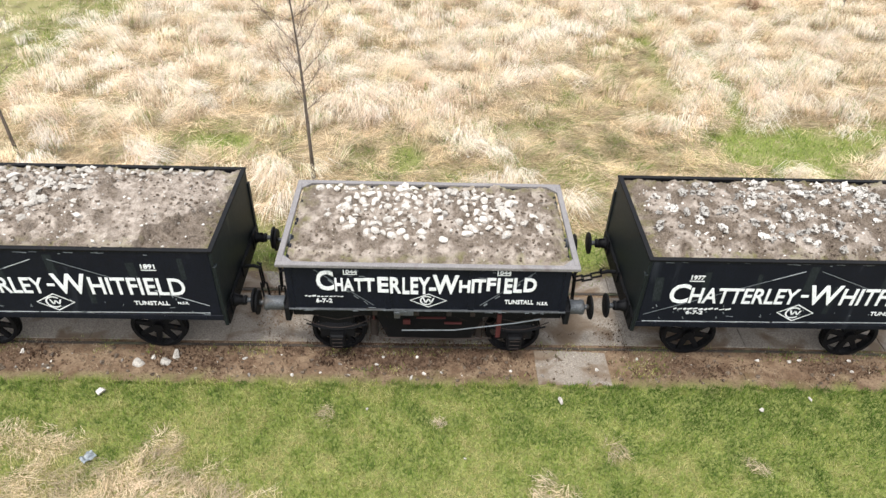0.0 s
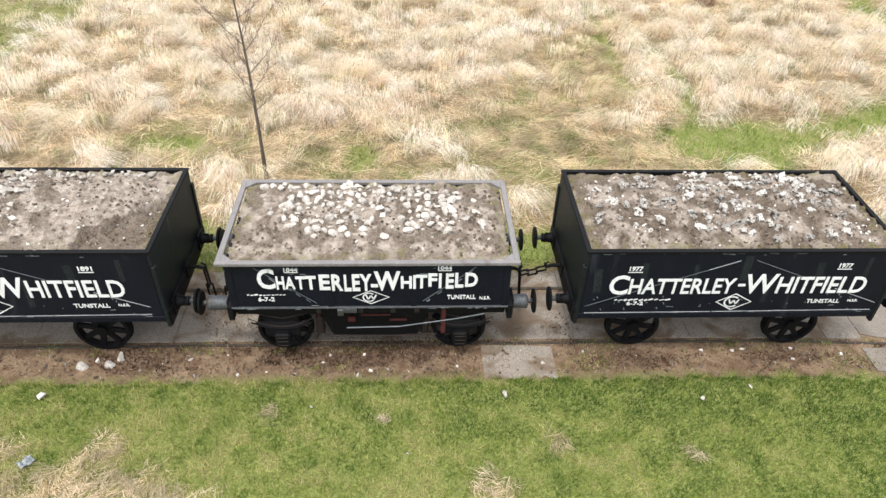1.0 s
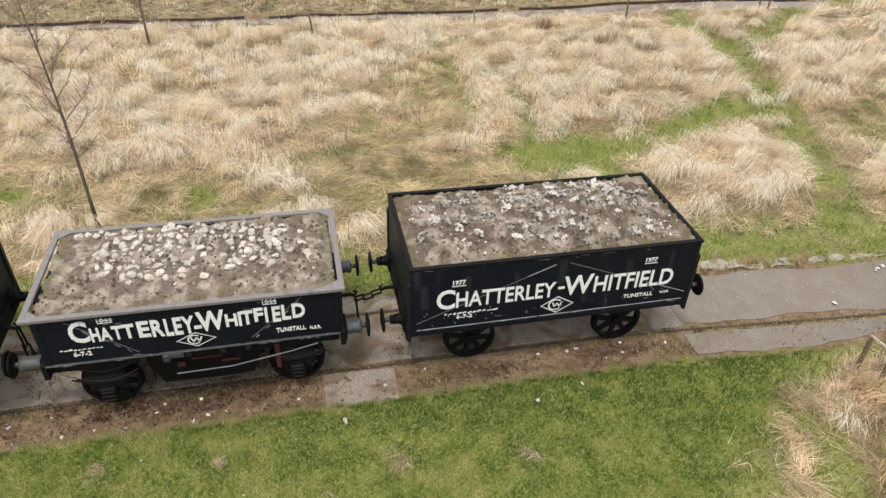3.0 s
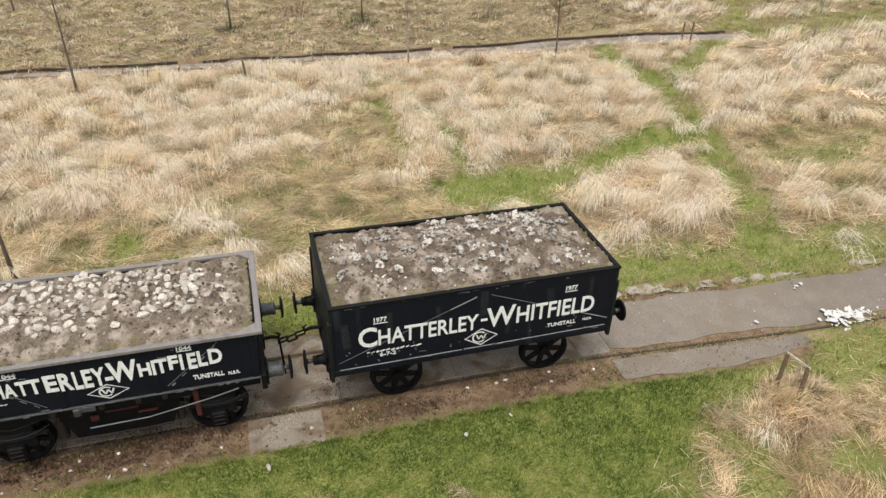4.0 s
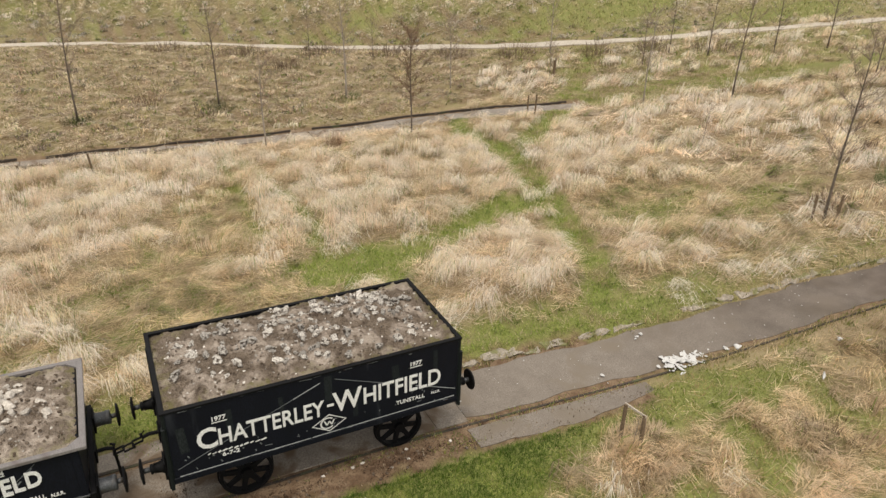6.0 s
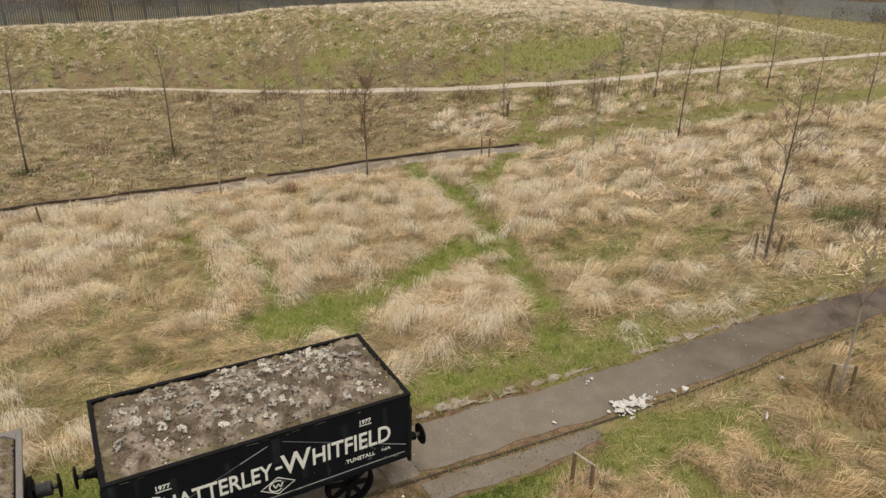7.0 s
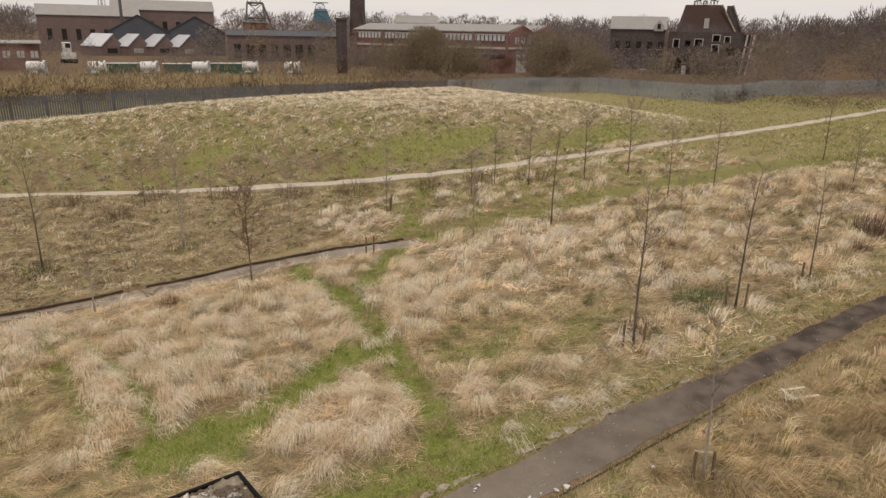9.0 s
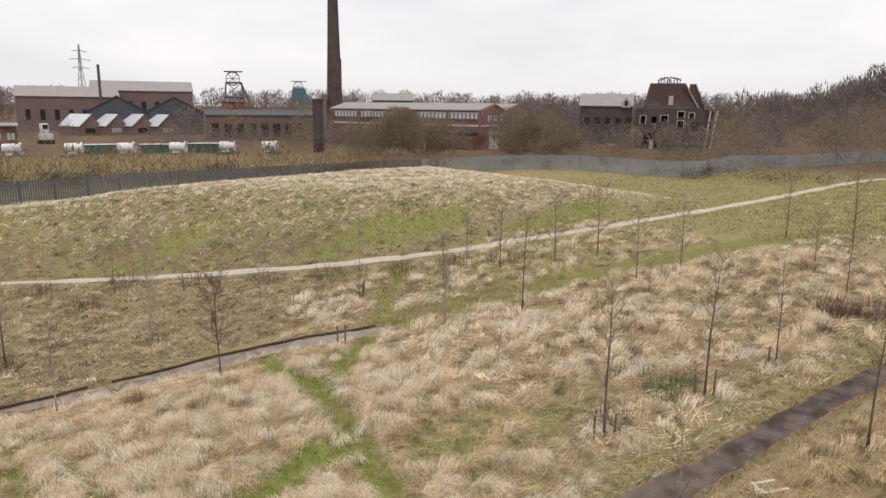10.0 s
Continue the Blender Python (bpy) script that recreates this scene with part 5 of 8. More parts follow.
def open_wagon():
    """The lower wagon with the grey rim, side stanchions and open running gear."""
    x0, x1, W, low, top = -2.45, 2.13, 1.16, 1.2, 2.1
    wag = empty("wagon", "low black open wagon with grey steel rim and brushed white lettering", "wagon", "wagons on the track")
    t = 0.05
    for s in (-1, 1):
        y0, y1 = (-W, -W + t) if s < 0 else (W - t, W)
        part("side", box(x0 + t, x1 - t, y0, y1, low, top, 0.006), BLACK, wag)
        for xs in (-0.815, 0.55, x0 + 0.06, x1 - 0.06):
            part("stanchion", box(xs - 0.05, xs + 0.05, s * W - 0.012, s * W + 0.012, low - 0.02, top, 0.004), BLACK, wag)
        part("bottom_angle", box(x0, x1, s * W - 0.03, s * W + 0.035, low - 0.035, low - 0.002, 0.006), WORN, wag, "scuffed grey bottom angle")
        part("solebar", box(x0 + 0.02, x1 - 0.02, s * 0.98 - 0.05, s * 0.98 + 0.05, low - 0.3, low - 0.04, 0.01), IRON, wag)
    for xa, xb in ((x0, x0 + t), (x1 - t, x1)):
        part("end", box(xa, xb, -W + 0.004, W - 0.004, low - 0.02, top - 0.002, 0.006), BLACK, wag)
    rim_w, ox0, ox1, oy = 0.095, -2.57, 2.25, 1.225
    for s in (-1, 1):
        part("rim", box(ox0, ox1, s * oy - (rim_w if s > 0 else 0), s * oy + (rim_w if s < 0 else 0), top + 0.004, top + 0.065, 0.008), RIM, wag, "weathered grey steel rim")
    for xa, xb in ((ox0, ox0 + rim_w), (ox1 - rim_w, ox1)):
        part("rim", box(xa, xb, -oy + rim_w + 0.002, oy - rim_w - 0.002, top + 0.003, top + 0.063, 0.008), RIM, wag, "weathered grey steel rim")
    for sx, cx in ((1, ox0 + rim_w), (-1, ox1 - rim_w)):
        for sy in (-1, 1):
            cy = sy * (oy - rim_w)
            g = bmesh.new()
            tri = [(cx, cy), (cx + sx * 0.17, cy), (cx, cy - sy * 0.17)]
            a = [g.verts.new((px, py, top + 0.058)) for px, py in tri]
            b = [g.verts.new((px, py, top + 0.02)) for px, py in tri]
            g.faces.new(a)
            g.faces.new(b[::-1])
            for i in range(3):
                g.faces.new((a[i], b[i], b[(i + 1) % 3], a[(i + 1) % 3]))
            bmesh.ops.recalc_face_normals(g, faces=g.faces[:])
            part("gusset", g, RIM, wag)
    for xa, way in ((x0, -1), (x1, 1)):
        part("headstock", box(min(xa, xa + way * 0.09), max(xa, xa + way * 0.09), -W, W, low - 0.32, low - 0.01, 0.012), IRON, wag)
        for y in (-0.87, 0.87):
            buffer(wag, xa + way * 0.09, y, 1.03, way, 0.52 if way < 0 else 0.42, True)
    part("floor", box(x0 + 0.06, x1 - 0.06, -W + 0.06, W - 0.06, low - 0.03, low + 0.04), IRON, wag)
    for y in (-0.4, 0.4):
        part("frame_bar", box(x0 + 0.1, x1 - 0.1, y - 0.05, y + 0.05, low - 0.28, low - 0.04), RUST, wag)
    for x in (-1.72, 1.36):
        wheelset(wag, x, 0.345)
    for s in (-1,):
        part("brake_lever", tube([(-0.6, -1.08, 0.62), (0.3, -1.1, 0.66), (1.3, -1.12, 0.86), (1.75, -1.12, 0.97)], [0.012, 0.01, 0.01, 0.013], 6), DIM, wag, "long scuffed brake lever")
        part("brake_rod", tube([(-1.0, -1.02, 0.38), (0.2, -1.02, 0.36), (0.95, -1.02, 0.4)], 0.012, 6), RUST, wag)
        for xr, zr, w, h in ((0.98, 0.98, 0.16, 0.16), (-0.52, 0.72, 0.12, 0.1), (0.28, 0.7, 0.3, 0.03), (-0.1, 0.82, 0.5, 0.02)):
            part("red_bracket", box(xr - w / 2, xr + w / 2, -0.99, -0.95, zr - h / 2, zr + h / 2, 0.004), RED, wag, "faded red bracket")
        for xr in (-1.05, -0.35, 0.2, 0.6):
            part("floor_bearer", box(xr - 0.04, xr + 0.04, -1.1, -0.6, 0.98, 1.15, 0.006), RUST, wag)
        part("spill_plate", box(-0.68, -0.4, -1.2, -1.17, 1.08, 1.17, 0.004), WORN, wag, "paint-spattered plate")
        for xb in (-1.1, 0.74):
            part("brake_block", box(xb - 0.07, xb + 0.07, -0.84, -0.68, 0.22, 0.62, 0.03), RUST, wag)
            part("brake_hanger", box(xb - 0.02, xb + 0.02, -0.82, -0.74, 0.55, 0.95, 0.006), RED, wag, "faded red brake hanger")
        part("guard_plate", box(1.02, 1.1, -1.06, -1.02, 0.45, 1.0, 0.006), RED, wag, "faded red plate")
        part("door_catch", box(-0.72, -0.62, -1.215, -1.15, 1.02, 1.16, 0.01), WORN, wag)
        part("tie_rod", tube([(-2.3, -0.98, 0.92), (-1.7, -1.0, 0.78), (-1.1, -0.98, 0.92)], 0.012, 6), RUST, wag)
        part("tie_rod", tube([(0.8, -0.98, 0.92), (1.36, -1.0, 0.78), (1.95, -0.98, 0.92)], 0.012, 6), RUST, wag)
    # added dark block that fills the underframe for the shade and brake gear there
    shade_fill = prism([(-1.1, 0.92), (-0.85, 0.24), (0.6, 0.24), (0.85, 0.92)], 1.8, Matrix.Translation((0, -0.9, 0)))
    part("hopper_bottom", shade_fill, IRON, wag)
    for xb in (-1.72, 1.36):
        part("spring_plate", box(xb - 0.3, xb + 0.3, -1.0, -0.94, 0.36, 0.9, 0.01), IRON, wag)
        for k in range(3):
            part("axle_box_rib", box(xb - 0.09, xb + 0.09, -1.135, -1.121, 0.24 + 0.09 * k, 0.25 + 0.09 * k, 0.003), RUST, wag)
        part("spring_top_leaf", tube([(xb + 0.56 * u, -1.02, 0.6 + 0.2 * u * u) for u in (-1, -0.6, -0.2, 0.2, 0.6, 1)], 0.01, 4), RUST, wag)
    hook_and_links(wag, x0 - 0.1, 0, 1.03, -1, 2)
    hook_and_links(wag, x1 + 0.1, 0, 1.03, 1, 1)
    y = -W - 0.014
    rnd = random.Random(12)
    lettering("C", -1.955, -1.675, 1.6, 2.02, y, wag, bold=0.02)
    for ch, xa, xb, za, zb in (("H", -1.66, -1.53, 1.59, 1.86), ("A", -1.525, -1.36, 1.592, 1.86), ("T", -1.345, -1.2, 1.6, 1.865), ("T", -1.2, -1.02, 1.592, 1.865),
                               ("E", -0.975, -0.8, 1.572, 1.895), ("R", -0.775, -0.595, 1.556, 1.895), ("L", -0.575, -0.46, 1.55, 1.893), ("E", -0.445, -0.32, 1.552, 1.893), ("Y", -0.32, -0.13, 1.556, 1.897),
                               ("-", -0.145, -0.03, 1.635, 1.685), ("W", -0.09, 0.335, 1.56, 1.96), ("H", 0.34, 0.52, 1.592, 1.86), ("I", 0.54, 0.585, 1.595, 1.87), ("T", 0.585, 0.77, 1.6, 1.89),
                               ("F", 0.785, 0.93, 1.63, 1.905), ("I", 0.955, 1.0, 1.606, 1.91), ("E", 1.07, 1.2, 1.596, 1.915), ("L", 1.22, 1.36, 1.61, 1.925), ("D", 1.385, 1.59, 1.625, 1.93)):
        lettering(ch, xa, xb, za + rnd.uniform(-0.008, 0.008), zb + rnd.uniform(-0.008, 0.008), y, wag, bold=0.03)
    for xa, za in ((-1.515, 1.962), (0.94, 1.988)):
        lettering("1044", xa, xa + 0.22, za, za + 0.075, y, wag, bold=0.02)
        bar((xa, za - 0.016), (xa + 0.22, za - 0.016), 0.014, y, wag, WHITE)
    lettering("TUNSTALL", 1.1, 1.575, 1.358, 1.446, y, wag, bold=0.016)
    lettering("N.S.R.", 1.638, 1.82, 1.346, 1.41, y, wag, bold=0.014)
    lettering("6-7-2", -1.99, -1.725, 1.332, 1.418, y, wag, bold=0.016)
    xx = -2.16
    while xx < -1.56:
        w = rnd.uniform(0.03, 0.07)
        z = 1.463 + rnd.uniform(-0.01, 0.01)
        bar((xx, z), (xx + w, z + 0.01), rnd.uniform(0.012, 0.03), y, wag, WHITE, "script_bar")
        xx += w + rnd.uniform(0.01, 0.025)
    for k in range(26):
        sx = rnd.uniform(-2.3, 2.0)
        sz = rnd.choice((1.19, 1.19, 1.17, 1.93, 2.04, 1.25))
        bar((sx, sz), (sx + rnd.uniform(0.03, 0.16), sz + rnd.uniform(-0.01, 0.01)), rnd.uniform(0.006, 0.016), -W - 0.036, wag, DIM, "scuff")
    badge(-0.152, 1.41, 0.31, 0.152, y, wag)
    for a, b in (((-1.98, 1.98), (-1.05, 1.23)), ((1.55, 1.99), (0.7, 1.26))):
        bar(a, b, 0.1, -W, wag, BLACK, "strap")
        bar((a[0], a[1] + 0.045), (b[0], b[1] + 0.045), 0.008, -W - 0.004, wag, DIM, "scuff")
        for k in range(5):
            f0 = k / 5 + 0.02 + rnd.uniform(0, 0.05)
            f1 = min(f0 + rnd.uniform(0.05, 0.13), 0.98)
            p, q = ((a[0] + (b[0] - a[0]) * f, a[1] + (b[1] - a[1]) * f + rnd.uniform(-0.03, 0.03)) for f in (f0, f1))
            bar(p, q, rnd.uniform(0.008, 0.03), -W - 0.004, wag, DIM, "scuff")
    return wag


open_wagon()
load, surf = soil_top(-2.44, 2.12, -1.14, 1.14, 2.125, 0.1, 320, 0.02)
tagged(load, "brown gravelly soil heaped in the low wagon", "soil", "loads in the wagons")
spots = spread([(-0.85, 0.15, 0.85, 0.8, 74), (0.85, 0.45, 0.55, 0.45, 30), (-1.2, 0.95, 1.0, 0.12, 18), (-0.1, 0.7, 0.5, 0.35, 18), (0.85, 0.0, 0.45, 0.5, 16), (0.0, 0.1, 2.0, 0.9, 18)], 14, 0.125, (-2.3, 1.98, -1.02, 1.05))
scatter_stones(PALE_STONES, spots, surf, 0.084, "stones on the load", "pale limestone lump lying on the soil", 15)

clods = spread([(1.2, 0, 1.2, 1.2, 260), (-1.2, -0.5, 1.4, 0.7, 160)], 331, 0.02, (-2.3, 1.98, -1.05, 1.05))
scatter_stones(EARTHY, clods, surf, 0.036, "", "crumbled brown clods on the soil", 332, "soil", joined=True)
grit = spread([(-0.16, 0, 2.6, 1.3, 150)], 325, 0.05, (-2.3, 1.98, -1.05, 1.05))
scatter_stones(PALE_STONES, grit, surf, 0.022, "", "small stone chips strewn over the soil", 326, joined=True)

# rubble and stray stones beside the track and on the lawn
dirt_rnd = random.Random(33)
clods = [(dirt_rnd.uniform(-9, 9), dirt_rnd.uniform(-1.55, -0.85)) for k in range(230)]
scatter_stones(EARTHY, clods, lambda x, y: float(height(x, y)), 0.04, "", "brown clods and rubble in the dirt along the rail", 34, "rubble", joined=True)
spots = [(random.Random(40 + k).uniform(-8, 9), random.Random(90 + k).uniform(-1.5, -0.95)) for k in range(40)]
scatter_stones(PALE_STONES + SLAG_CHIPS, spots, lambda x, y: float(height(x, y)), 0.045, "rubble beside the track", "small pale stones in the dirt beside the rail", 16, joined=True)
scatter_stones(PALE_STONES, [(-5.0, -1.1), (-4.75, -1.2), (-4.62, -1.05), (-5.2, -1.25), (6.4, -1.0)], lambda x, y: float(height(x, y)), 0.09, "rubble beside the track", "pale stone lying beside the wagon wheel", 17)
scatter_stones(PALE_STONES, [(-5.53, -2.03)], lambda x, y: float(height(x, y)) + 0.04, 0.2, "stones on the lawn", "pale stone lying on the lawn", 18)
scatter_stones(PALE_STONES, [(-1.12, -2.32), (2.06, -2.11), (6.31, -2.02), (0.45, -3.25), (0.78, 5.5), (14.9, 2.0), (21.2, 0.1), (5.4, -2.25)], lambda x, y: float(height(x, y)) + 0.05, 0.05, "stones on the lawn", "small white stone in the grass", 19)

specks = [(u, ty(u) + dirt_rnd.uniform(-0.6, 0.9)) for u in [dirt_rnd.uniform(8.8, 30) for k in range(130)]]
scatter_stones([stone_mesh(70 + k, LITTER, False, 1) for k in range(3)], specks, lambda x, y: bed(x) + 0.002, 0.016, "", "white chips strewn over the path", 35, "rubble", joined=True)


# ---- young trees, stakes and shrubs ----
def tree_parts(seed, tall, spread_r, bark, density=1.0, lean=0.03, twig_tone=(0.27, 0.205, 0.165), fuzz=0, girth=0.008, clear=0.3):
    """A bare young tree: trunk with side limbs, and a crown of thin twigs."""
    rnd = random.Random(seed)
    trunk = bmesh.new()
    n = 7
    lx, ly = rnd.uniform(-lean, lean), rnd.uniform(-lean, lean)
    spine = []
    for i in range(n + 1):
        f = i / n
        spine.append(Vector((lx * tall * f + 0.02 * tall * math.sin(3 * f + seed) * f, ly * tall * f + 0.015 * tall * math.sin(4 * f + 2 * seed) * f, tall * f - (0.08 if i == 0 else 0))))
    r0 = girth * tall
    tube(spine, [r0 * (1.25 if i == 0 else 1) * (1 - 0.88 * i / n) + 0.003 for i in range(n + 1)], 7, trunk)
    limbs = []
    k = int(26 * density)
    for i in range(k):
        f = clear + (0.97 - clear) * (i + rnd.random()) / k
        j = min(int(f * n), n - 1)
        p = spine[j].lerp(spine[j + 1], f * n - j)
        a = i * 2.4 + rnd.uniform(-0.5, 0.5)
        span = spread_r * (0.45 + 0.75 * math.sin(math.pi * min(1, 0.12 + 0.85 * (f - clear) / (1 - clear)))) * rnd.uniform(0.55, 1.1)
        rise_up = rnd.uniform(0.35, 1.0)
        d = Vector((math.cos(a), math.sin(a), rise_up)).normalized()
        pts = [p]
        for s in range(3):
            d = (d + Vector((rnd.uniform(-0.2, 0.2), rnd.uniform(-0.2, 0.2), 0.12))).normalized()
            pts.append(pts[-1] + d * span / 2.4)
        rad = 0.19 * r0 * (1 - 0.7 * f) + 0.002
        tube(pts, [rad, rad * 0.75, rad * 0.5, 0.003], 4, trunk, False)
        limbs.append(pts)
    co, tint = [], []
    for pts in limbs:
        for _ in range(int(20 * density)):
            s = rnd.randrange(3)
            p = pts[s].lerp(pts[s + 1], rnd.random())
            d = ((pts[s + 1] - pts[s]).normalized() + Vector((rnd.uniform(-0.9, 0.9), rnd.uniform(-0.9, 0.9), rnd.uniform(-0.1, 0.8)))).normalized()
            ln = spread_r * rnd.uniform(0.18, 0.5)
            q = p + d * ln
            w = rnd.uniform(0.0035, 0.0055)
            for side in (d.orthogonal().normalized(), d.cross(d.orthogonal()).normalized()):
                co += [p - side * w, p + side * w, q]
                tint.append(twig_tone)
            for _ in range(3):
                b = p.lerp(q, rnd.uniform(0.3, 0.95))
                e = b + (d + Vector((rnd.uniform(-1, 1), rnd.uniform(-1, 1), rnd.uniform(-0.5, 0.8)))).normalized() * ln * rnd.uniform(0.25, 0.5)
                side = (e - b).orthogonal().normalized() * 0.0046
                co += [b - side, b + side, e]
                tint.append(twig_tone)
            for _ in range(fuzz):
                b = p.lerp(q, rnd.uniform(0.2, 1.0)) + Vector((rnd.uniform(-0.06, 0.06), rnd.uniform(-0.06, 0.06), rnd.uniform(-0.06, 0.06)))
                u = Vector((rnd.uniform(-1, 1), rnd.uniform(-1, 1), rnd.uniform(-1, 1))).normalized() * 0.03
                v = u.orthogonal().normalized() * 0.022
                co += [b - u, b + v, b + u]
                tint.append((0.2, 0.12, 0.08))
    return trunk, co, tint


def leaf_mesh(name, co, tint):
    me = bpy.data.meshes.new(name)
    fill(me, np.array([c[:] for c in co]), np.arange(len(co)).reshape(-1, 3))
    colour_points(me, "tint", np.repeat(np.array(tint, float), 3, axis=0))
    me.materials.append(TWIG)
    return me


def make_tree(name, label, seed, tall, spread_r, bark, group, **more):
    trunk, co, tint = tree_parts(seed, tall, spread_r, bark, **more)
    tree = empty(name, label, "tree", group)
    part("trunk", trunk, bark, tree, smooth=True)
    crown = new("crown", leaf_mesh("crown", co, tint))
    crown.parent = tree
    return tree


def plant(tree, x, y, scale, turn, first=False):
    m = Matrix.LocRotScale((x, y, float(height(x, y, True, False))), Euler((0, 0, turn)), None)
    if first:
        tree.matrix_basis = m
        tree.scale = (scale, scale, scale)
        return tree
    ob = copy_thing(tree, m)
    ob.scale = (scale, scale, scale)
    return ob


KINDS = [
    make_tree("young_tree", "slender bare young alder with a thin brown crown", 1, 5.0, 0.85, BARK, "young trees in the meadow", density=0.85),
    make_tree("young_tree", "bare young birch with pale bark", 2, 5.0, 0.85, PALEBARK, "young trees in the meadow", density=0.9, twig_tone=(0.34, 0.27, 0.22)),
    make_tree("young_tree", "young tree still holding dry brown leaves", 3, 4.6, 0.85, BARK, "young trees in the meadow", density=1.15, fuzz=4, twig_tone=(0.2, 0.14, 0.1)),
    make_tree("young_tree", "thin bare sapling with few twigs", 4, 4.0, 0.6, PALEBARK, "young trees in the meadow", density=0.85, girth=0.009, twig_tone=(0.26, 0.19, 0.15)),
    make_tree("young_tree", "dense bare young tree with many fine twigs", 5, 4.2, 1.0, BARK, "young trees in the meadow", density=0.85, twig_tone=(0.28, 0.215, 0.175), clear=0.22),
]
STANDS = [
    (0, -2.95, 4.6, 5.6, 0.4), (0, -10.2, 5.2, 5.2, 2.0), (0, -3.3, 16.8, 5.6, 1.0), (0, 2.3, 24.5, 6.0, 3.0), (0, 8.7, 25.2, 5.6, 0.2),
    (3, 9.4, 18.3, 3.9, 0.0), (1, 15.1, 24.3, 6.0, 1.2), (2, 15.76, 17.3, 4.7, 0.7), (1, 20.4, 22.6, 3.9, 2.1), (1, 28.8, 25.7, 4.4, 0.3),
    (1, 26.4, 14.3, 4.4, 2.7), (0, 30.2, 12.55, 5.1, 1.9), (0, 22.7, 1.7, 5.6, 0.9), (0, 27.45, 0.74, 5.5, 2.3), (0, 31.5, -0.03, 4.2, 0.1),
    (0, 27.5, -4.74, 5.2, 1.4), (4, 37.3, 10.5, 3.9, 0.6), (4, 40.6, 15.7, 4.5, 1.7), (4, 37.9, 17.0, 4.4, 2.2), (4, 34.7, 18.7, 4.2, 3.1),
    (4, 40.9, 9.9, 4.0, 0.5), (4, 53.4, 5.1, 5.0, 1.1), (4, 51.9, 8.7, 4.2, 2.6), (4, 40.9, 0.9, 3.6, 2.9), (4, 37.8, -2.2, 4.6, 0.8),
    (3, 18.33, -3.7, 4.4, 3.4), (4, 16.2, 34.8, 3.2, 0.9), (4, 19.5, 31.8, 2.6, 1.3), (4, 30.7, 19.5, 3.0, 2.4), (4, 46.4, 4.6, 3.0, 1.5),
    (3, 24.5, 8.6, 1.6, 0.4), (4, 25.9, 21.4, 2.0, 2.0), (3, 11.42, -3.0, 1.0, 1.0), (4, 33.5, 20.5, 3.6, 0.2), (4, 36.0, 8.8, 2.0, 1.9), (4, -8, 30, 4.6, 1.0), (0, -16, 24, 5.0, 0.0),
]
BASE_TALL = (5.0, 5.0, 4.6, 4.0, 4.2)
used = set()
for kind, x, y, tall, turn in STANDS:
    plant(KINDS[kind], x, y, tall / BASE_TALL[kind], turn, kind not in used)
    used.add(kind)


def stake(x, y, tall, lean_x=0.0, lean_y=0.0, group="tree stakes"):
    bm = tube([(0, 0, -0.05), (lean_x * tall, lean_y * tall, tall)], [0.043, 0.038], 8)
    ob = part("tree_stake", bm, WOOD)
    ob.location = (x, y, float(height(x, y, True, False)))
    return tagged(ob, "weathered round wooden tree stake in the grass", "stake", group)


for x, y, tall, ax, ay in ((11.32, -2.75, 0.95, 0.05, 0.05), (11.4, -3.22, 0.95, 0.08, 0.12), (18.2, -3.5, 0.9, 0.02, 0), (18.52, -3.84, 0.9, 0, 0.03), (22.35, 1.85, 0.95, -0.04, 0),
                           (22.98, 1.5, 0.9, 0.05, 0), (27.15, 0.95, 1.0, -0.1, 0), (27.75, 0.55, 1.0, 0.1, 0.02), (21.3, 16.4, 0.95, 0, 0), (21.6, 16.2, 0.95, 0.02, 0),
                           (2.67, 17.2, 0.85, -0.1, 0), (0.2, 17.9, 0.5, 0, 0), (26.0, 21.2, 0.9, 0, 0), (26.3, 21.5, 0.9, 0, 0), (31.2, 0.15, 0.9, 0.0, 0.0)):
    stake(x, y, tall, ax, ay)
rail_bm = box(0, 0.5, -0.01, 0.01, 0, 0.045)
tie = part("stake_tie", rail_bm, PALEWOOD)
tie.matrix_basis = Matrix.Translation((11.38, -2.66, float(height(11.4, -2.8, True, False)) + 0.92)) @ Matrix.Rotation(radians(-79), 4, "Z")
tagged(tie, "weathered wooden cross bar nailed between two stakes", "strap", "stake ties")
tie = part("stake_tie", box(0, 0.5, -0.01, 0.01, 0, 0.045), PALEWOOD)
tie.matrix_basis = Matrix.Translation((18.19, -3.45, float(height(18.3, -3.6, True, False)) + 0.86)) @ Matrix.Rotation(radians(-46), 4, "Z")
tagged(tie, "weathered wooden cross bar nailed between two stakes", "strap", "stake ties")


def shrub(x, y, r, tall, n, tone, seed, label, width=0.012, name="shrub", group="shrubs in the meadow"):
    """A low mass of thin upright stems."""
    rng2 = np.random.RandomState(seed)
    a, q = rng2.uniform(0, 6.28, n), np.sqrt(rng2.uniform(0, 1, n)) * r
    px, py = x + q * np.cos(a), y + q * np.sin(a)
    base = np.stack([px, py, height(px, py)], -1)
    tint = np.array(tone)[None] * rng2.uniform(0.6, 1.4, n)[:, None]
    ob = blades(name, label, base, a + rng2.normal(0, 0.6, n), tall * rng2.uniform(0.5, 1.1, n) * (1 - 0.35 * q / r), width * rng2.uniform(0.6, 1.4, n), np.abs(rng2.normal(0.3, 0.25, n)), tint, 0.3)
    ob["kind"] = ""
    return tagged(ob, label, "shrub", group)


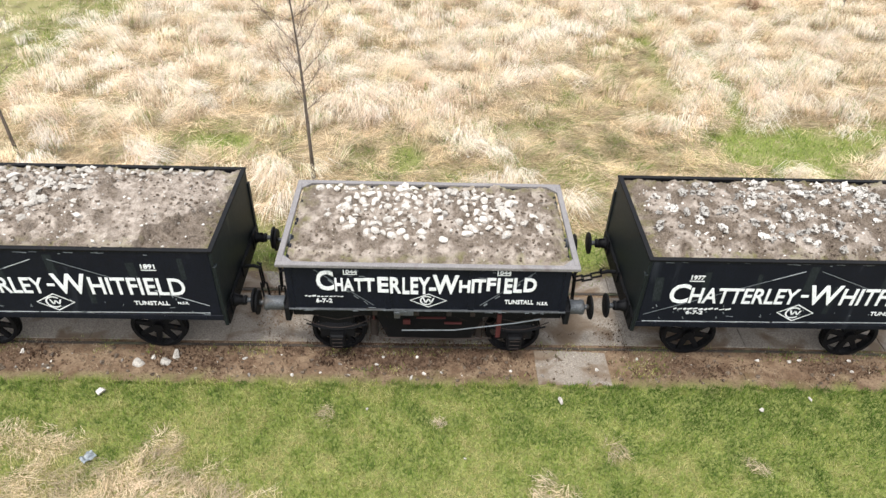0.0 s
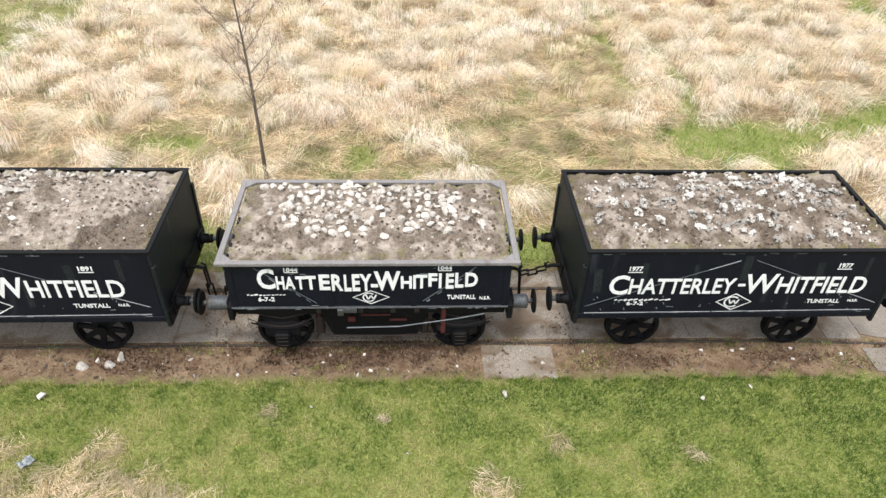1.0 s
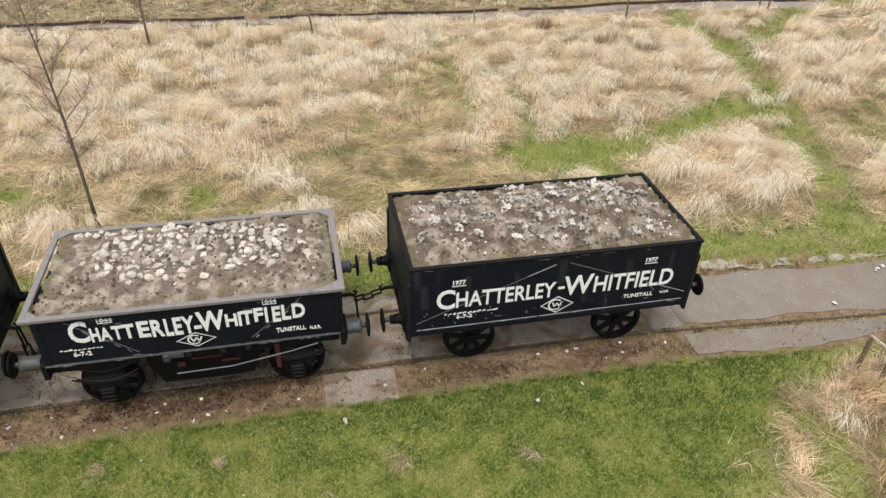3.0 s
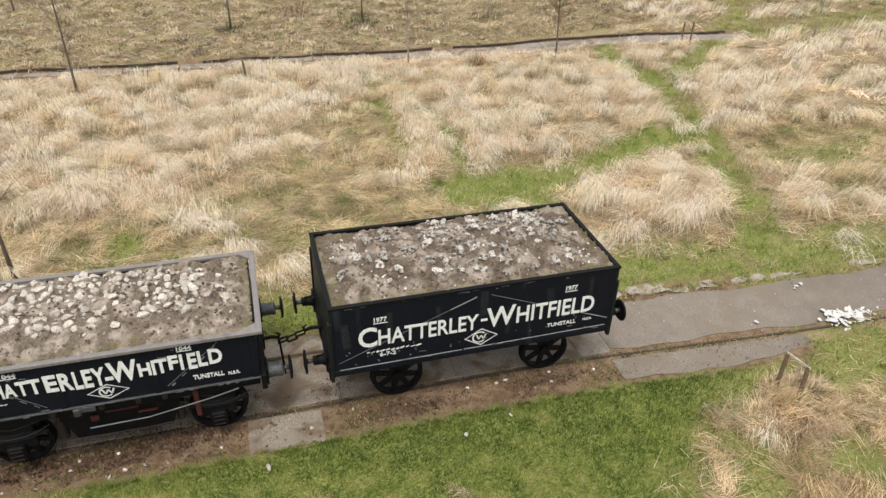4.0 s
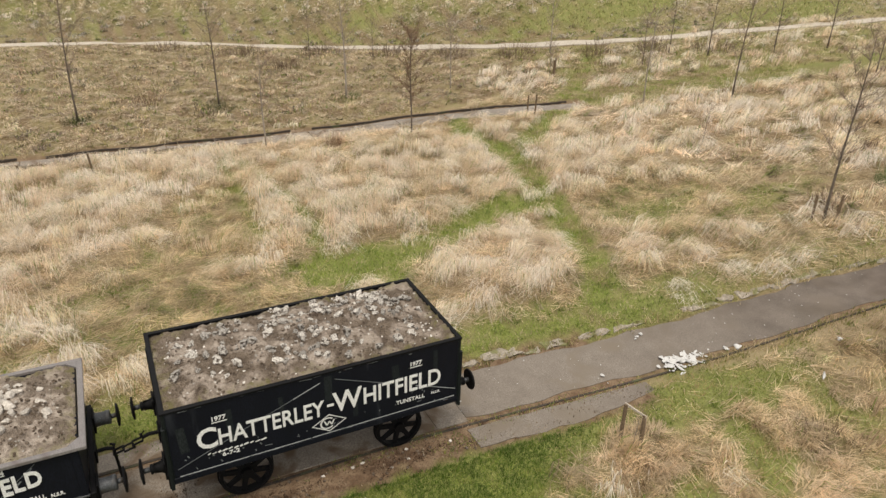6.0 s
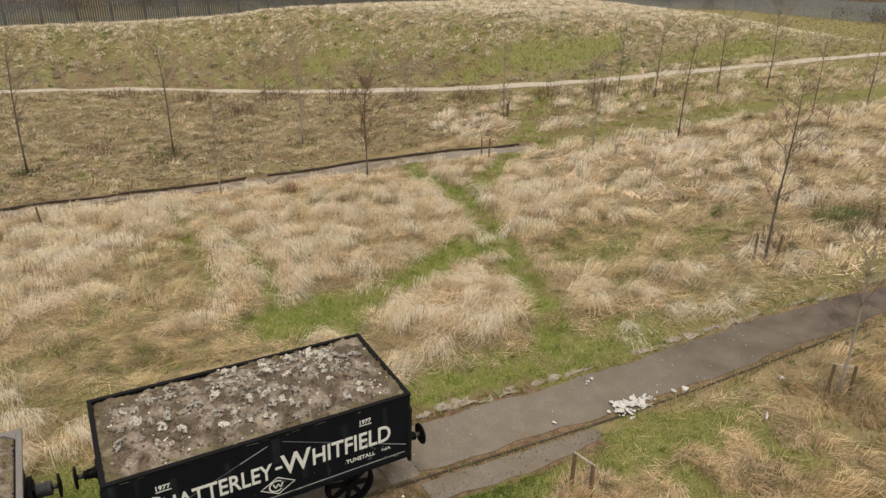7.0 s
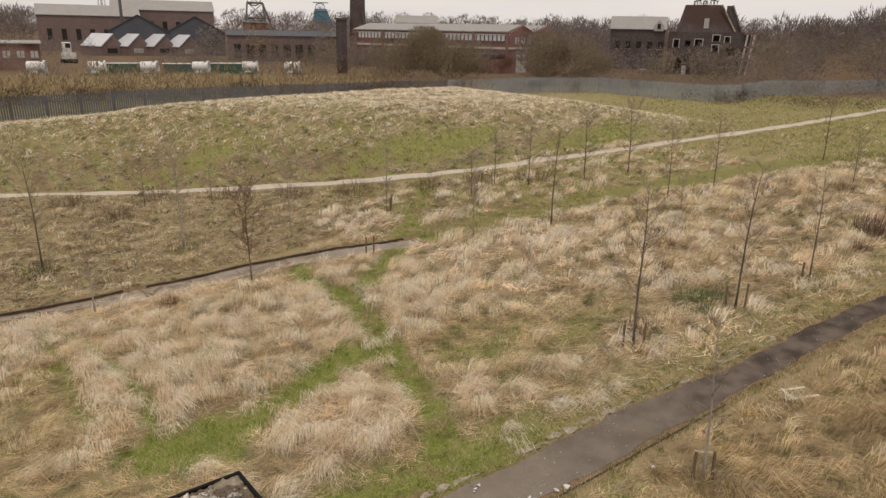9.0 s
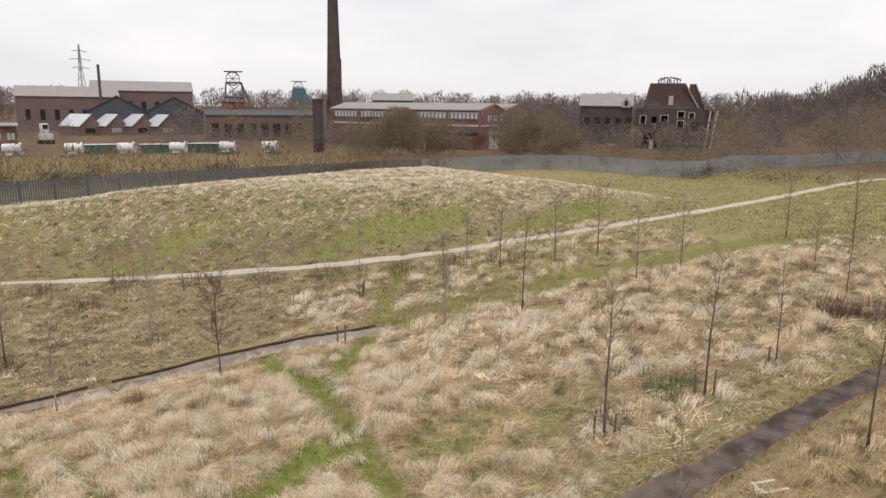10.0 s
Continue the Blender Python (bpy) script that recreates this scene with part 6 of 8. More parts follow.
shrub(27.05, 2.0, 1.0, 0.55, 950, (0.14, 0.19, 0.08), 1, "dark green low shrub at the foot of a tree")
shrub(8.6, 24.6, 0.8, 0.55, 350, (0.08, 0.09, 0.04), 2, "dark tufted growth round a tree foot")
shrub(2.3, 24.4, 0.7, 0.5, 300, (0.08, 0.09, 0.04), 3, "dark tufted growth round a tree foot")
shrub(15.2, 24.2, 0.6, 0.4, 260, (0.12, 0.15, 0.05), 4, "green tuft round a tree foot")
shrub(12.0, 17.1, 0.35, 0.9, 160, (0.22, 0.14, 0.09), 5, "clump of dead brown dock stems")
shrub(5.5, 27.0, 0.7, 0.9, 160, (0.16, 0.1, 0.07), 6, "clump of dead brown dock stems")
shrub(-4.4, 12.0, 1.4, 0.9, 260, (0.3, 0.18, 0.11), 7, "russet dead stems standing in the straw grass")
shrub(11.55, -3.2, 0.75, 0.45, 900, (0.66, 0.53, 0.38), 9, "tall straw tuft growing round the stakes", 0.014, "grass_tuft", "grass tufts")
shrub(18.4, -3.75, 0.5, 0.45, 500, (0.5, 0.41, 0.28), 10, "straw tuft growing round the stakes", 0.016, "grass_tuft", "grass tufts")
shrub(14.9, -4.6, 0.7, 0.25, 320, (0.1, 0.06, 0.04), 8, "dark brown matted dead growth")
for k, (x, y) in enumerate(((24, 29.5), (27, 26.8), (21, 33.2), (33.5, 21.8), (17.5, 36.5), (36, 19.6), (31, 23.6), (12.5, 38), (8, 41), (14, 33))):
    shrub(x, y, 1.3, 1.0, 220, (0.17, 0.12, 0.085), 20 + k, "brown winter scrub beside the gravel path", 0.02)

for k, (x, y) in enumerate(((28.8, 4.9), (36.0, -0.1), (32.1, 7.1), (23.6, 2.3), (44.2, 4.1), (39.3, -1.0), (38.6, 0.4))):
    shrub(x, y, 0.45 + 0.5 * (k > 4), 0.8 + 0.4 * (k > 4), 90 + 260 * (k > 4), (0.16, 0.1, 0.075), 40 + k, "dead brown stems standing in the pale grass", 0.018)

# litter on the path
rnd = random.Random(77)
heap = empty("fly_tipped_heap", "heap of broken white plaster dumped on the path edge", "rubble", "", Matrix.Translation((14.55, ty(14.55) - 0.5, bed(14.55) + 0.01)))
PLASTER = [stone_mesh(80 + k, LITTER) for k in range(5)]
for k in range(90):
    s = 0.025 + 0.12 * rnd.random() ** 2
    flake = new("lump", PLASTER[k % 5])
    flake.parent = heap
    flake.matrix_basis = Matrix.LocRotScale((rnd.gauss(0, 0.3), rnd.gauss(0, 0.15), 0.008 + 0.06 * s), Euler((rnd.uniform(-0.4, 0.4), rnd.uniform(-0.4, 0.4), rnd.uniform(0, 6.28))), (s * 1.6, s, s * 0.26))
for k, (x, y, s) in enumerate(((14.2, 0.1, 0.07), (14.35, 0.15, 0.09), (14.1, 0.05, 0.05), (12.5, -0.73, 0.08), (16.0, -1.35, 0.16), (15.7, -1.3, 0.1), (18.0, -2.5, 0.12))):
    ob = new("rubble_piece", PLASTER[k % 5])
    ob.matrix_basis = Matrix.LocRotScale((x, y, float(height(x, y)) + 0.04 + 0.02 * (y > -1)), Euler((0, 0, k)), (s, s, s * 0.7))
    tagged(ob, "broken white plaster lump on the path", "rubble", "rubble on the path")
frame_bm = box(-0.5, 0.45, -0.04, 0.04, 0, 0.03)
box(-0.5, 0.3, 0.4, 0.47, 0.0, 0.03, 0, frame_bm)
box(-0.45, -0.38, -0.05, 0.5, 0.032, 0.06, 0, frame_bm)
ob = part("broken_pallet", frame_bm, PALEWOOD)
ob.matrix_basis = pose(23.33, -3.77, float(height(23.33, -3.77, True, False)) + 0.22, 6, -5, -30)
tagged(ob, "broken pale wooden pallet frame lying in the grass", "pallet")


bm = bmesh.new()
bmesh.ops.create_grid(bm, x_segments=6, y_segments=5, size=0.5)
crease = random.Random(12)
for v in bm.verts:
    v.co = Vector((v.co.x * 0.2, v.co.y * 0.15, crease.uniform(0.01, 0.07)))
ext = bmesh.ops.extrude_face_region(bm, geom=bm.faces[:])
for v in [g for g in ext["geom"] if isinstance(g, bmesh.types.BMVert)]:
    v.co.z += 0.006
bmesh.ops.recalc_face_normals(bm, faces=bm.faces[:])
ob = part("crumpled_wrapper", bm, GALV)
ob.matrix_basis = pose(-5.23, -3.31, float(height(-5.23, -3.31)) + 0.05, 0, 0, 50)
tagged(ob, "crumpled silver wrapper lying on the lawn", "litter")
for x, y, s, turn in ((16.47, -3.27, 0.13, 35), (18.37, -2.96, 0.08, 0), (22.56, -3.94, 0.08, 60)):
    ob = new("rubble_piece", PLASTER[0])
    ob.matrix_basis = Matrix.LocRotScale((x, y, float(height(x, y)) + 0.12), Euler((0, 0, radians(turn))), (s * 1.5, s * 0.5, s * 0.4))
    tagged(ob, "white scrap of plaster caught in the tawny grass", "rubble", "scraps in the grass")


# ---- fence behind the bank ----
def palisade(length):
    bm = bmesh.new()
    k = int(length / 0.19)
    for i in range(k):
        x = (i + 0.5) * length / k
        prism([(x - 0.075, 0.05), (x + 0.075, 0.05), (x + 0.075, 1.97), (x, 2.12), (x - 0.075, 1.97)], 0.012, None, bm)
    return bm


fence = empty("palisade_fence", "grey galvanised steel palisade fence behind the bank", "fence")
kits = {}
for (ax, ay), (bx, by) in zip(FENCE_LINE, FENCE_LINE[1:]):
    total = math.hypot(bx - ax, by - ay)
    k = max(1, round(total / 2.75))
    steel = DARKGALV if bx <= 60 else GALV
    for i in range(k):
        p0, p1 = Vector((ax + (bx - ax) * i / k, ay + (by - ay) * i / k)), Vector((ax + (bx - ax) * (i + 1) / k, ay + (by - ay) * (i + 1) / k))
        z0, z1 = float(height(p0.x, p0.y)), float(height(p1.x, p1.y))
        turn = math.degrees(math.atan2(p1.y - p0.y, p1.x - p0.x))
        m = pose(p0.x, p0.y, z0, 0, 0, turn) @ Matrix.Diagonal(((p1 - p0).length / 2.75, 1, 1, 1))
        m[2][0] += (z1 - z0) / 2.75
        if steel.name not in kits:
            panel = tagged(part("panel", palisade(2.75), steel, fence), kind="stuff")
            rails = part("fence_rail", box(0, 2.75, 0.014, 0.05, 0.4, 0.45, 0, box(0, 2.75, 0.014, 0.05, 1.4, 1.45)), steel, fence)
            post = part("fence_post", box(-0.05, 0.05, 0.055, 0.14, -0.2, 1.75), steel, fence)
            kits[steel.name] = (panel, rails, post)
            for ob in kits[steel.name]:
                ob.matrix_basis = m
        else:
            for src in kits[steel.name]:
                again(src, m, fence)


# ---- colliery buildings ----
def facing(x, y, turn, z=None):
    return pose(x, y, float(height(x, y)) - 0.3 if z is None else z, 0, 0, turn)


def gabled(name, label, x, y, turn, length, width, eaves, ridge, wall_mat, roof_mat, windows=(), doors=(), category="building", over=0.3, gable_windows=()):
    """A hall along its own x: walls with thickness, a pitched roof, recessed windows on the front (low y) side."""
    hall = empty(name, label, category, "colliery buildings", facing(x, y, turn))
    e, r = eaves + 0.3, ridge + 0.3
    t = 0.4
    part("wall", box(0, length, 0, t, 0, e), wall_mat, hall)
    part("wall", box(0, length, width - t, width, 0, e), wall_mat, hall)
    for xa in (0, length - t):
        g = prism([(0, 0), (width - 0.01, 0), (width - 0.01, e), (width / 2, r), (0, e)], t)
        g.transform(Matrix.Translation((xa + t + 0.002 * (1 if xa else -1), 0.005, 0)) @ Matrix.Rotation(radians(90), 4, "Z"))
        part("gable", g, wall_mat, hall)
    for s in (0, 1):
        rf = bmesh.new()
        ya, yb = (-over, width / 2) if s == 0 else (width + over, width / 2)
        drop = over * (r - e) / (width / 2)
        pts = [(-over, ya, e - drop + 0.1), (length + over, ya, e - drop + 0.1), (length + over, yb, r + 0.1), (-over, yb, r + 0.1)]
        a = [rf.verts.new(p) for p in pts]
        b = [rf.verts.new(Vector(p) + Vector((0, 0, 0.18))) for p in pts]
        rf.faces.new(a)
        rf.faces.new(b[::-1])
        for i in range(4):
            rf.faces.new((a[i], b[i], b[(i + 1) % 4], a[(i + 1) % 4]))
        bmesh.ops.recalc_face_normals(rf, faces=rf.faces[:])
        part("roof", rf, roof_mat, hall)
    for wx, wz, ww, wh, mat in windows:
        w = part("window", box(wx, wx + ww, -0.06, 0.1, wz + 0.3, wz + wh + 0.3), mat, hall)
        part("sill", box(wx - 0.1, wx + ww + 0.1, -0.12, -0.02, wz + 0.15, wz + 0.28), CONCRETE, w)
        if mat is PANE and ww > 0.8:
            part("mullion", box(wx + ww / 2 - 0.06, wx + ww / 2 + 0.06, -0.1, -0.061, wz + 0.3, wz + wh + 0.3), SOOT, w)
    for wy, wz, ww, wh, mat in gable_windows:
        part("window", box(-0.06, 0.1, wy, wy + ww, wz + 0.3, wz + wh + 0.3), mat, hall)
    return hall


# long two-storey brick hall with twin gables; its window wall faces the meadow
hall = empty("brick_hall", "long red brick hall with pale windows and twin gables", "building", "colliery buildings", pose(107.9, 97.2, 2.8, 0, 0, math.degrees(math.atan2(0.284, 0.959))))
L, Wd, E, R = 42.6, 11.2, 8.5, 9.9
for k in range(2):
    o = k * Wd
    part("wall", box(o, o + 0.4, 0.4, L, 0, E), BRICK, hall)
    part("wall", box(o + Wd - 0.4, o + Wd - 0.004, 0.4, L, 0, E), BRICK, hall)
    for yy in (0, L - 0.4):
        g = prism([(o + 0.002, 0), (o + Wd - 0.002, 0), (o + Wd - 0.002, E), (o + Wd / 2, R + 0.15), (o + 0.002, E)], 0.398, Matrix.Translation((0, yy, 0)))
        part("gable", g, BRICK, hall)
    part("string_course", box(o, o + Wd - 0.01, -0.1, -0.004, 5.2, 5.6), COURSE, hall)
    for s in (0, 1):
        rf = bmesh.new()
        xa, xb = (o - 0.25, o + Wd / 2) if s == 0 else (o + Wd + 0.01, o + Wd / 2)
        pts = [(xa, 0.42, E + 0.05), (xa, L + 0.3, E + 0.05), (xb, L + 0.3, R + 0.1), (xb, 0.42, R + 0.1)]
        a = [rf.verts.new(p) for p in pts]
        b = [rf.verts.new(Vector(p) + Vector((0, 0, 0.2))) for p in pts]
        rf.faces.new(a)
        rf.faces.new(b[::-1])
        for i in range(4):
            rf.faces.new((a[i], b[i], b[(i + 1) % 4], a[(i + 1) % 4]))
        bmesh.ops.recalc_face_normals(rf, faces=rf.faces[:])
        part("roof", rf, SLATE, hall)
    for wx in (2.2, 4.8, 7.4):
        w = part("window", box(o + wx, o + wx + 1.5, -0.08, 0.05, 6.2, 7.6), PANE, hall)
        part("mullion", box(o + wx + 0.65, o + wx + 0.85, -0.13, -0.082, 6.2, 7.6), SOOT, w)
part("doorway", box(3.0, 7.6, -0.05, 0.05, 0, 4.2), PANE, hall, "pale boarded doorway")
for k in range(20):
    yy = 1.4 + 2.02 * k
    w = part("window", box(-0.08, 0.05, yy - 0.15, yy + 1.5, 6.85, 7.94), GLAZE, hall)
    part("mullion", box(-0.13, -0.082, yy + 0.55, yy + 0.8, 6.85, 7.94), SOOT, w)
    part("sill", box(-0.2, -0.004, yy - 0.1, yy + 1.45, 6.6, 6.83), BRICK, w)
part("string_course", box(-0.15, -0.004, 0, L, 5.15, 5.6), COURSE, hall)
part("lintel_course", box(-0.14, -0.004, 0, L, 7.95, 8.2), COURSE, hall)
for k in range(6):
    part("buttress", box(-0.35, -0.004, 0.2 + 8.3 * k, 0.8 + 8.3 * k, 0, E), BRICK, hall)
for k in range(4):
    part("window", box(-0.08, 0.05, 29 + 2.7 * k, 30.3 + 2.7 * k, 3.2, 4.6), PANE, hall)
part("canopy", box(-3.5, -0.36, 1, 26, 3.9, 4.2), DARKROOF, hall)
part("lean_to", box(-3.2, -0.37, 0.5, 9, 0, 3.3), BRICK, hall)

# great chimney, tapered and octagonal at its foot
stack = empty("chimney", "tall sooty brick colliery chimney with scaffold poles", "chimney", "", pose(141.2, 209.7, 2.8))
part("shaft", tube([(0, 0, 0), (0, 0, 8), (0, 0, 30), (0, 0, 56), (0, 0, 60)], [3.3, 2.9, 2.2, 1.55, 1.5], 24), SOOT, stack)
part("cap", tube([(0, 0, 60.01), (0, 0, 61), (0, 0, 62)], [1.9, 2.1, 1.9], 24), SOOT, stack)
for a in (0.2, 1.6, 3.3, 4.8):
    part("prop", tube([(6.5 * math.cos(a), 6.5 * math.sin(a), 0), (2.7 * math.cos(a), 2.7 * math.sin(a), 15)], 0.14, 5), STEEL, stack)
part("ladder", box(2.5, 2.9, -0.4, 0.4, 12, 26), STEEL, stack)

small = empty("brick_stack", "square dark brick stack in the yard", "chimney", "", pose(75.2, 109.4, 2.8, 0, 0, 20))
part("shaft", box(-0.75, 0.75, -0.75, 0.75, 0, 10.2, 0.05), SOOT, small)
part("cap", box(-0.9, 0.9, -0.9, 0.9, 10.21, 10.6, 0.05), SOOT, small)

# engine houses, sheds and outbuildings
gabled("engine_house", "long brick engine house with a grey roof", 46.9, 247.2, -12, 30, 14, 11.0, 14.2, HAZEBRICK, SLATE, [(2.5 + 4.1 * k, 3.5, 1.4, 3.4, HOLE) for k in range(7)])
gabled("engine_house", "tall brick winding house with a grey roof", 70.0, 251, -17, 33, 15, 13.3, 16.6, HAZEBRICK, SLATE, [(3 + 4.3 * k, 6.5, 1.5, 3.2, HOLE) for k in range(7)])


def shed(x, y, turn, width, depth, eaves, ridge, label):
    """A gable-fronted shed with dark slates; the gable faces the meadow."""
    s = empty("shed", label, "building", "workshop sheds", facing(x, y, turn))
    part("wall", box(-width / 2, -width / 2 + 0.4, 0.4, depth, 0, eaves), BRICK, s)
    part("wall", box(width / 2 - 0.4, width / 2, 0.4, depth, 0, eaves), BRICK, s)
    g = prism([(-width / 2 + 0.002, 0), (width / 2 - 0.002, 0), (width / 2 - 0.002, eaves), (0, ridge), (-width / 2 + 0.002, eaves)], 0.39)
    part("gable", g, DARKROOF, s)
    for a in (-1, 1):
        rf = bmesh.new()
        pts = [(a * (width / 2 + 0.3), -0.3, eaves - 0.1), (a * (width / 2 + 0.3), depth, eaves - 0.1), (0, depth, ridge + 0.05), (0, -0.3, ridge + 0.05)]
        lo, hi = [rf.verts.new(p) for p in pts], [rf.verts.new(Vector(p) + Vector((0, 0, 0.2))) for p in pts]
        rf.faces.new(lo)
        rf.faces.new(hi[::-1])
        for i in range(4):
            rf.faces.new((lo[i], hi[i], hi[(i + 1) % 4], lo[(i + 1) % 4]))
        bmesh.ops.recalc_face_normals(rf, faces=rf.faces[:])
        part("roof", rf, DARKROOF, s)
    return s


shed(66.5, 209, -15.6, 16.5, 20, 6.8, 11.4, "wide shed with a dark slated gable front")
shed(81.5, 204.5, -18.8, 16.5, 20, 6.8, 11.4, "wide shed with a dark slated gable front")
for k in range(4):
    b = radians(13.9 + 1.75 * k)
    x, y = 4.24 + 224 * math.sin(b), -11.3 + 224 * math.cos(b)
    saw = empty("north_light_shed", "small brick shed with a glazed sloping roof light", "building", "north light sheds", facing(x, y, 32 - math.degrees(b)))
    part("wall", prism([(-3.4, 0), (3.4, 0), (3.4, 3.0), (0.6, 6.0), (-3.4, 2.6)], 10), HAZEBRICK, saw)
    glass = bmesh.new()
    q = [(-3.5, -0.3, 2.75), (-3.5, 10, 2.75), (0.5, 10, 6.15), (0.5, -0.3, 6.15)]
    lo, hi = [glass.verts.new(p) for p in q], [glass.verts.new(Vector(p) + Vector((-0.1, 0, 0.15))) for p in q]
    glass.faces.new(lo)
    glass.faces.new(hi[::-1])
    for i in range(4):
        glass.faces.new((lo[i], hi[i], hi[(i + 1) % 4], lo[(i + 1) % 4]))
    bmesh.ops.recalc_face_normals(glass, faces=glass.faces[:])
    part("roof_light", glass, GLAZE, saw, "pale glazed roof light")
    part("window", box(-1.6, 1.4, -0.08, 0.0, 1.0, 2.3), PANE if k % 2 else HOLE, saw)
gabled("brick_range", "low dark brick range with open bays", 76.0, 167.5, -25, 30, 9, 6.2, 7.4, HAZEBRICK, DARKROOF, [(1.5 + 3.1 * k, 0.6, 1.9, 3.6, HOLE) for k in range(9)])
gabled("far_building", "distant pale-roofed shed behind the hall", 194, 262, -36, 19, 12, 10.5, 13.6, GREENPAINT, SLATE)
gabled("red_cabin", "red site cabin with white window frames", 20, 141, -8, 9, 4, 4.6, 5.0, BRICK, SLATE, [(0.8 + 2.2 * k, 2.2, 1.2, 1.2, PANE) for k in range(4)])
old_house = gabled("ruined_house", "ruined brick house with a bare grey roof", 149.5, 104.5, -54, 13, 8, 9.6, 12.4, SOOT, SLATE, [(1.2 + 2.6 * k, 5.0, 1.2, 1.7, HOLE) for k in range(5)])

part("dormer", prism([(-1.1, 0), (1.1, 0), (1.1, 1.3), (0, 2.6), (-1.1, 1.3)], 3.0, Matrix.Translation((11.4, -0.35, 9.5))), PANE, old_house, "pale boarded dormer gable")
part("dormer_window", box(11.0, 11.8, -0.42, -0.36, 10.0, 11.2), HOLE, old_house)

# ruined washery: hopper tower on a gutted block
ruin = empty("ruined_washery", "gutted brick washery tower with leaning broken frame", "building", "colliery buildings", pose(142.0, 81.5, 2.8, 0, 0, -59))


def ruin_block(x0, x1, z0, z1, depth, holes, mat):
    """A wall block cut by real openings, row by row."""
    zs = sorted({z0, z1, *[h[1] for h in holes], *[h[1] + h[3] for h in holes]})
    bm = bmesh.new()
    for za, zb in zip(zs, zs[1:]):
        cut = sorted((h[0], h[0] + h[2]) for h in holes if h[1] <= za + 1e-6 and h[1] + h[3] >= zb - 1e-6)
        x = x0
        for a, b in cut + [(x1, x1)]:
            if a - x > 0.01:
                box(x, a, 0, depth, za, zb, 0, bm)
            x = b
    return part("wall", bm, mat, ruin)


ruin_block(-1.0, 15.6, 0, 9.4, 0.5, [(0.2, 6.2, 1.1, 1.6), (2.6, 6.2, 1.1, 1.4), (4.6, 6.6, 1.5, 1.3), (8.2, 5.4, 1.3, 1.4), (8.2, 7.6, 1.3, 1.2), (10.6, 7.4, 1.0, 1.1), (11.0, 4.6, 2.2, 1.9), (1.0, 0.5, 3.0, 3.6), (5.2, 0.5, 3.2, 3.2), (10.0, 0.2, 5.2, 3.2)], SOOT)
for wx, wz, ww, wh in ((0.2, 6.2, 1.1, 1.6), (4.6, 6.6, 1.5, 1.3), (8.2, 7.6, 1.3, 1.2), (10.6, 7.4, 1.0, 1.1), (8.2, 5.4, 1.3, 1.4)):
    ring = box(wx - 0.18, wx, -0.06, 0.2, wz - 0.15, wz + wh + 0.15)
    box(wx + ww, wx + ww + 0.18, -0.06, 0.2, wz - 0.15, wz + wh + 0.15, 0, ring)
    box(wx, wx + ww, -0.06, 0.2, wz + wh, wz + wh + 0.15, 0, ring)
    part("window_frame", ring, PANE, ruin, "pale broken window frame")
part("fallen_slab", box(-6.5, -3.5, -3.0, -2.7, 1.2, 1.5), PANE, ruin)
part("fallen_slab", box(2.5, 3.4, -2.5, -2.1, 0.4, 2.4), PANE, ruin)
part("wall", box(-1.0, 15.6, 7.5, 8.0, 0, 9.3), SOOT, ruin)
part("wall", box(-1.0, -0.5, 0.51, 7.49, 0, 9.3), SOOT, ruin)
part("floor_slab", box(-0.9, 15.5, 0.52, 7.48, 3.8, 4.2), CONCRETE, ruin)
tower = bmesh.new()
lo = [tower.verts.new(p) for p in ((0.4, 0.2, 9.41), (13.0, 0.2, 9.41), (13.0, 8, 9.41), (0.4, 8, 9.41))]
hi = [tower.verts.new(p) for p in ((1.8, 1.6, 15.0), (9.0, 1.6, 15.0), (9.0, 7, 15.0), (1.8, 7, 15.0))]
tower.faces.new(lo[::-1])
tower.faces.new(hi)
for i in range(4):
    tower.faces.new((lo[i], lo[(i + 1) % 4], hi[(i + 1) % 4], hi[i]))
part("hopper", tower, SOOT, ruin)
part("hopper_window", box(6.0, 7.0, 0.3, 1.2, 10.2, 12.2), PANE, ruin)
part("slanted_wall", prism([(10.2, 9.42), (13.8, 9.42), (11.4, 14.8), (10.2, 14.8)], 0.6, Matrix.Translation((0, 1.0, 0))), SOOT, ruin)
part("coping", tube([(13.85, 0.9, 9.5), (11.4, 0.9, 14.9)], 0.2, 4), CONCRETE, ruin)
part("coping", tube([(9.15, 0.9, 15.0), (12.4, 0.1, 9.5)], 0.2, 4), CONCRETE, ruin)
for a, b in (((15.0, 9.4), (14.2, -0.1)), ((16.4, 9.2), (15.3, -0.1))):
    part("leaning_column", tube([(a[0], -0.4, a[1]), (b[0], -0.4, b[1])], 0.24, 4), COURSE, ruin)
for z in (3.9, 6.5, 9.2):
    part("frame_beam", box(14.3, 16.5, -0.6, -0.25, z - 0.2, z + 0.2), BRICK, ruin)
for k in range(14):
    a = 3.4 + 0.36 * k
    part("roof_rail", tube([(a, 3, 15.0), (a + 0.3 * math.sin(3 * k), 3, 15.9 + 0.4 * math.sin(k * 2.1) + 0.5 * math.sin(k * math.pi / 13))], 0.08, 4), STEEL, ruin)
part("roof_rail", tube([(3.4, 3, 15.7), (5.8, 3, 16.3), (8.2, 3, 15.8)], 0.1, 4), STEEL, ruin)
for k in range(5):
    c, q = 4.2 + 0.8 * k, 0.7 + 0.25 * math.sin(2.3 * k)
    part("bent_bar", tube([(c + q * math.cos(a), 3.2 + 0.3 * k, 15.3 + 1.25 * q * math.sin(a)) for a in np.linspace(-0.3, 3.6, 9)], 0.09, 4), STEEL, ruin)


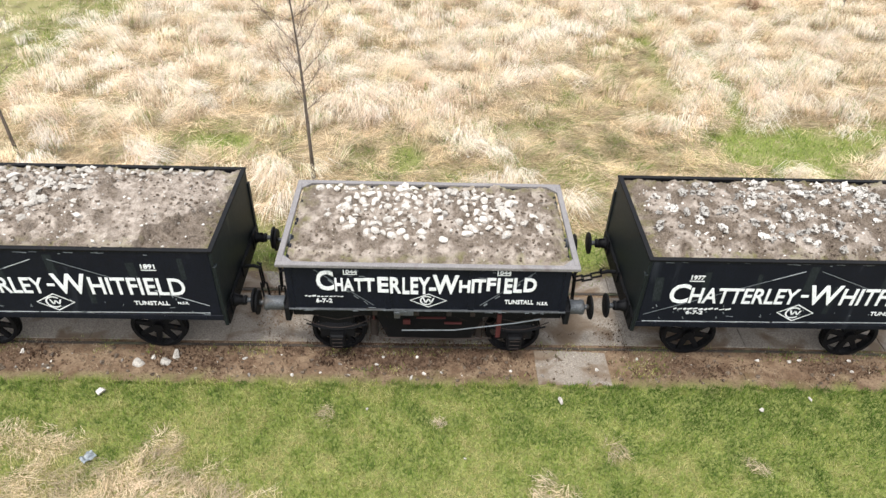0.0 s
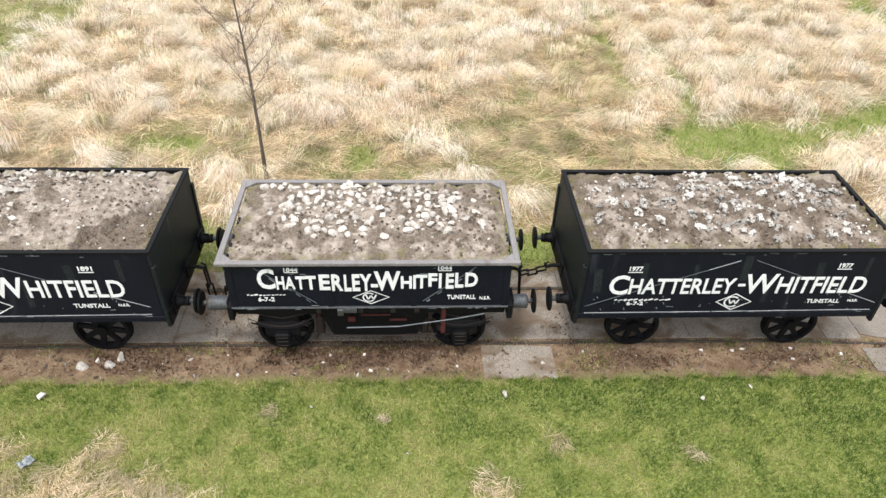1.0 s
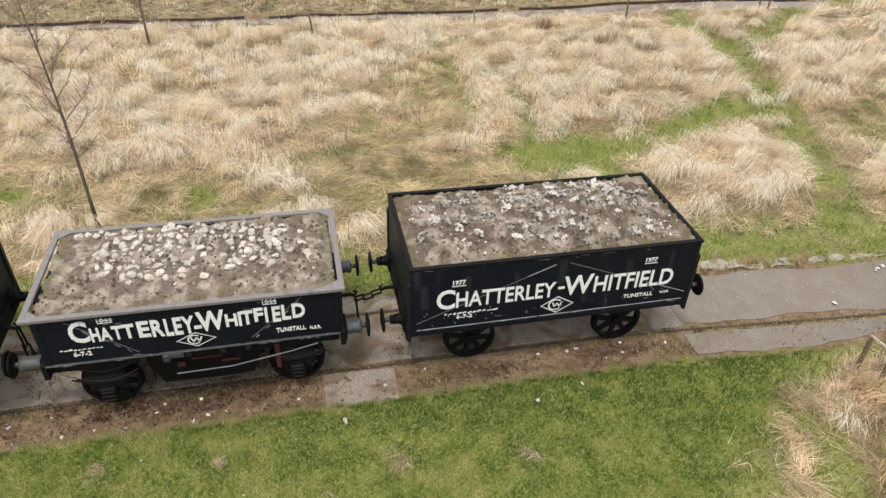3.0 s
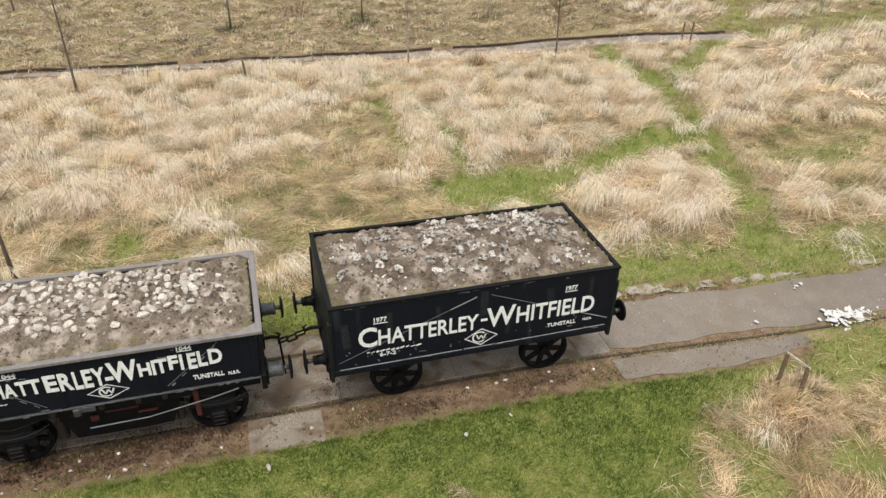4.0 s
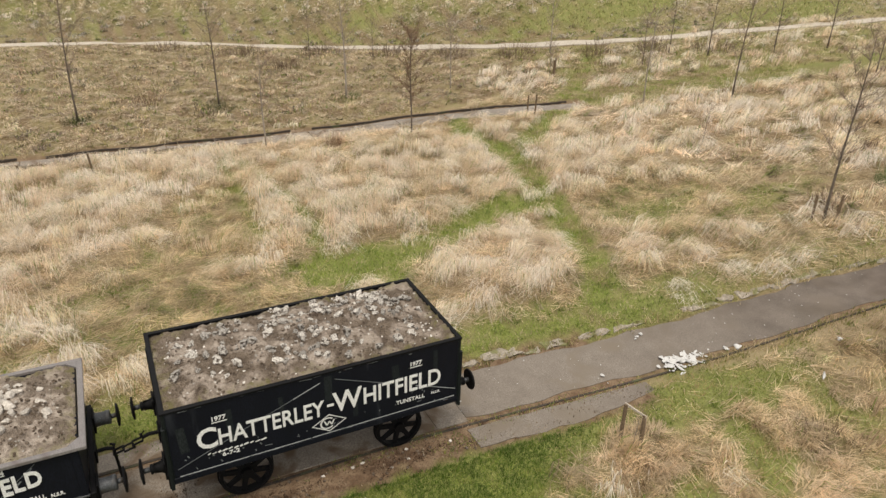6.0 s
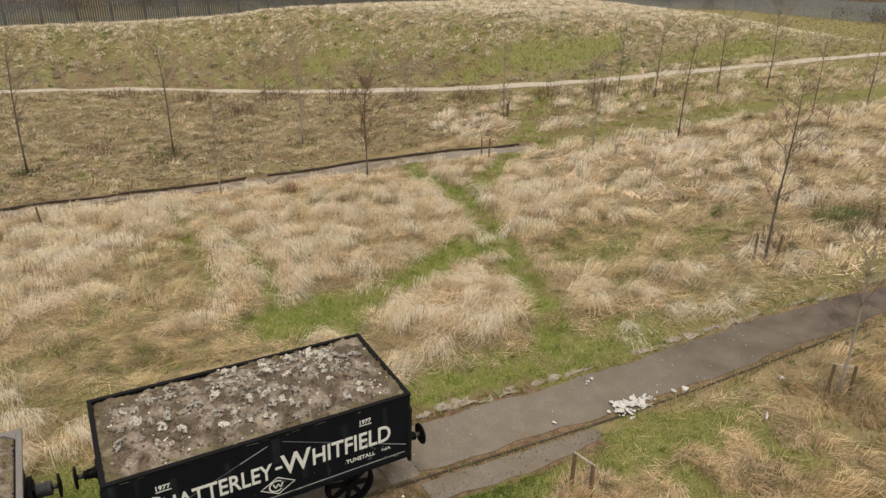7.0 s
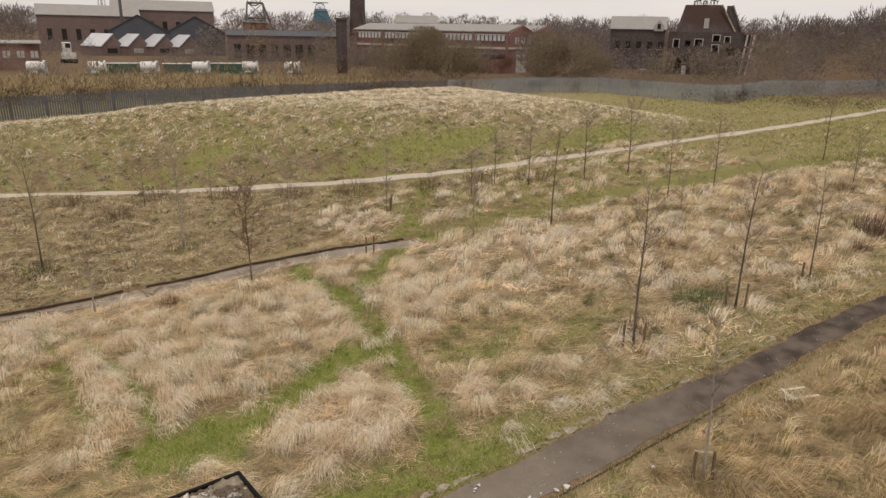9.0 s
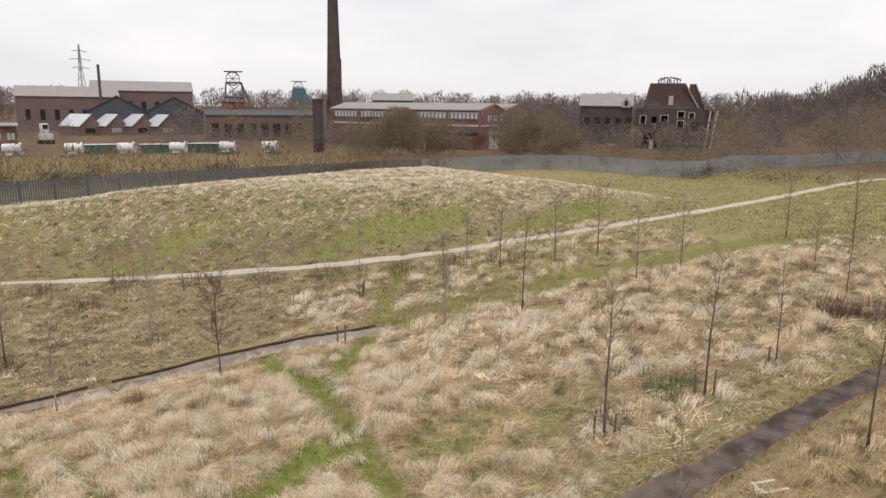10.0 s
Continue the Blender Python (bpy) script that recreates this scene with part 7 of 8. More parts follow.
def headgear(x, y, turn, tall, wide, mat, label):
    """Lattice pithead frame with two winding wheels."""
    h = empty("headgear", label, "headgear", "pithead frames", pose(x, y, 2.8, 0, 0, turn))
    legs = [(-1, -1), (1, -1), (1, 1), (-1, 1)]
    for sx, sy in legs:
        part("leg", tube([(sx * wide / 2, sy * wide / 2, 0), (sx * wide / 3.2, sy * wide / 3.2, tall * 0.8)], 0.42, 4), mat, h)
    for z in (0.3, 0.55, 0.8):
        w = wide / 2 + (wide / 3.2 - wide / 2) * z / 0.8
        c = [(sx * w, sy * w, tall * z) for sx, sy in legs]
        for i in range(4):
            part("beam", tube([c[i], c[(i + 1) % 4]], 0.3, 4), mat, h)
            w2 = wide / 2 + (wide / 3.2 - wide / 2) * (z - 0.25) / 0.8
            low = (legs[(i + 1) % 4][0] * w2, legs[(i + 1) % 4][1] * w2, tall * (z - 0.25))
            part("brace", tube([c[i], low], 0.14, 4), mat, h)
    part("stay", tube([(wide / 3.2, -wide / 3.2, tall * 0.8), (wide * 0.95, -wide * 0.4, 0)], 0.35, 4), mat, h)
    part("stay", tube([(wide / 3.2, wide / 3.2, tall * 0.8), (wide * 0.95, wide * 0.4, 0)], 0.35, 4), mat, h)
    for yy in (-1.2, 1.2):
        ring = [(2.6 * math.cos(a) - 0.3, yy, tall * 0.87 + 2.6 * math.sin(a)) for a in np.linspace(0, math.tau, 21)]
        w = part("winding_wheel", tube(ring, 0.2, 4), mat, h)
        for k in range(4):
            a = k * math.pi / 4
            part("spoke", tube([(-0.3 + 2.6 * math.cos(a), yy, tall * 0.87 + 2.6 * math.sin(a)), (-0.3 - 2.6 * math.cos(a), yy, tall * 0.87 - 2.6 * math.sin(a))], 0.08, 4), mat, w)
    part("canopy", box(-wide / 2.6, wide / 2.6, -2.2, 2.2, tall * 0.985, tall), mat, h)
    return h


headgear(126.7, 262.5, -24, 22.5, 9.5, STEEL, "grey lattice pithead frame with winding wheels")
blue = headgear(207.9, 356, -29, 23.0, 11.0, BLUE, "faded blue clad pithead frame")
part("cladding", box(-3.4, 3.4, -3.4, 3.4, 11.5, 19.5, 0.1), BLUE, blue, "blue sheet cladding")
base = empty("headgear_house", "brick base building of the pithead frame", "building", "colliery buildings", pose(118, 255, 2.8, 0, 0, -24))
part("wall", box(0, 9, 0, 6, 0, 10.5), BRICK, base)
part("roof", box(-0.3, 9.3, -0.3, 6.3, 10.51, 10.9), SLATE, base)

pylon = empty("pylon", "distant lattice electricity pylon", "pylon", "", pose(168.8, 669, 6, 0, 0, 20))
for sx, sy in ((-1, -1), (1, -1), (1, 1), (-1, 1)):
    part("leg", tube([(sx * 4, sy * 4, 0), (sx * 1.0, sy * 1.0, 34), (sx * 0.3, sy * 0.3, 56)], 0.28, 4), PYLON, pylon)
for z, w in ((36, 8), (43, 10), (50, 7)):
    part("arm", tube([(-w, 0, z), (0, 0, z + 1.2), (w, 0, z)], 0.35, 4), PYLON, pylon)
for k in range(7):
    z = 3 + 7 * k
    w0, w1 = 4 - 0.078 * z, 4 - 0.078 * (z + 7)
    for s in (-1, 1):
        part("brace", tube([(-w0, s * w0, z), (w1, s * w1, z + 7)], 0.2, 4), PYLON, pylon)
        part("brace", tube([(w0, s * w0, z), (-w1, s * w1, z + 7)], 0.2, 4), PYLON, pylon)
flue = part("steel_flue", tube([(0, 0, 0), (0, 0, 21.5)], [0.5, 0.42], 12), STEEL)
flue.location = (69, 235, 2.8)
tagged(flue, "thin grey steel flue beside the engine house", "chimney")


# ---- plant standing in the yard ----
def fan_unit():
    """White drum with a ringed mouth on a green skid."""
    f = empty("ventilation_fan", "white drum fan with a ringed mouth on a green skid", "machine", "machines in the yard")
    part("skid", box(-2.0, 2.0, -1.0, 1.0, 0.1, 0.5, 0.05), GREENPAINT, f, "dark green skid")
    drum = lathe([(-1.4, 0.5), (-1.35, 0.85), (0.5, 0.9), (0.55, 0.7)], 20)
    drum.transform(Matrix.Translation((0, 0, 1.5)))
    part("drum", drum, WHITEPAINT, f, smooth=False)
    ring = tube([(1.2 + 0.0 * a, 0.85 * math.cos(a), 1.5 + 0.85 * math.sin(a)) for a in np.linspace(0, math.tau, 21)], 0.2, 6)
    part("mouth_ring", ring, WHITEPAINT, f)
    part("neck", tube([(0.5, 0, 1.5), (1.2, 0, 1.5)], [0.7, 0.78], 16), WHITEPAINT, f)
    part("support", box(-0.9, 0.3, -0.7, 0.7, 0.51, 0.9), WHITEPAINT, f)
    return f


yard = fan_unit()
for k, (b, d) in enumerate(((8.9, 134), (12.7, 134), (16.2, 133), (19.8, 133), (23.4, 135), (26.6, 134))):
    x, y = 4.24 + d * math.sin(radians(b)), -11.3 + d * math.cos(radians(b))
    m = pose(x, y, float(height(x, y)), 0, 0, -b - 15 + 9 * math.sin(k * 2))
    if k == 0:
        yard.matrix_basis = m
    else:
        copy_thing(yard, m)
for b, d, w in ((14.3, 139, 7.0), (18.2, 138, 4.5), (21.6, 139, 6.0)):
    x, y = 4.24 + d * math.sin(radians(b)), -11.3 + d * math.cos(radians(b))
    sk = empty("skip", "dark green steel skip in the yard", "container", "skips in the yard", pose(x, y, float(height(x, y)), 0, 0, -b))
    part("tub", prism([(-w / 2, 0), (w / 2, 0), (w / 2 + 0.4, 1.7), (-w / 2 - 0.4, 1.7)], 2.2), GREENPAINT, sk)
    part("rim", box(-w / 2 - 0.45, w / 2 + 0.45, -0.06, 2.26, 1.71, 1.82), WHITEPAINT, sk)
x, y = 38.5, 165.0
dig = empty("excavator", "small white excavator parked in the yard", "machine", "", pose(x, y, float(height(x, y)), 0, 0, 10) @ Matrix.Diagonal((0.75, 0.75, 0.75, 1)))
part("cab", box(-1.2, 0.8, -0.9, 0.9, 3.0, 6.0, 0.15), WHITEPAINT, dig)
part("cab_window", box(-0.9, 0.5, -0.94, -0.905, 4.4, 5.7), HOLE, dig)
part("body", box(-1.6, 1.8, -1.2, 1.2, 1.2, 2.99, 0.1), WHITEPAINT, dig)
part("track", box(-2.0, 2.0, -1.4, 1.4, 0, 1.19, 0.2), IRON, dig)


# ---- scrub and woods ----
def crowns(name, label, spots, tones, seed, sliver=0.5, per=130, category="trees", trunk_show=True, upright=0.6):
    """Bare winter crowns: many thin slivers fanning up inside uneven ovals, with trunks."""
    rng3 = np.random.RandomState(seed)
    co, tint = [], []
    for x, y, r, tall in spots:
        z = float(height(x, y))
        n = int(per * rng3.uniform(0.7, 1.3))
        tone = np.array(tones[rng3.randint(len(tones))]) * rng3.uniform(0.85, 1.15)
        lump = rng3.normal(0, 0.45, (5, 3))
        c = lump[rng3.randint(0, 5, n)] + rng3.normal(0, 0.42, (n, 3))
        rad = np.linalg.norm(c, axis=1, keepdims=True)
        c = c / np.maximum(1, rad)
        low = 0.1 if not trunk_show else 0.34
        p = np.stack([x + c[:, 0] * r, y + c[:, 1] * r, z + tall * (low + (1 - low) * (0.5 + 0.5 * c[:, 2]))], -1)
        d = np.stack([c[:, 0] * 0.8, c[:, 1] * 0.8, np.full(n, upright)], -1) + rng3.normal(0, 0.45, (n, 3))
        d /= np.linalg.norm(d, axis=1, keepdims=True)
        s = np.cross(d, rng3.normal(0, 1, (n, 3)))
        s /= np.linalg.norm(s, axis=1, keepdims=True)
        ln = sliver * tall * rng3.uniform(0.12, 0.34, (n, 1))
        w = ln * rng3.uniform(0.05, 0.12, (n, 1))
        tri = np.stack([p - s * w, p + s * w, p + d * ln], 1)
        co.append(tri.reshape(-1, 3))
        tint.append(np.repeat(tone[None] * rng3.uniform(0.8, 1.2, (n, 1)), 3, axis=0))
        if trunk_show:
            w = 0.012 * tall
            t = np.array([[x - w, y, z], [x + w, y, z], [x, y, z + 0.8 * tall], [x, y - w, z], [x, y + w, z], [x, y, z + 0.8 * tall]])
            co.append(t)
            tint.append(np.repeat(tone[None] * 0.8, 6, axis=0))
    me = bpy.data.meshes.new(name)
    allco = np.concatenate(co)
    fill(me, allco, np.arange(len(allco)).reshape(-1, 3))
    colour_points(me, "tint", np.concatenate(tint))
    me.materials.append(TWIG)
    return tagged(new(name, me), label, category, kind="stuff")


def polar(b, d):
    return 4.24 + d * math.sin(radians(b)), -11.3 + d * math.cos(radians(b))


# brown twig tones made paler and purplish grey to hold distance haze
HAZED_BROWN = [(0.185, 0.148, 0.142), (0.205, 0.168, 0.158), (0.165, 0.135, 0.132), (0.195, 0.165, 0.145)]
OLIVE = [(0.21, 0.17, 0.115), (0.19, 0.155, 0.108), (0.235, 0.19, 0.13)]
rnd = random.Random(91)
far = []
for k in range(1050):
    b, d = rnd.uniform(-40, 84), rnd.uniform(330, 560)
    far.append((*polar(b, d), rnd.uniform(3, 6), rnd.uniform(7, 14)))
for k in range(430):
    b, d = rnd.uniform(65, 88), rnd.uniform(255, 400)
    far.append((*polar(b, d), rnd.uniform(3, 6), rnd.uniform(8, 13)))
for k in range(150):
    b, d = rnd.uniform(46, 66), rnd.uniform(200, 330)
    far.append((*polar(b, d), rnd.uniform(3, 5), rnd.uniform(8, 13)))
under = [(x, y, 1.5 * r, 0.55 * t) for x, y, r, t in far]
crowns("distant_wood", "dark undergrowth of the distant woodland", under, HAZED_BROWN, 8, 1.6, 36, "trees", False, 0.4)
crowns("distant_wood", "bare brown winter woodland behind the colliery", far, HAZED_BROWN, 1, 0.5, 150, upright=1.6)
mid = []
for b0, b1, d0, d1, n, r, t in ((33, 42, 122, 140, 26, 3.4, 7.0), (44.5, 51, 128, 150, 20, 3.6, 8.0), (50, 66, 112, 150, 60, 3.0, 5.5), (63, 82, 130, 230, 120, 4.0, 7.5), (64, 82, 225, 330, 130, 4.5, 8.0), (20, 31, 175, 230, 40, 3.5, 7.0), (5, 12, 160, 230, 36, 3.0, 5.0), (24, 34, 190, 230, 22, 4, 8.5), (16, 36, 128, 168, 90, 3.2, 4.2), (-6, 18, 122, 140, 50, 2.6, 2.6), (28, 38, 150, 200, 34, 3.4, 6.0), (-25, 6, 120, 230, 80, 4, 7), (43, 82, 94, 118, 130, 2.0, 2.3), (30, 43, 98, 116, 40, 2.0, 2.0), (6, 34, 150, 200, 70, 3.0, 3.4)):
    for k in range(n):
        mid.append((*polar(rnd.uniform(b0, b1), rnd.uniform(d0, d1)), r * rnd.uniform(0.6, 1.3), t * rnd.uniform(0.6, 1.25)))
crowns("scrub", "brown and olive willow scrub round the buildings", mid, HAZED_BROWN + OLIVE, 2, 0.4, 270, "bushes", False)
willow = [(*polar(b, d), r, t) for b, d, r, t in ((34.6, 116, 4.0, 8.0), (36.8, 114, 4.4, 8.6), (39.2, 118, 4.2, 7.2), (41.0, 120, 3.6, 6.5), (46.5, 122, 4.0, 8.4), (48.6, 124, 4.4, 8.2), (50.2, 126, 3.4, 6.0))]
crowns("willow", "large olive-brown bare willow bushes before the hall", willow, OLIVE, 3, 0.26, 4200, "bushes", False, 0.9)
row = [(*polar(b, 88 + 3 * math.sin(b)), 1.2, rnd.uniform(2.0, 4.0)) for b in np.arange(-4, 42, 0.55)]
crowns("hedge_scrub", "thin brown saplings growing behind the fence", row, [(0.2, 0.14, 0.09), (0.24, 0.18, 0.11)], 4, 0.8, 60, "bushes", False, 1.4)
reed = [(*polar(rnd.uniform(-6, 33), rnd.uniform(84, 118)), 2.4, rnd.uniform(0.8, 1.5)) for k in range(420)]
crowns("rank_grass", "golden rank grass behind the fence", reed, [(0.4, 0.31, 0.19), (0.34, 0.265, 0.165), (0.46, 0.37, 0.24)], 5, 1.5, 130, "grass", False, 2.4)
bram = [(*polar(rnd.uniform(57.5, 70), rnd.uniform(88, 96)), 1.6, rnd.uniform(0.9, 1.6)) for k in range(34)] + [(*polar(rnd.uniform(-6, 36), rnd.uniform(79, 84)), 1.6, rnd.uniform(1.2, 2.1)) for k in range(110)]
crowns("bramble", "dark bramble along the foot of the fence", bram, [(0.12, 0.085, 0.06), (0.09, 0.07, 0.05)], 6, 0.8, 120, "bushes", False)
# tone_by of the first two stands paints highlights onto the tuft tops
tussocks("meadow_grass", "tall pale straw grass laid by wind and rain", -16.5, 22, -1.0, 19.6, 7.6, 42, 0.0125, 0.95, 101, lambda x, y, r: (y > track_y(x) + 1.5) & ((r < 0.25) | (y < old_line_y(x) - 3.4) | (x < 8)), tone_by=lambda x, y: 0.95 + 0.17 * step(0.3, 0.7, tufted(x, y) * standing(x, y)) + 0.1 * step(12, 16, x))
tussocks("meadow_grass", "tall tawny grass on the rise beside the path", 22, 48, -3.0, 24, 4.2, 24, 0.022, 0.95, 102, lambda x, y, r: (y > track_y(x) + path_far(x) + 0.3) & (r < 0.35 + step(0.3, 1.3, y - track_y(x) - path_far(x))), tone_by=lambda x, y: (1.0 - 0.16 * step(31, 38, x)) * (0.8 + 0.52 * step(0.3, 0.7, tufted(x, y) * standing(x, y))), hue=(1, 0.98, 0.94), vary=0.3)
tussocks("meadow_grass", "straw tufts on the far rise", 48, 100, -12, 16, 2.3, 11, 0.065, 0.6, 107, lambda x, y, r: (np.abs(y - track_y(x)) > 1.8) & (r < 1.05 - 0.9 * step(-1, 1, y - 9.5 + 0.16 * (x - 48))), tone_by=0.85, greenish=0.15)
tussocks("meadow_grass", "thin straw grass behind the disused siding", -18, 30, 20.4, 46, 4.0, 14, 0.035, 0.45, 103, lambda x, y, r: (beyond_path(x, y) < -0.5) & (r < 0.85), tone_by=lambda x, y: 0.58 + 0.3 * waves(x, y, 3.0, 15), greenish=0.2, hue=(1, 0.97, 0.88), plume=0.35)
tussocks("bank_grass", "coarse pale grass covering the long bank", -14, 62, 19, 60, 2.9, 12, 0.055, 0.5, 104, lambda x, y, r: (beyond_path(x, y) > 0.6) & (r < 0.92 - 0.5 * step(48, 60, x) - 0.2 * (1 - step(3, 9, beyond_path(x, y)))), tone_by=lambda x, y: 0.58 + 0.62 * step(3, 9, beyond_path(x, y)) + 0.25 * (waves(x, y, 2.5, 16) - 0.5), greenish=0.28, hue=(0.92, 0.98, 1.06), vary=0.3, plume=0.4)
tussocks("bank_grass", "dark brown dead tufts low on the bank", -14, 62, 19, 60, 1.0, 12, 0.05, 0.42, 108, lambda x, y, r: (((beyond_path(x, y) > 1) & (r < 0.95)) | ((beyond_path(x, y) < -0.5) & (y > old_line_y(x) + 0.5) & (r < 0.7) & (x < 34))), tone_by=0.3, greenish=0.3, plume=0.3)
tussocks("rough_grass", "tawny tussocks round the tree stakes beside the lawn", 8, 34, -9.5, -1.0, 8.0, 34, 0.017, 0.75, 105, lambda x, y, r: (y < track_y(x) - 1.5) & (r > near_lawn(x, y)) & (r < np.maximum((0.62 + 0.33 * step(15, 19, x)) * (1 - rough_green(x, y)), 1 - step(0.6, 1.1, np.hypot((x - 11.7) / 1.1, (y + 3.15) / 0.8)))), tone_by=lambda x, y: 0.5 + 0.6 * waves(x, y, 1.2, 17), greenish=0.1, hue=(1, 0.925, 0.81), vary=0.38, plume=0.6)
tussocks("rough_grass", "straw tufts at the edge of the lawn", -10, -2.5, -6.5, -2.8, 11.0, 40, 0.008, 0.36, 106, lambda x, y, r: (r < straw_near(x, y)) & (x < -3.6) & (y < -3.3), plume=0.5, tone_by=0.9, hue=(1, 0.97, 0.92))
matted("lodged_straw", "straw matted on the edge of the lawn", -11, 6, -6.5, -2.2, 1100, 0.007, 0.22, 309, lambda x, y, r: r < straw_near(x, y), 0.82, (1, 0.97, 0.9))
sward("lawn_grass", "short mown green grass in front of the wagons", -11, 14.5, -7.0, -1.3, 2000, 0.012, 0.1, 201, lambda x, y, r: (r < near_lawn(x, y)) & (np.abs(y - track_y(x) + 0.1) > 1.42 + 0.35 * waves(x, y, 0.5, 71)), LAWN_TONES, dry=lambda x, y: 0.04 - 0.42 * step(-2, 6, x) + 0.3 * step(0.62, 0.8, waves(x, y, 1.3, 73)) + 0.34 * step(-2.1, -3.6, y) - 0.16)
sward("green_grass", "short bright green grass on the trodden trail", -14, 36, -3, 20, 520, 0.018, 0.11, 202, lambda x, y, r: (y > track_y(x) + np.where(x < 13, 1.4, path_far(x) + 0.14)) & (r < green_cover(x, y) * 1.4 + 0.5 * (x > 20) * (y < track_y(x) + path_far(x) + 1.0)) & ~blocked(x, y), PATCH_TONES * np.array([[0.86, 0.84, 0.85]]), dry=lambda x, y: 0.32 * step(21, 26, x))
sward("far_green_grass", "short green and straw grass near the gravel path", -12, 110, 4, 58, 44, 0.065, 0.2, 203, lambda x, y, r: (r < np.where(beyond_path(x, y) > 0.5, 0.1, 0.25) + green_cover(x, y)) & ~blocked(x, y) & ((y > 20) | ((x > 34) & (y > 14)) | (x > 50)), np.array([[0.15, 0.155, 0.05], [0.25, 0.24, 0.085], [0.4, 0.35, 0.16], [0.53, 0.46, 0.27]]))
sward("track_weeds", "moss and weeds growing along the sunken rails", -9, 26, -4, 2.5, 620, 0.014, 0.07, 204, lambda x, y, r: (np.minimum(np.abs(y - track_y(x) + 0.8), np.abs(y - track_y(x) - 1.42)) < 0.2) & (r < 2.2 * step(0.45, 0.7, waves(x, y, 1.0, 81))), LAWN_TONES)
sward("leaf_litter", "dead brown leaves and dirt along the rail", -10, 13, -1.75, -0.7, 420, 0.03, 0.06, 205, lambda x, y, r: (np.abs(y - track_y(x) + 1.12) < 0.42) & (r < 1.5 * step(0.3, 0.65, waves(x, y, 0.9, 82))), np.array([[0.08, 0.05, 0.035], [0.14, 0.085, 0.055], [0.24, 0.165, 0.11], [0.42, 0.34, 0.24]]))
sward("track_weeds", "green weeds between the wagons and along the slab edge", -4, 16, -2.2, 1.6, 500, 0.016, 0.09, 206, lambda x, y, r: r < 1.2 * np.maximum.reduce([1 - step(0.5, 1.1, np.hypot((x - cx) / rx, (y - track_y(x) - cy) / ry) + 0.7 * (waves(x, y, 0.4, 83) - 0.5)) for cx, cy, rx, ry in ((3.7, -1.25, 0.55, 0.3), (8.6, -1.25, 0.6, 0.28), (11.3, -0.85, 1.3, 0.14), (14.2, -0.8, 0.8, 0.12), (-1.0, -1.35, 0.5, 0.15), (-3.2, -0.95, 0.25, 0.1), (1.2, -1.5, 0.5, 0.12), (9.8, 1.05, 0.8, 0.1), (13.0, 1.15, 1.2, 0.12), (-3.0, 1.2, 0.6, 0.25), (2.8, 1.2, 0.5, 0.25))]), LAWN_TONES)
sward("coal_dirt", "dark brown dirt and dead leaves under the wagons", -9, 9, -1.5, 1.3, 1000, 0.035, 0.06, 207, lambda x, y, r: r < 1.5 * dark_ground(x, y), np.array([[0.045, 0.027, 0.018], [0.085, 0.05, 0.033], [0.14, 0.087, 0.056], [0.24, 0.165, 0.115]]))
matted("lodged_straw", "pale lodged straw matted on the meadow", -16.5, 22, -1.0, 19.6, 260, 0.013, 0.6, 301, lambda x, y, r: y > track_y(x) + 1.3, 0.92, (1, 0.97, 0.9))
# tone_by paints the same tuft highlight into this lodged straw
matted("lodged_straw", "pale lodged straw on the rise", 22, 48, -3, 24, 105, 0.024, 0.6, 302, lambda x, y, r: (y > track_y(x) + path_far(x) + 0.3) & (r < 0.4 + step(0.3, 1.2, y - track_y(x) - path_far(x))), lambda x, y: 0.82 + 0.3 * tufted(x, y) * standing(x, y))
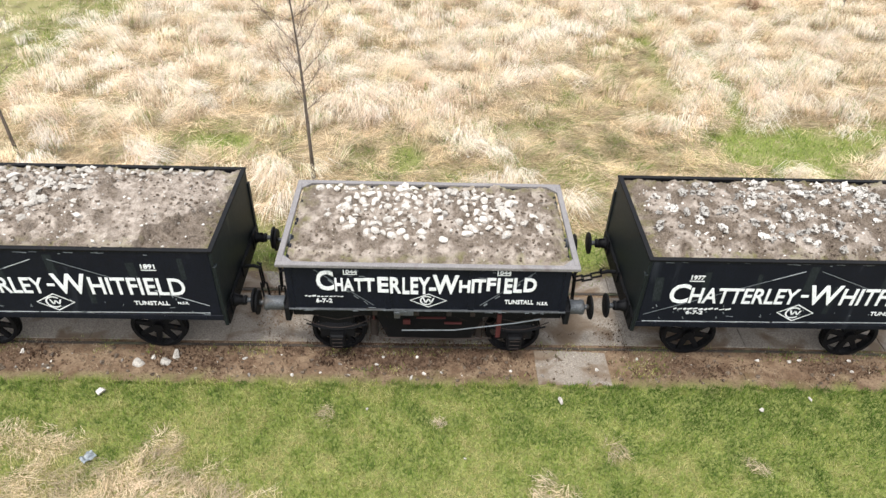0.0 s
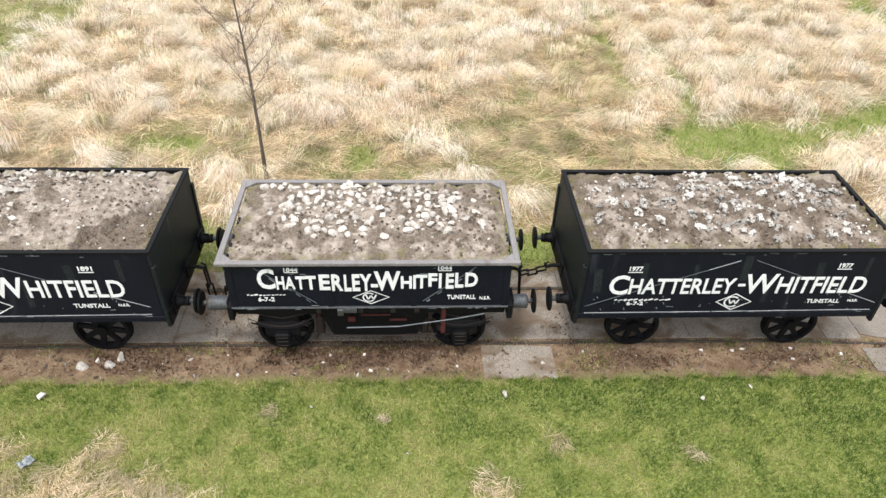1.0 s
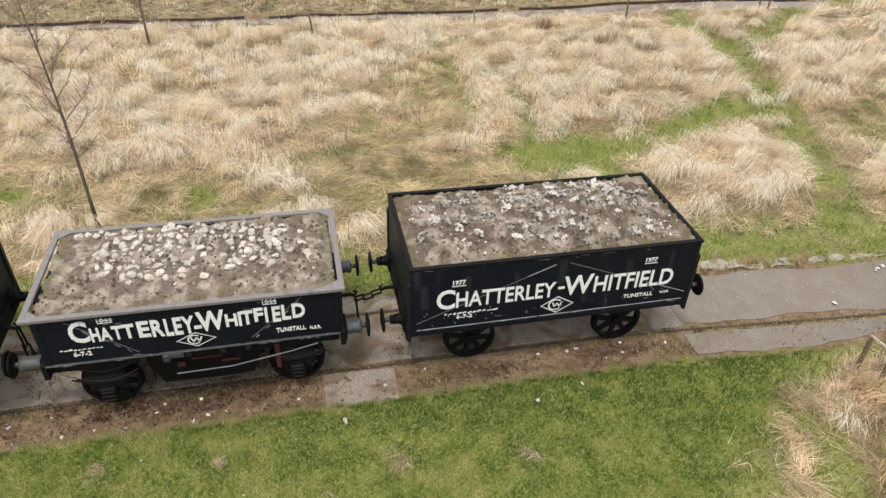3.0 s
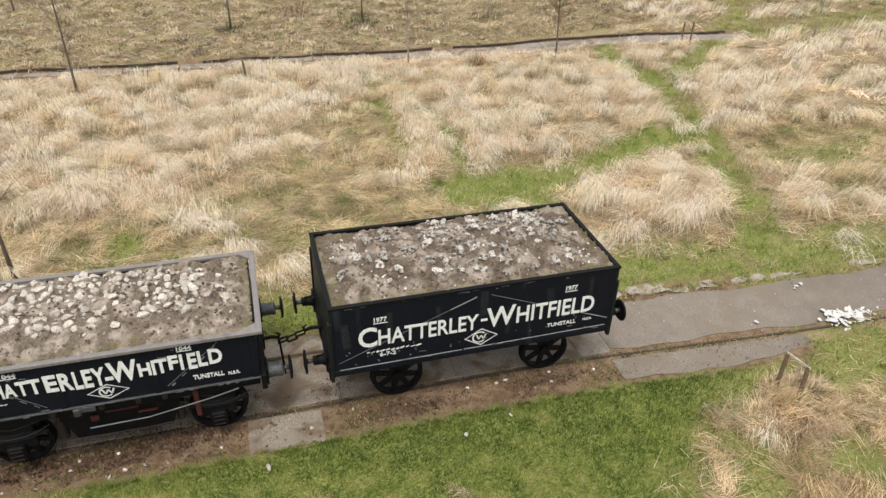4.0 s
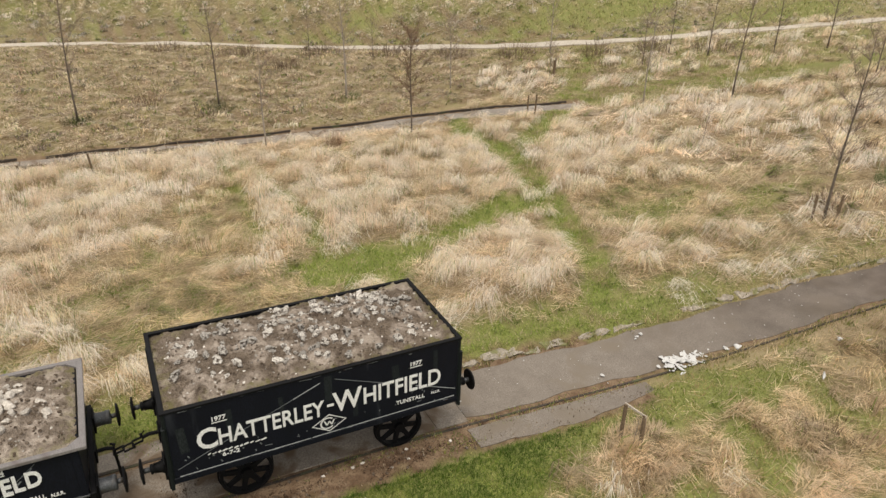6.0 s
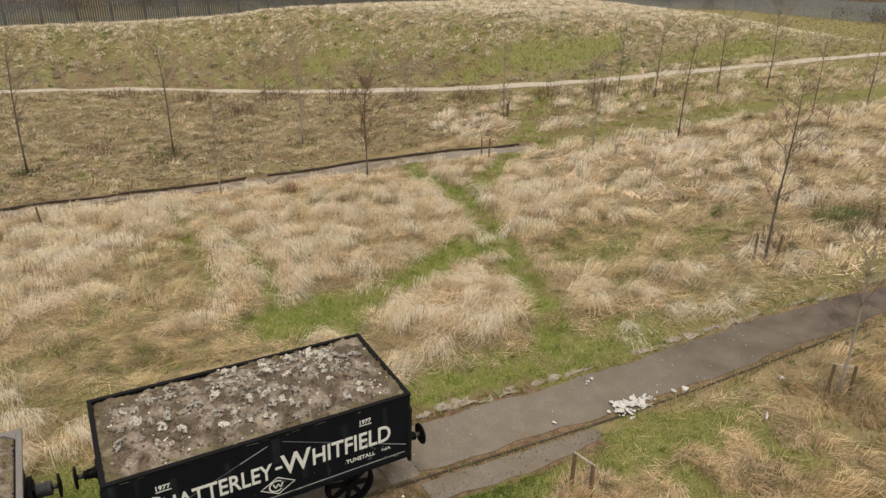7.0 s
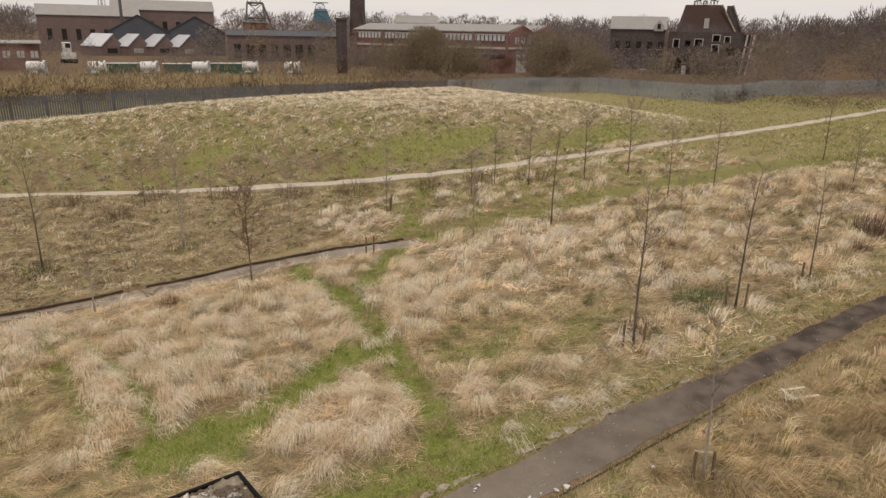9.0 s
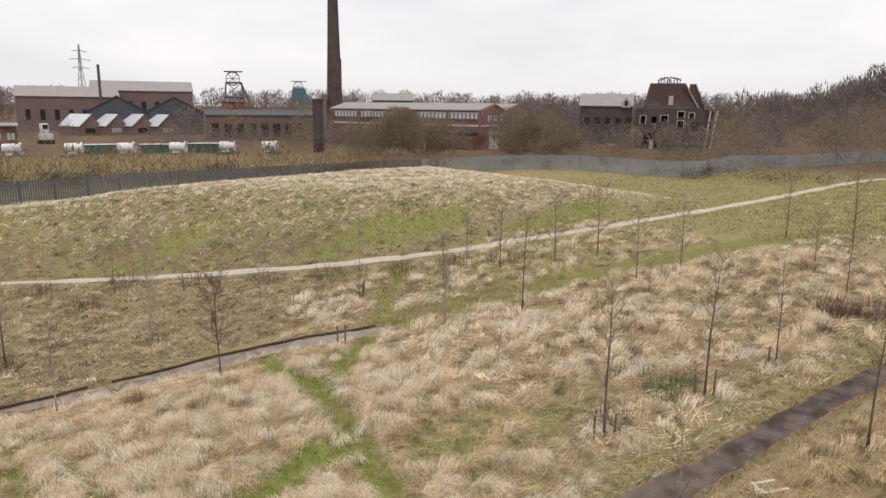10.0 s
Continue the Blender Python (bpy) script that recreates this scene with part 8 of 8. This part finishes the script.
matted("lodged_straw", "lodged straw between the tree stakes", 8, 17, -8, -1.0, 620, 0.0105, 0.42, 310, lambda x, y, r: (y < track_y(x) - 1.3) & (r > near_lawn(x, y)) & (r < 1.05 - rough_green(x, y)), 0.84, (1, 0.945, 0.85))
matted("lodged_straw", "lodged straw along the path", 17, 34, -9.5, -1.0, 80, 0.018, 0.36, 303, lambda x, y, r: (y < track_y(x) - 1.2) & (r > near_lawn(x, y)) & (r < 1.15 - rough_green(x, y)), lambda x, y: 0.34 + 0.5 * waves(x, y, 1.2, 17), (1, 0.89, 0.74))
sward("rough_turf", "short rough turf of green and straw beside the path", 7, 36, -10, -0.8, 520, 0.017, 0.1, 306, lambda x, y, r: (y < track_y(x) - np.where(x < 13, 1.5, 0.85)) & (r > near_lawn(x, y)) & (r < 0.25 - 0.15 * step(15, 19, x) + 1.2 * rough_green(x, y)), np.array([[0.1, 0.15, 0.025], [0.165, 0.21, 0.042], [0.255, 0.27, 0.075], [0.38, 0.31, 0.14], [0.44, 0.33, 0.18]]))
sward("path_edge_grass", "straw and moss overhanging the edges of the path", 9, 60, -9, 2, 420, 0.02, 0.16, 308, lambda x, y, r: (np.minimum(np.abs(y - track_y(x) + 0.84) + 0.3 * (x < 14.5), np.abs(y - track_y(x) - path_far(x) - 0.16) + 0.05 * (x < 14)) < 0.26 * (0.2 + waves(x, y, 0.7, 85))) & (r < 0.9), np.array([[0.1, 0.11, 0.03], [0.2, 0.2, 0.06], [0.32, 0.26, 0.13], [0.46, 0.36, 0.21], [0.56, 0.45, 0.29]]))
sward("rough_turf", "short rough turf on the near side of the lawn", -20, 26, -20, -7, 60, 0.04, 0.12, 307, lambda x, y, r: (y < -7) | (x < -11), LAWN_TONES)
matted("lodged_straw", "thin lodged straw behind the siding", -18, 30, 20.4, 46, 80, 0.03, 0.45, 304, lambda x, y, r: beyond_path(x, y) < -0.5, 0.72)
matted("lodged_straw", "lodged straw over the top of the bank", -14, 64, 22, 60, 110, 0.034, 0.5, 305, lambda x, y, r: (beyond_path(x, y) > 1.5) & (r < 0.2 + step(2.0, 6.5, beyond_path(x, y))), lambda x, y: 0.8 + 0.35 * step(4, 9, beyond_path(x, y)), (0.93, 0.98, 1.05))
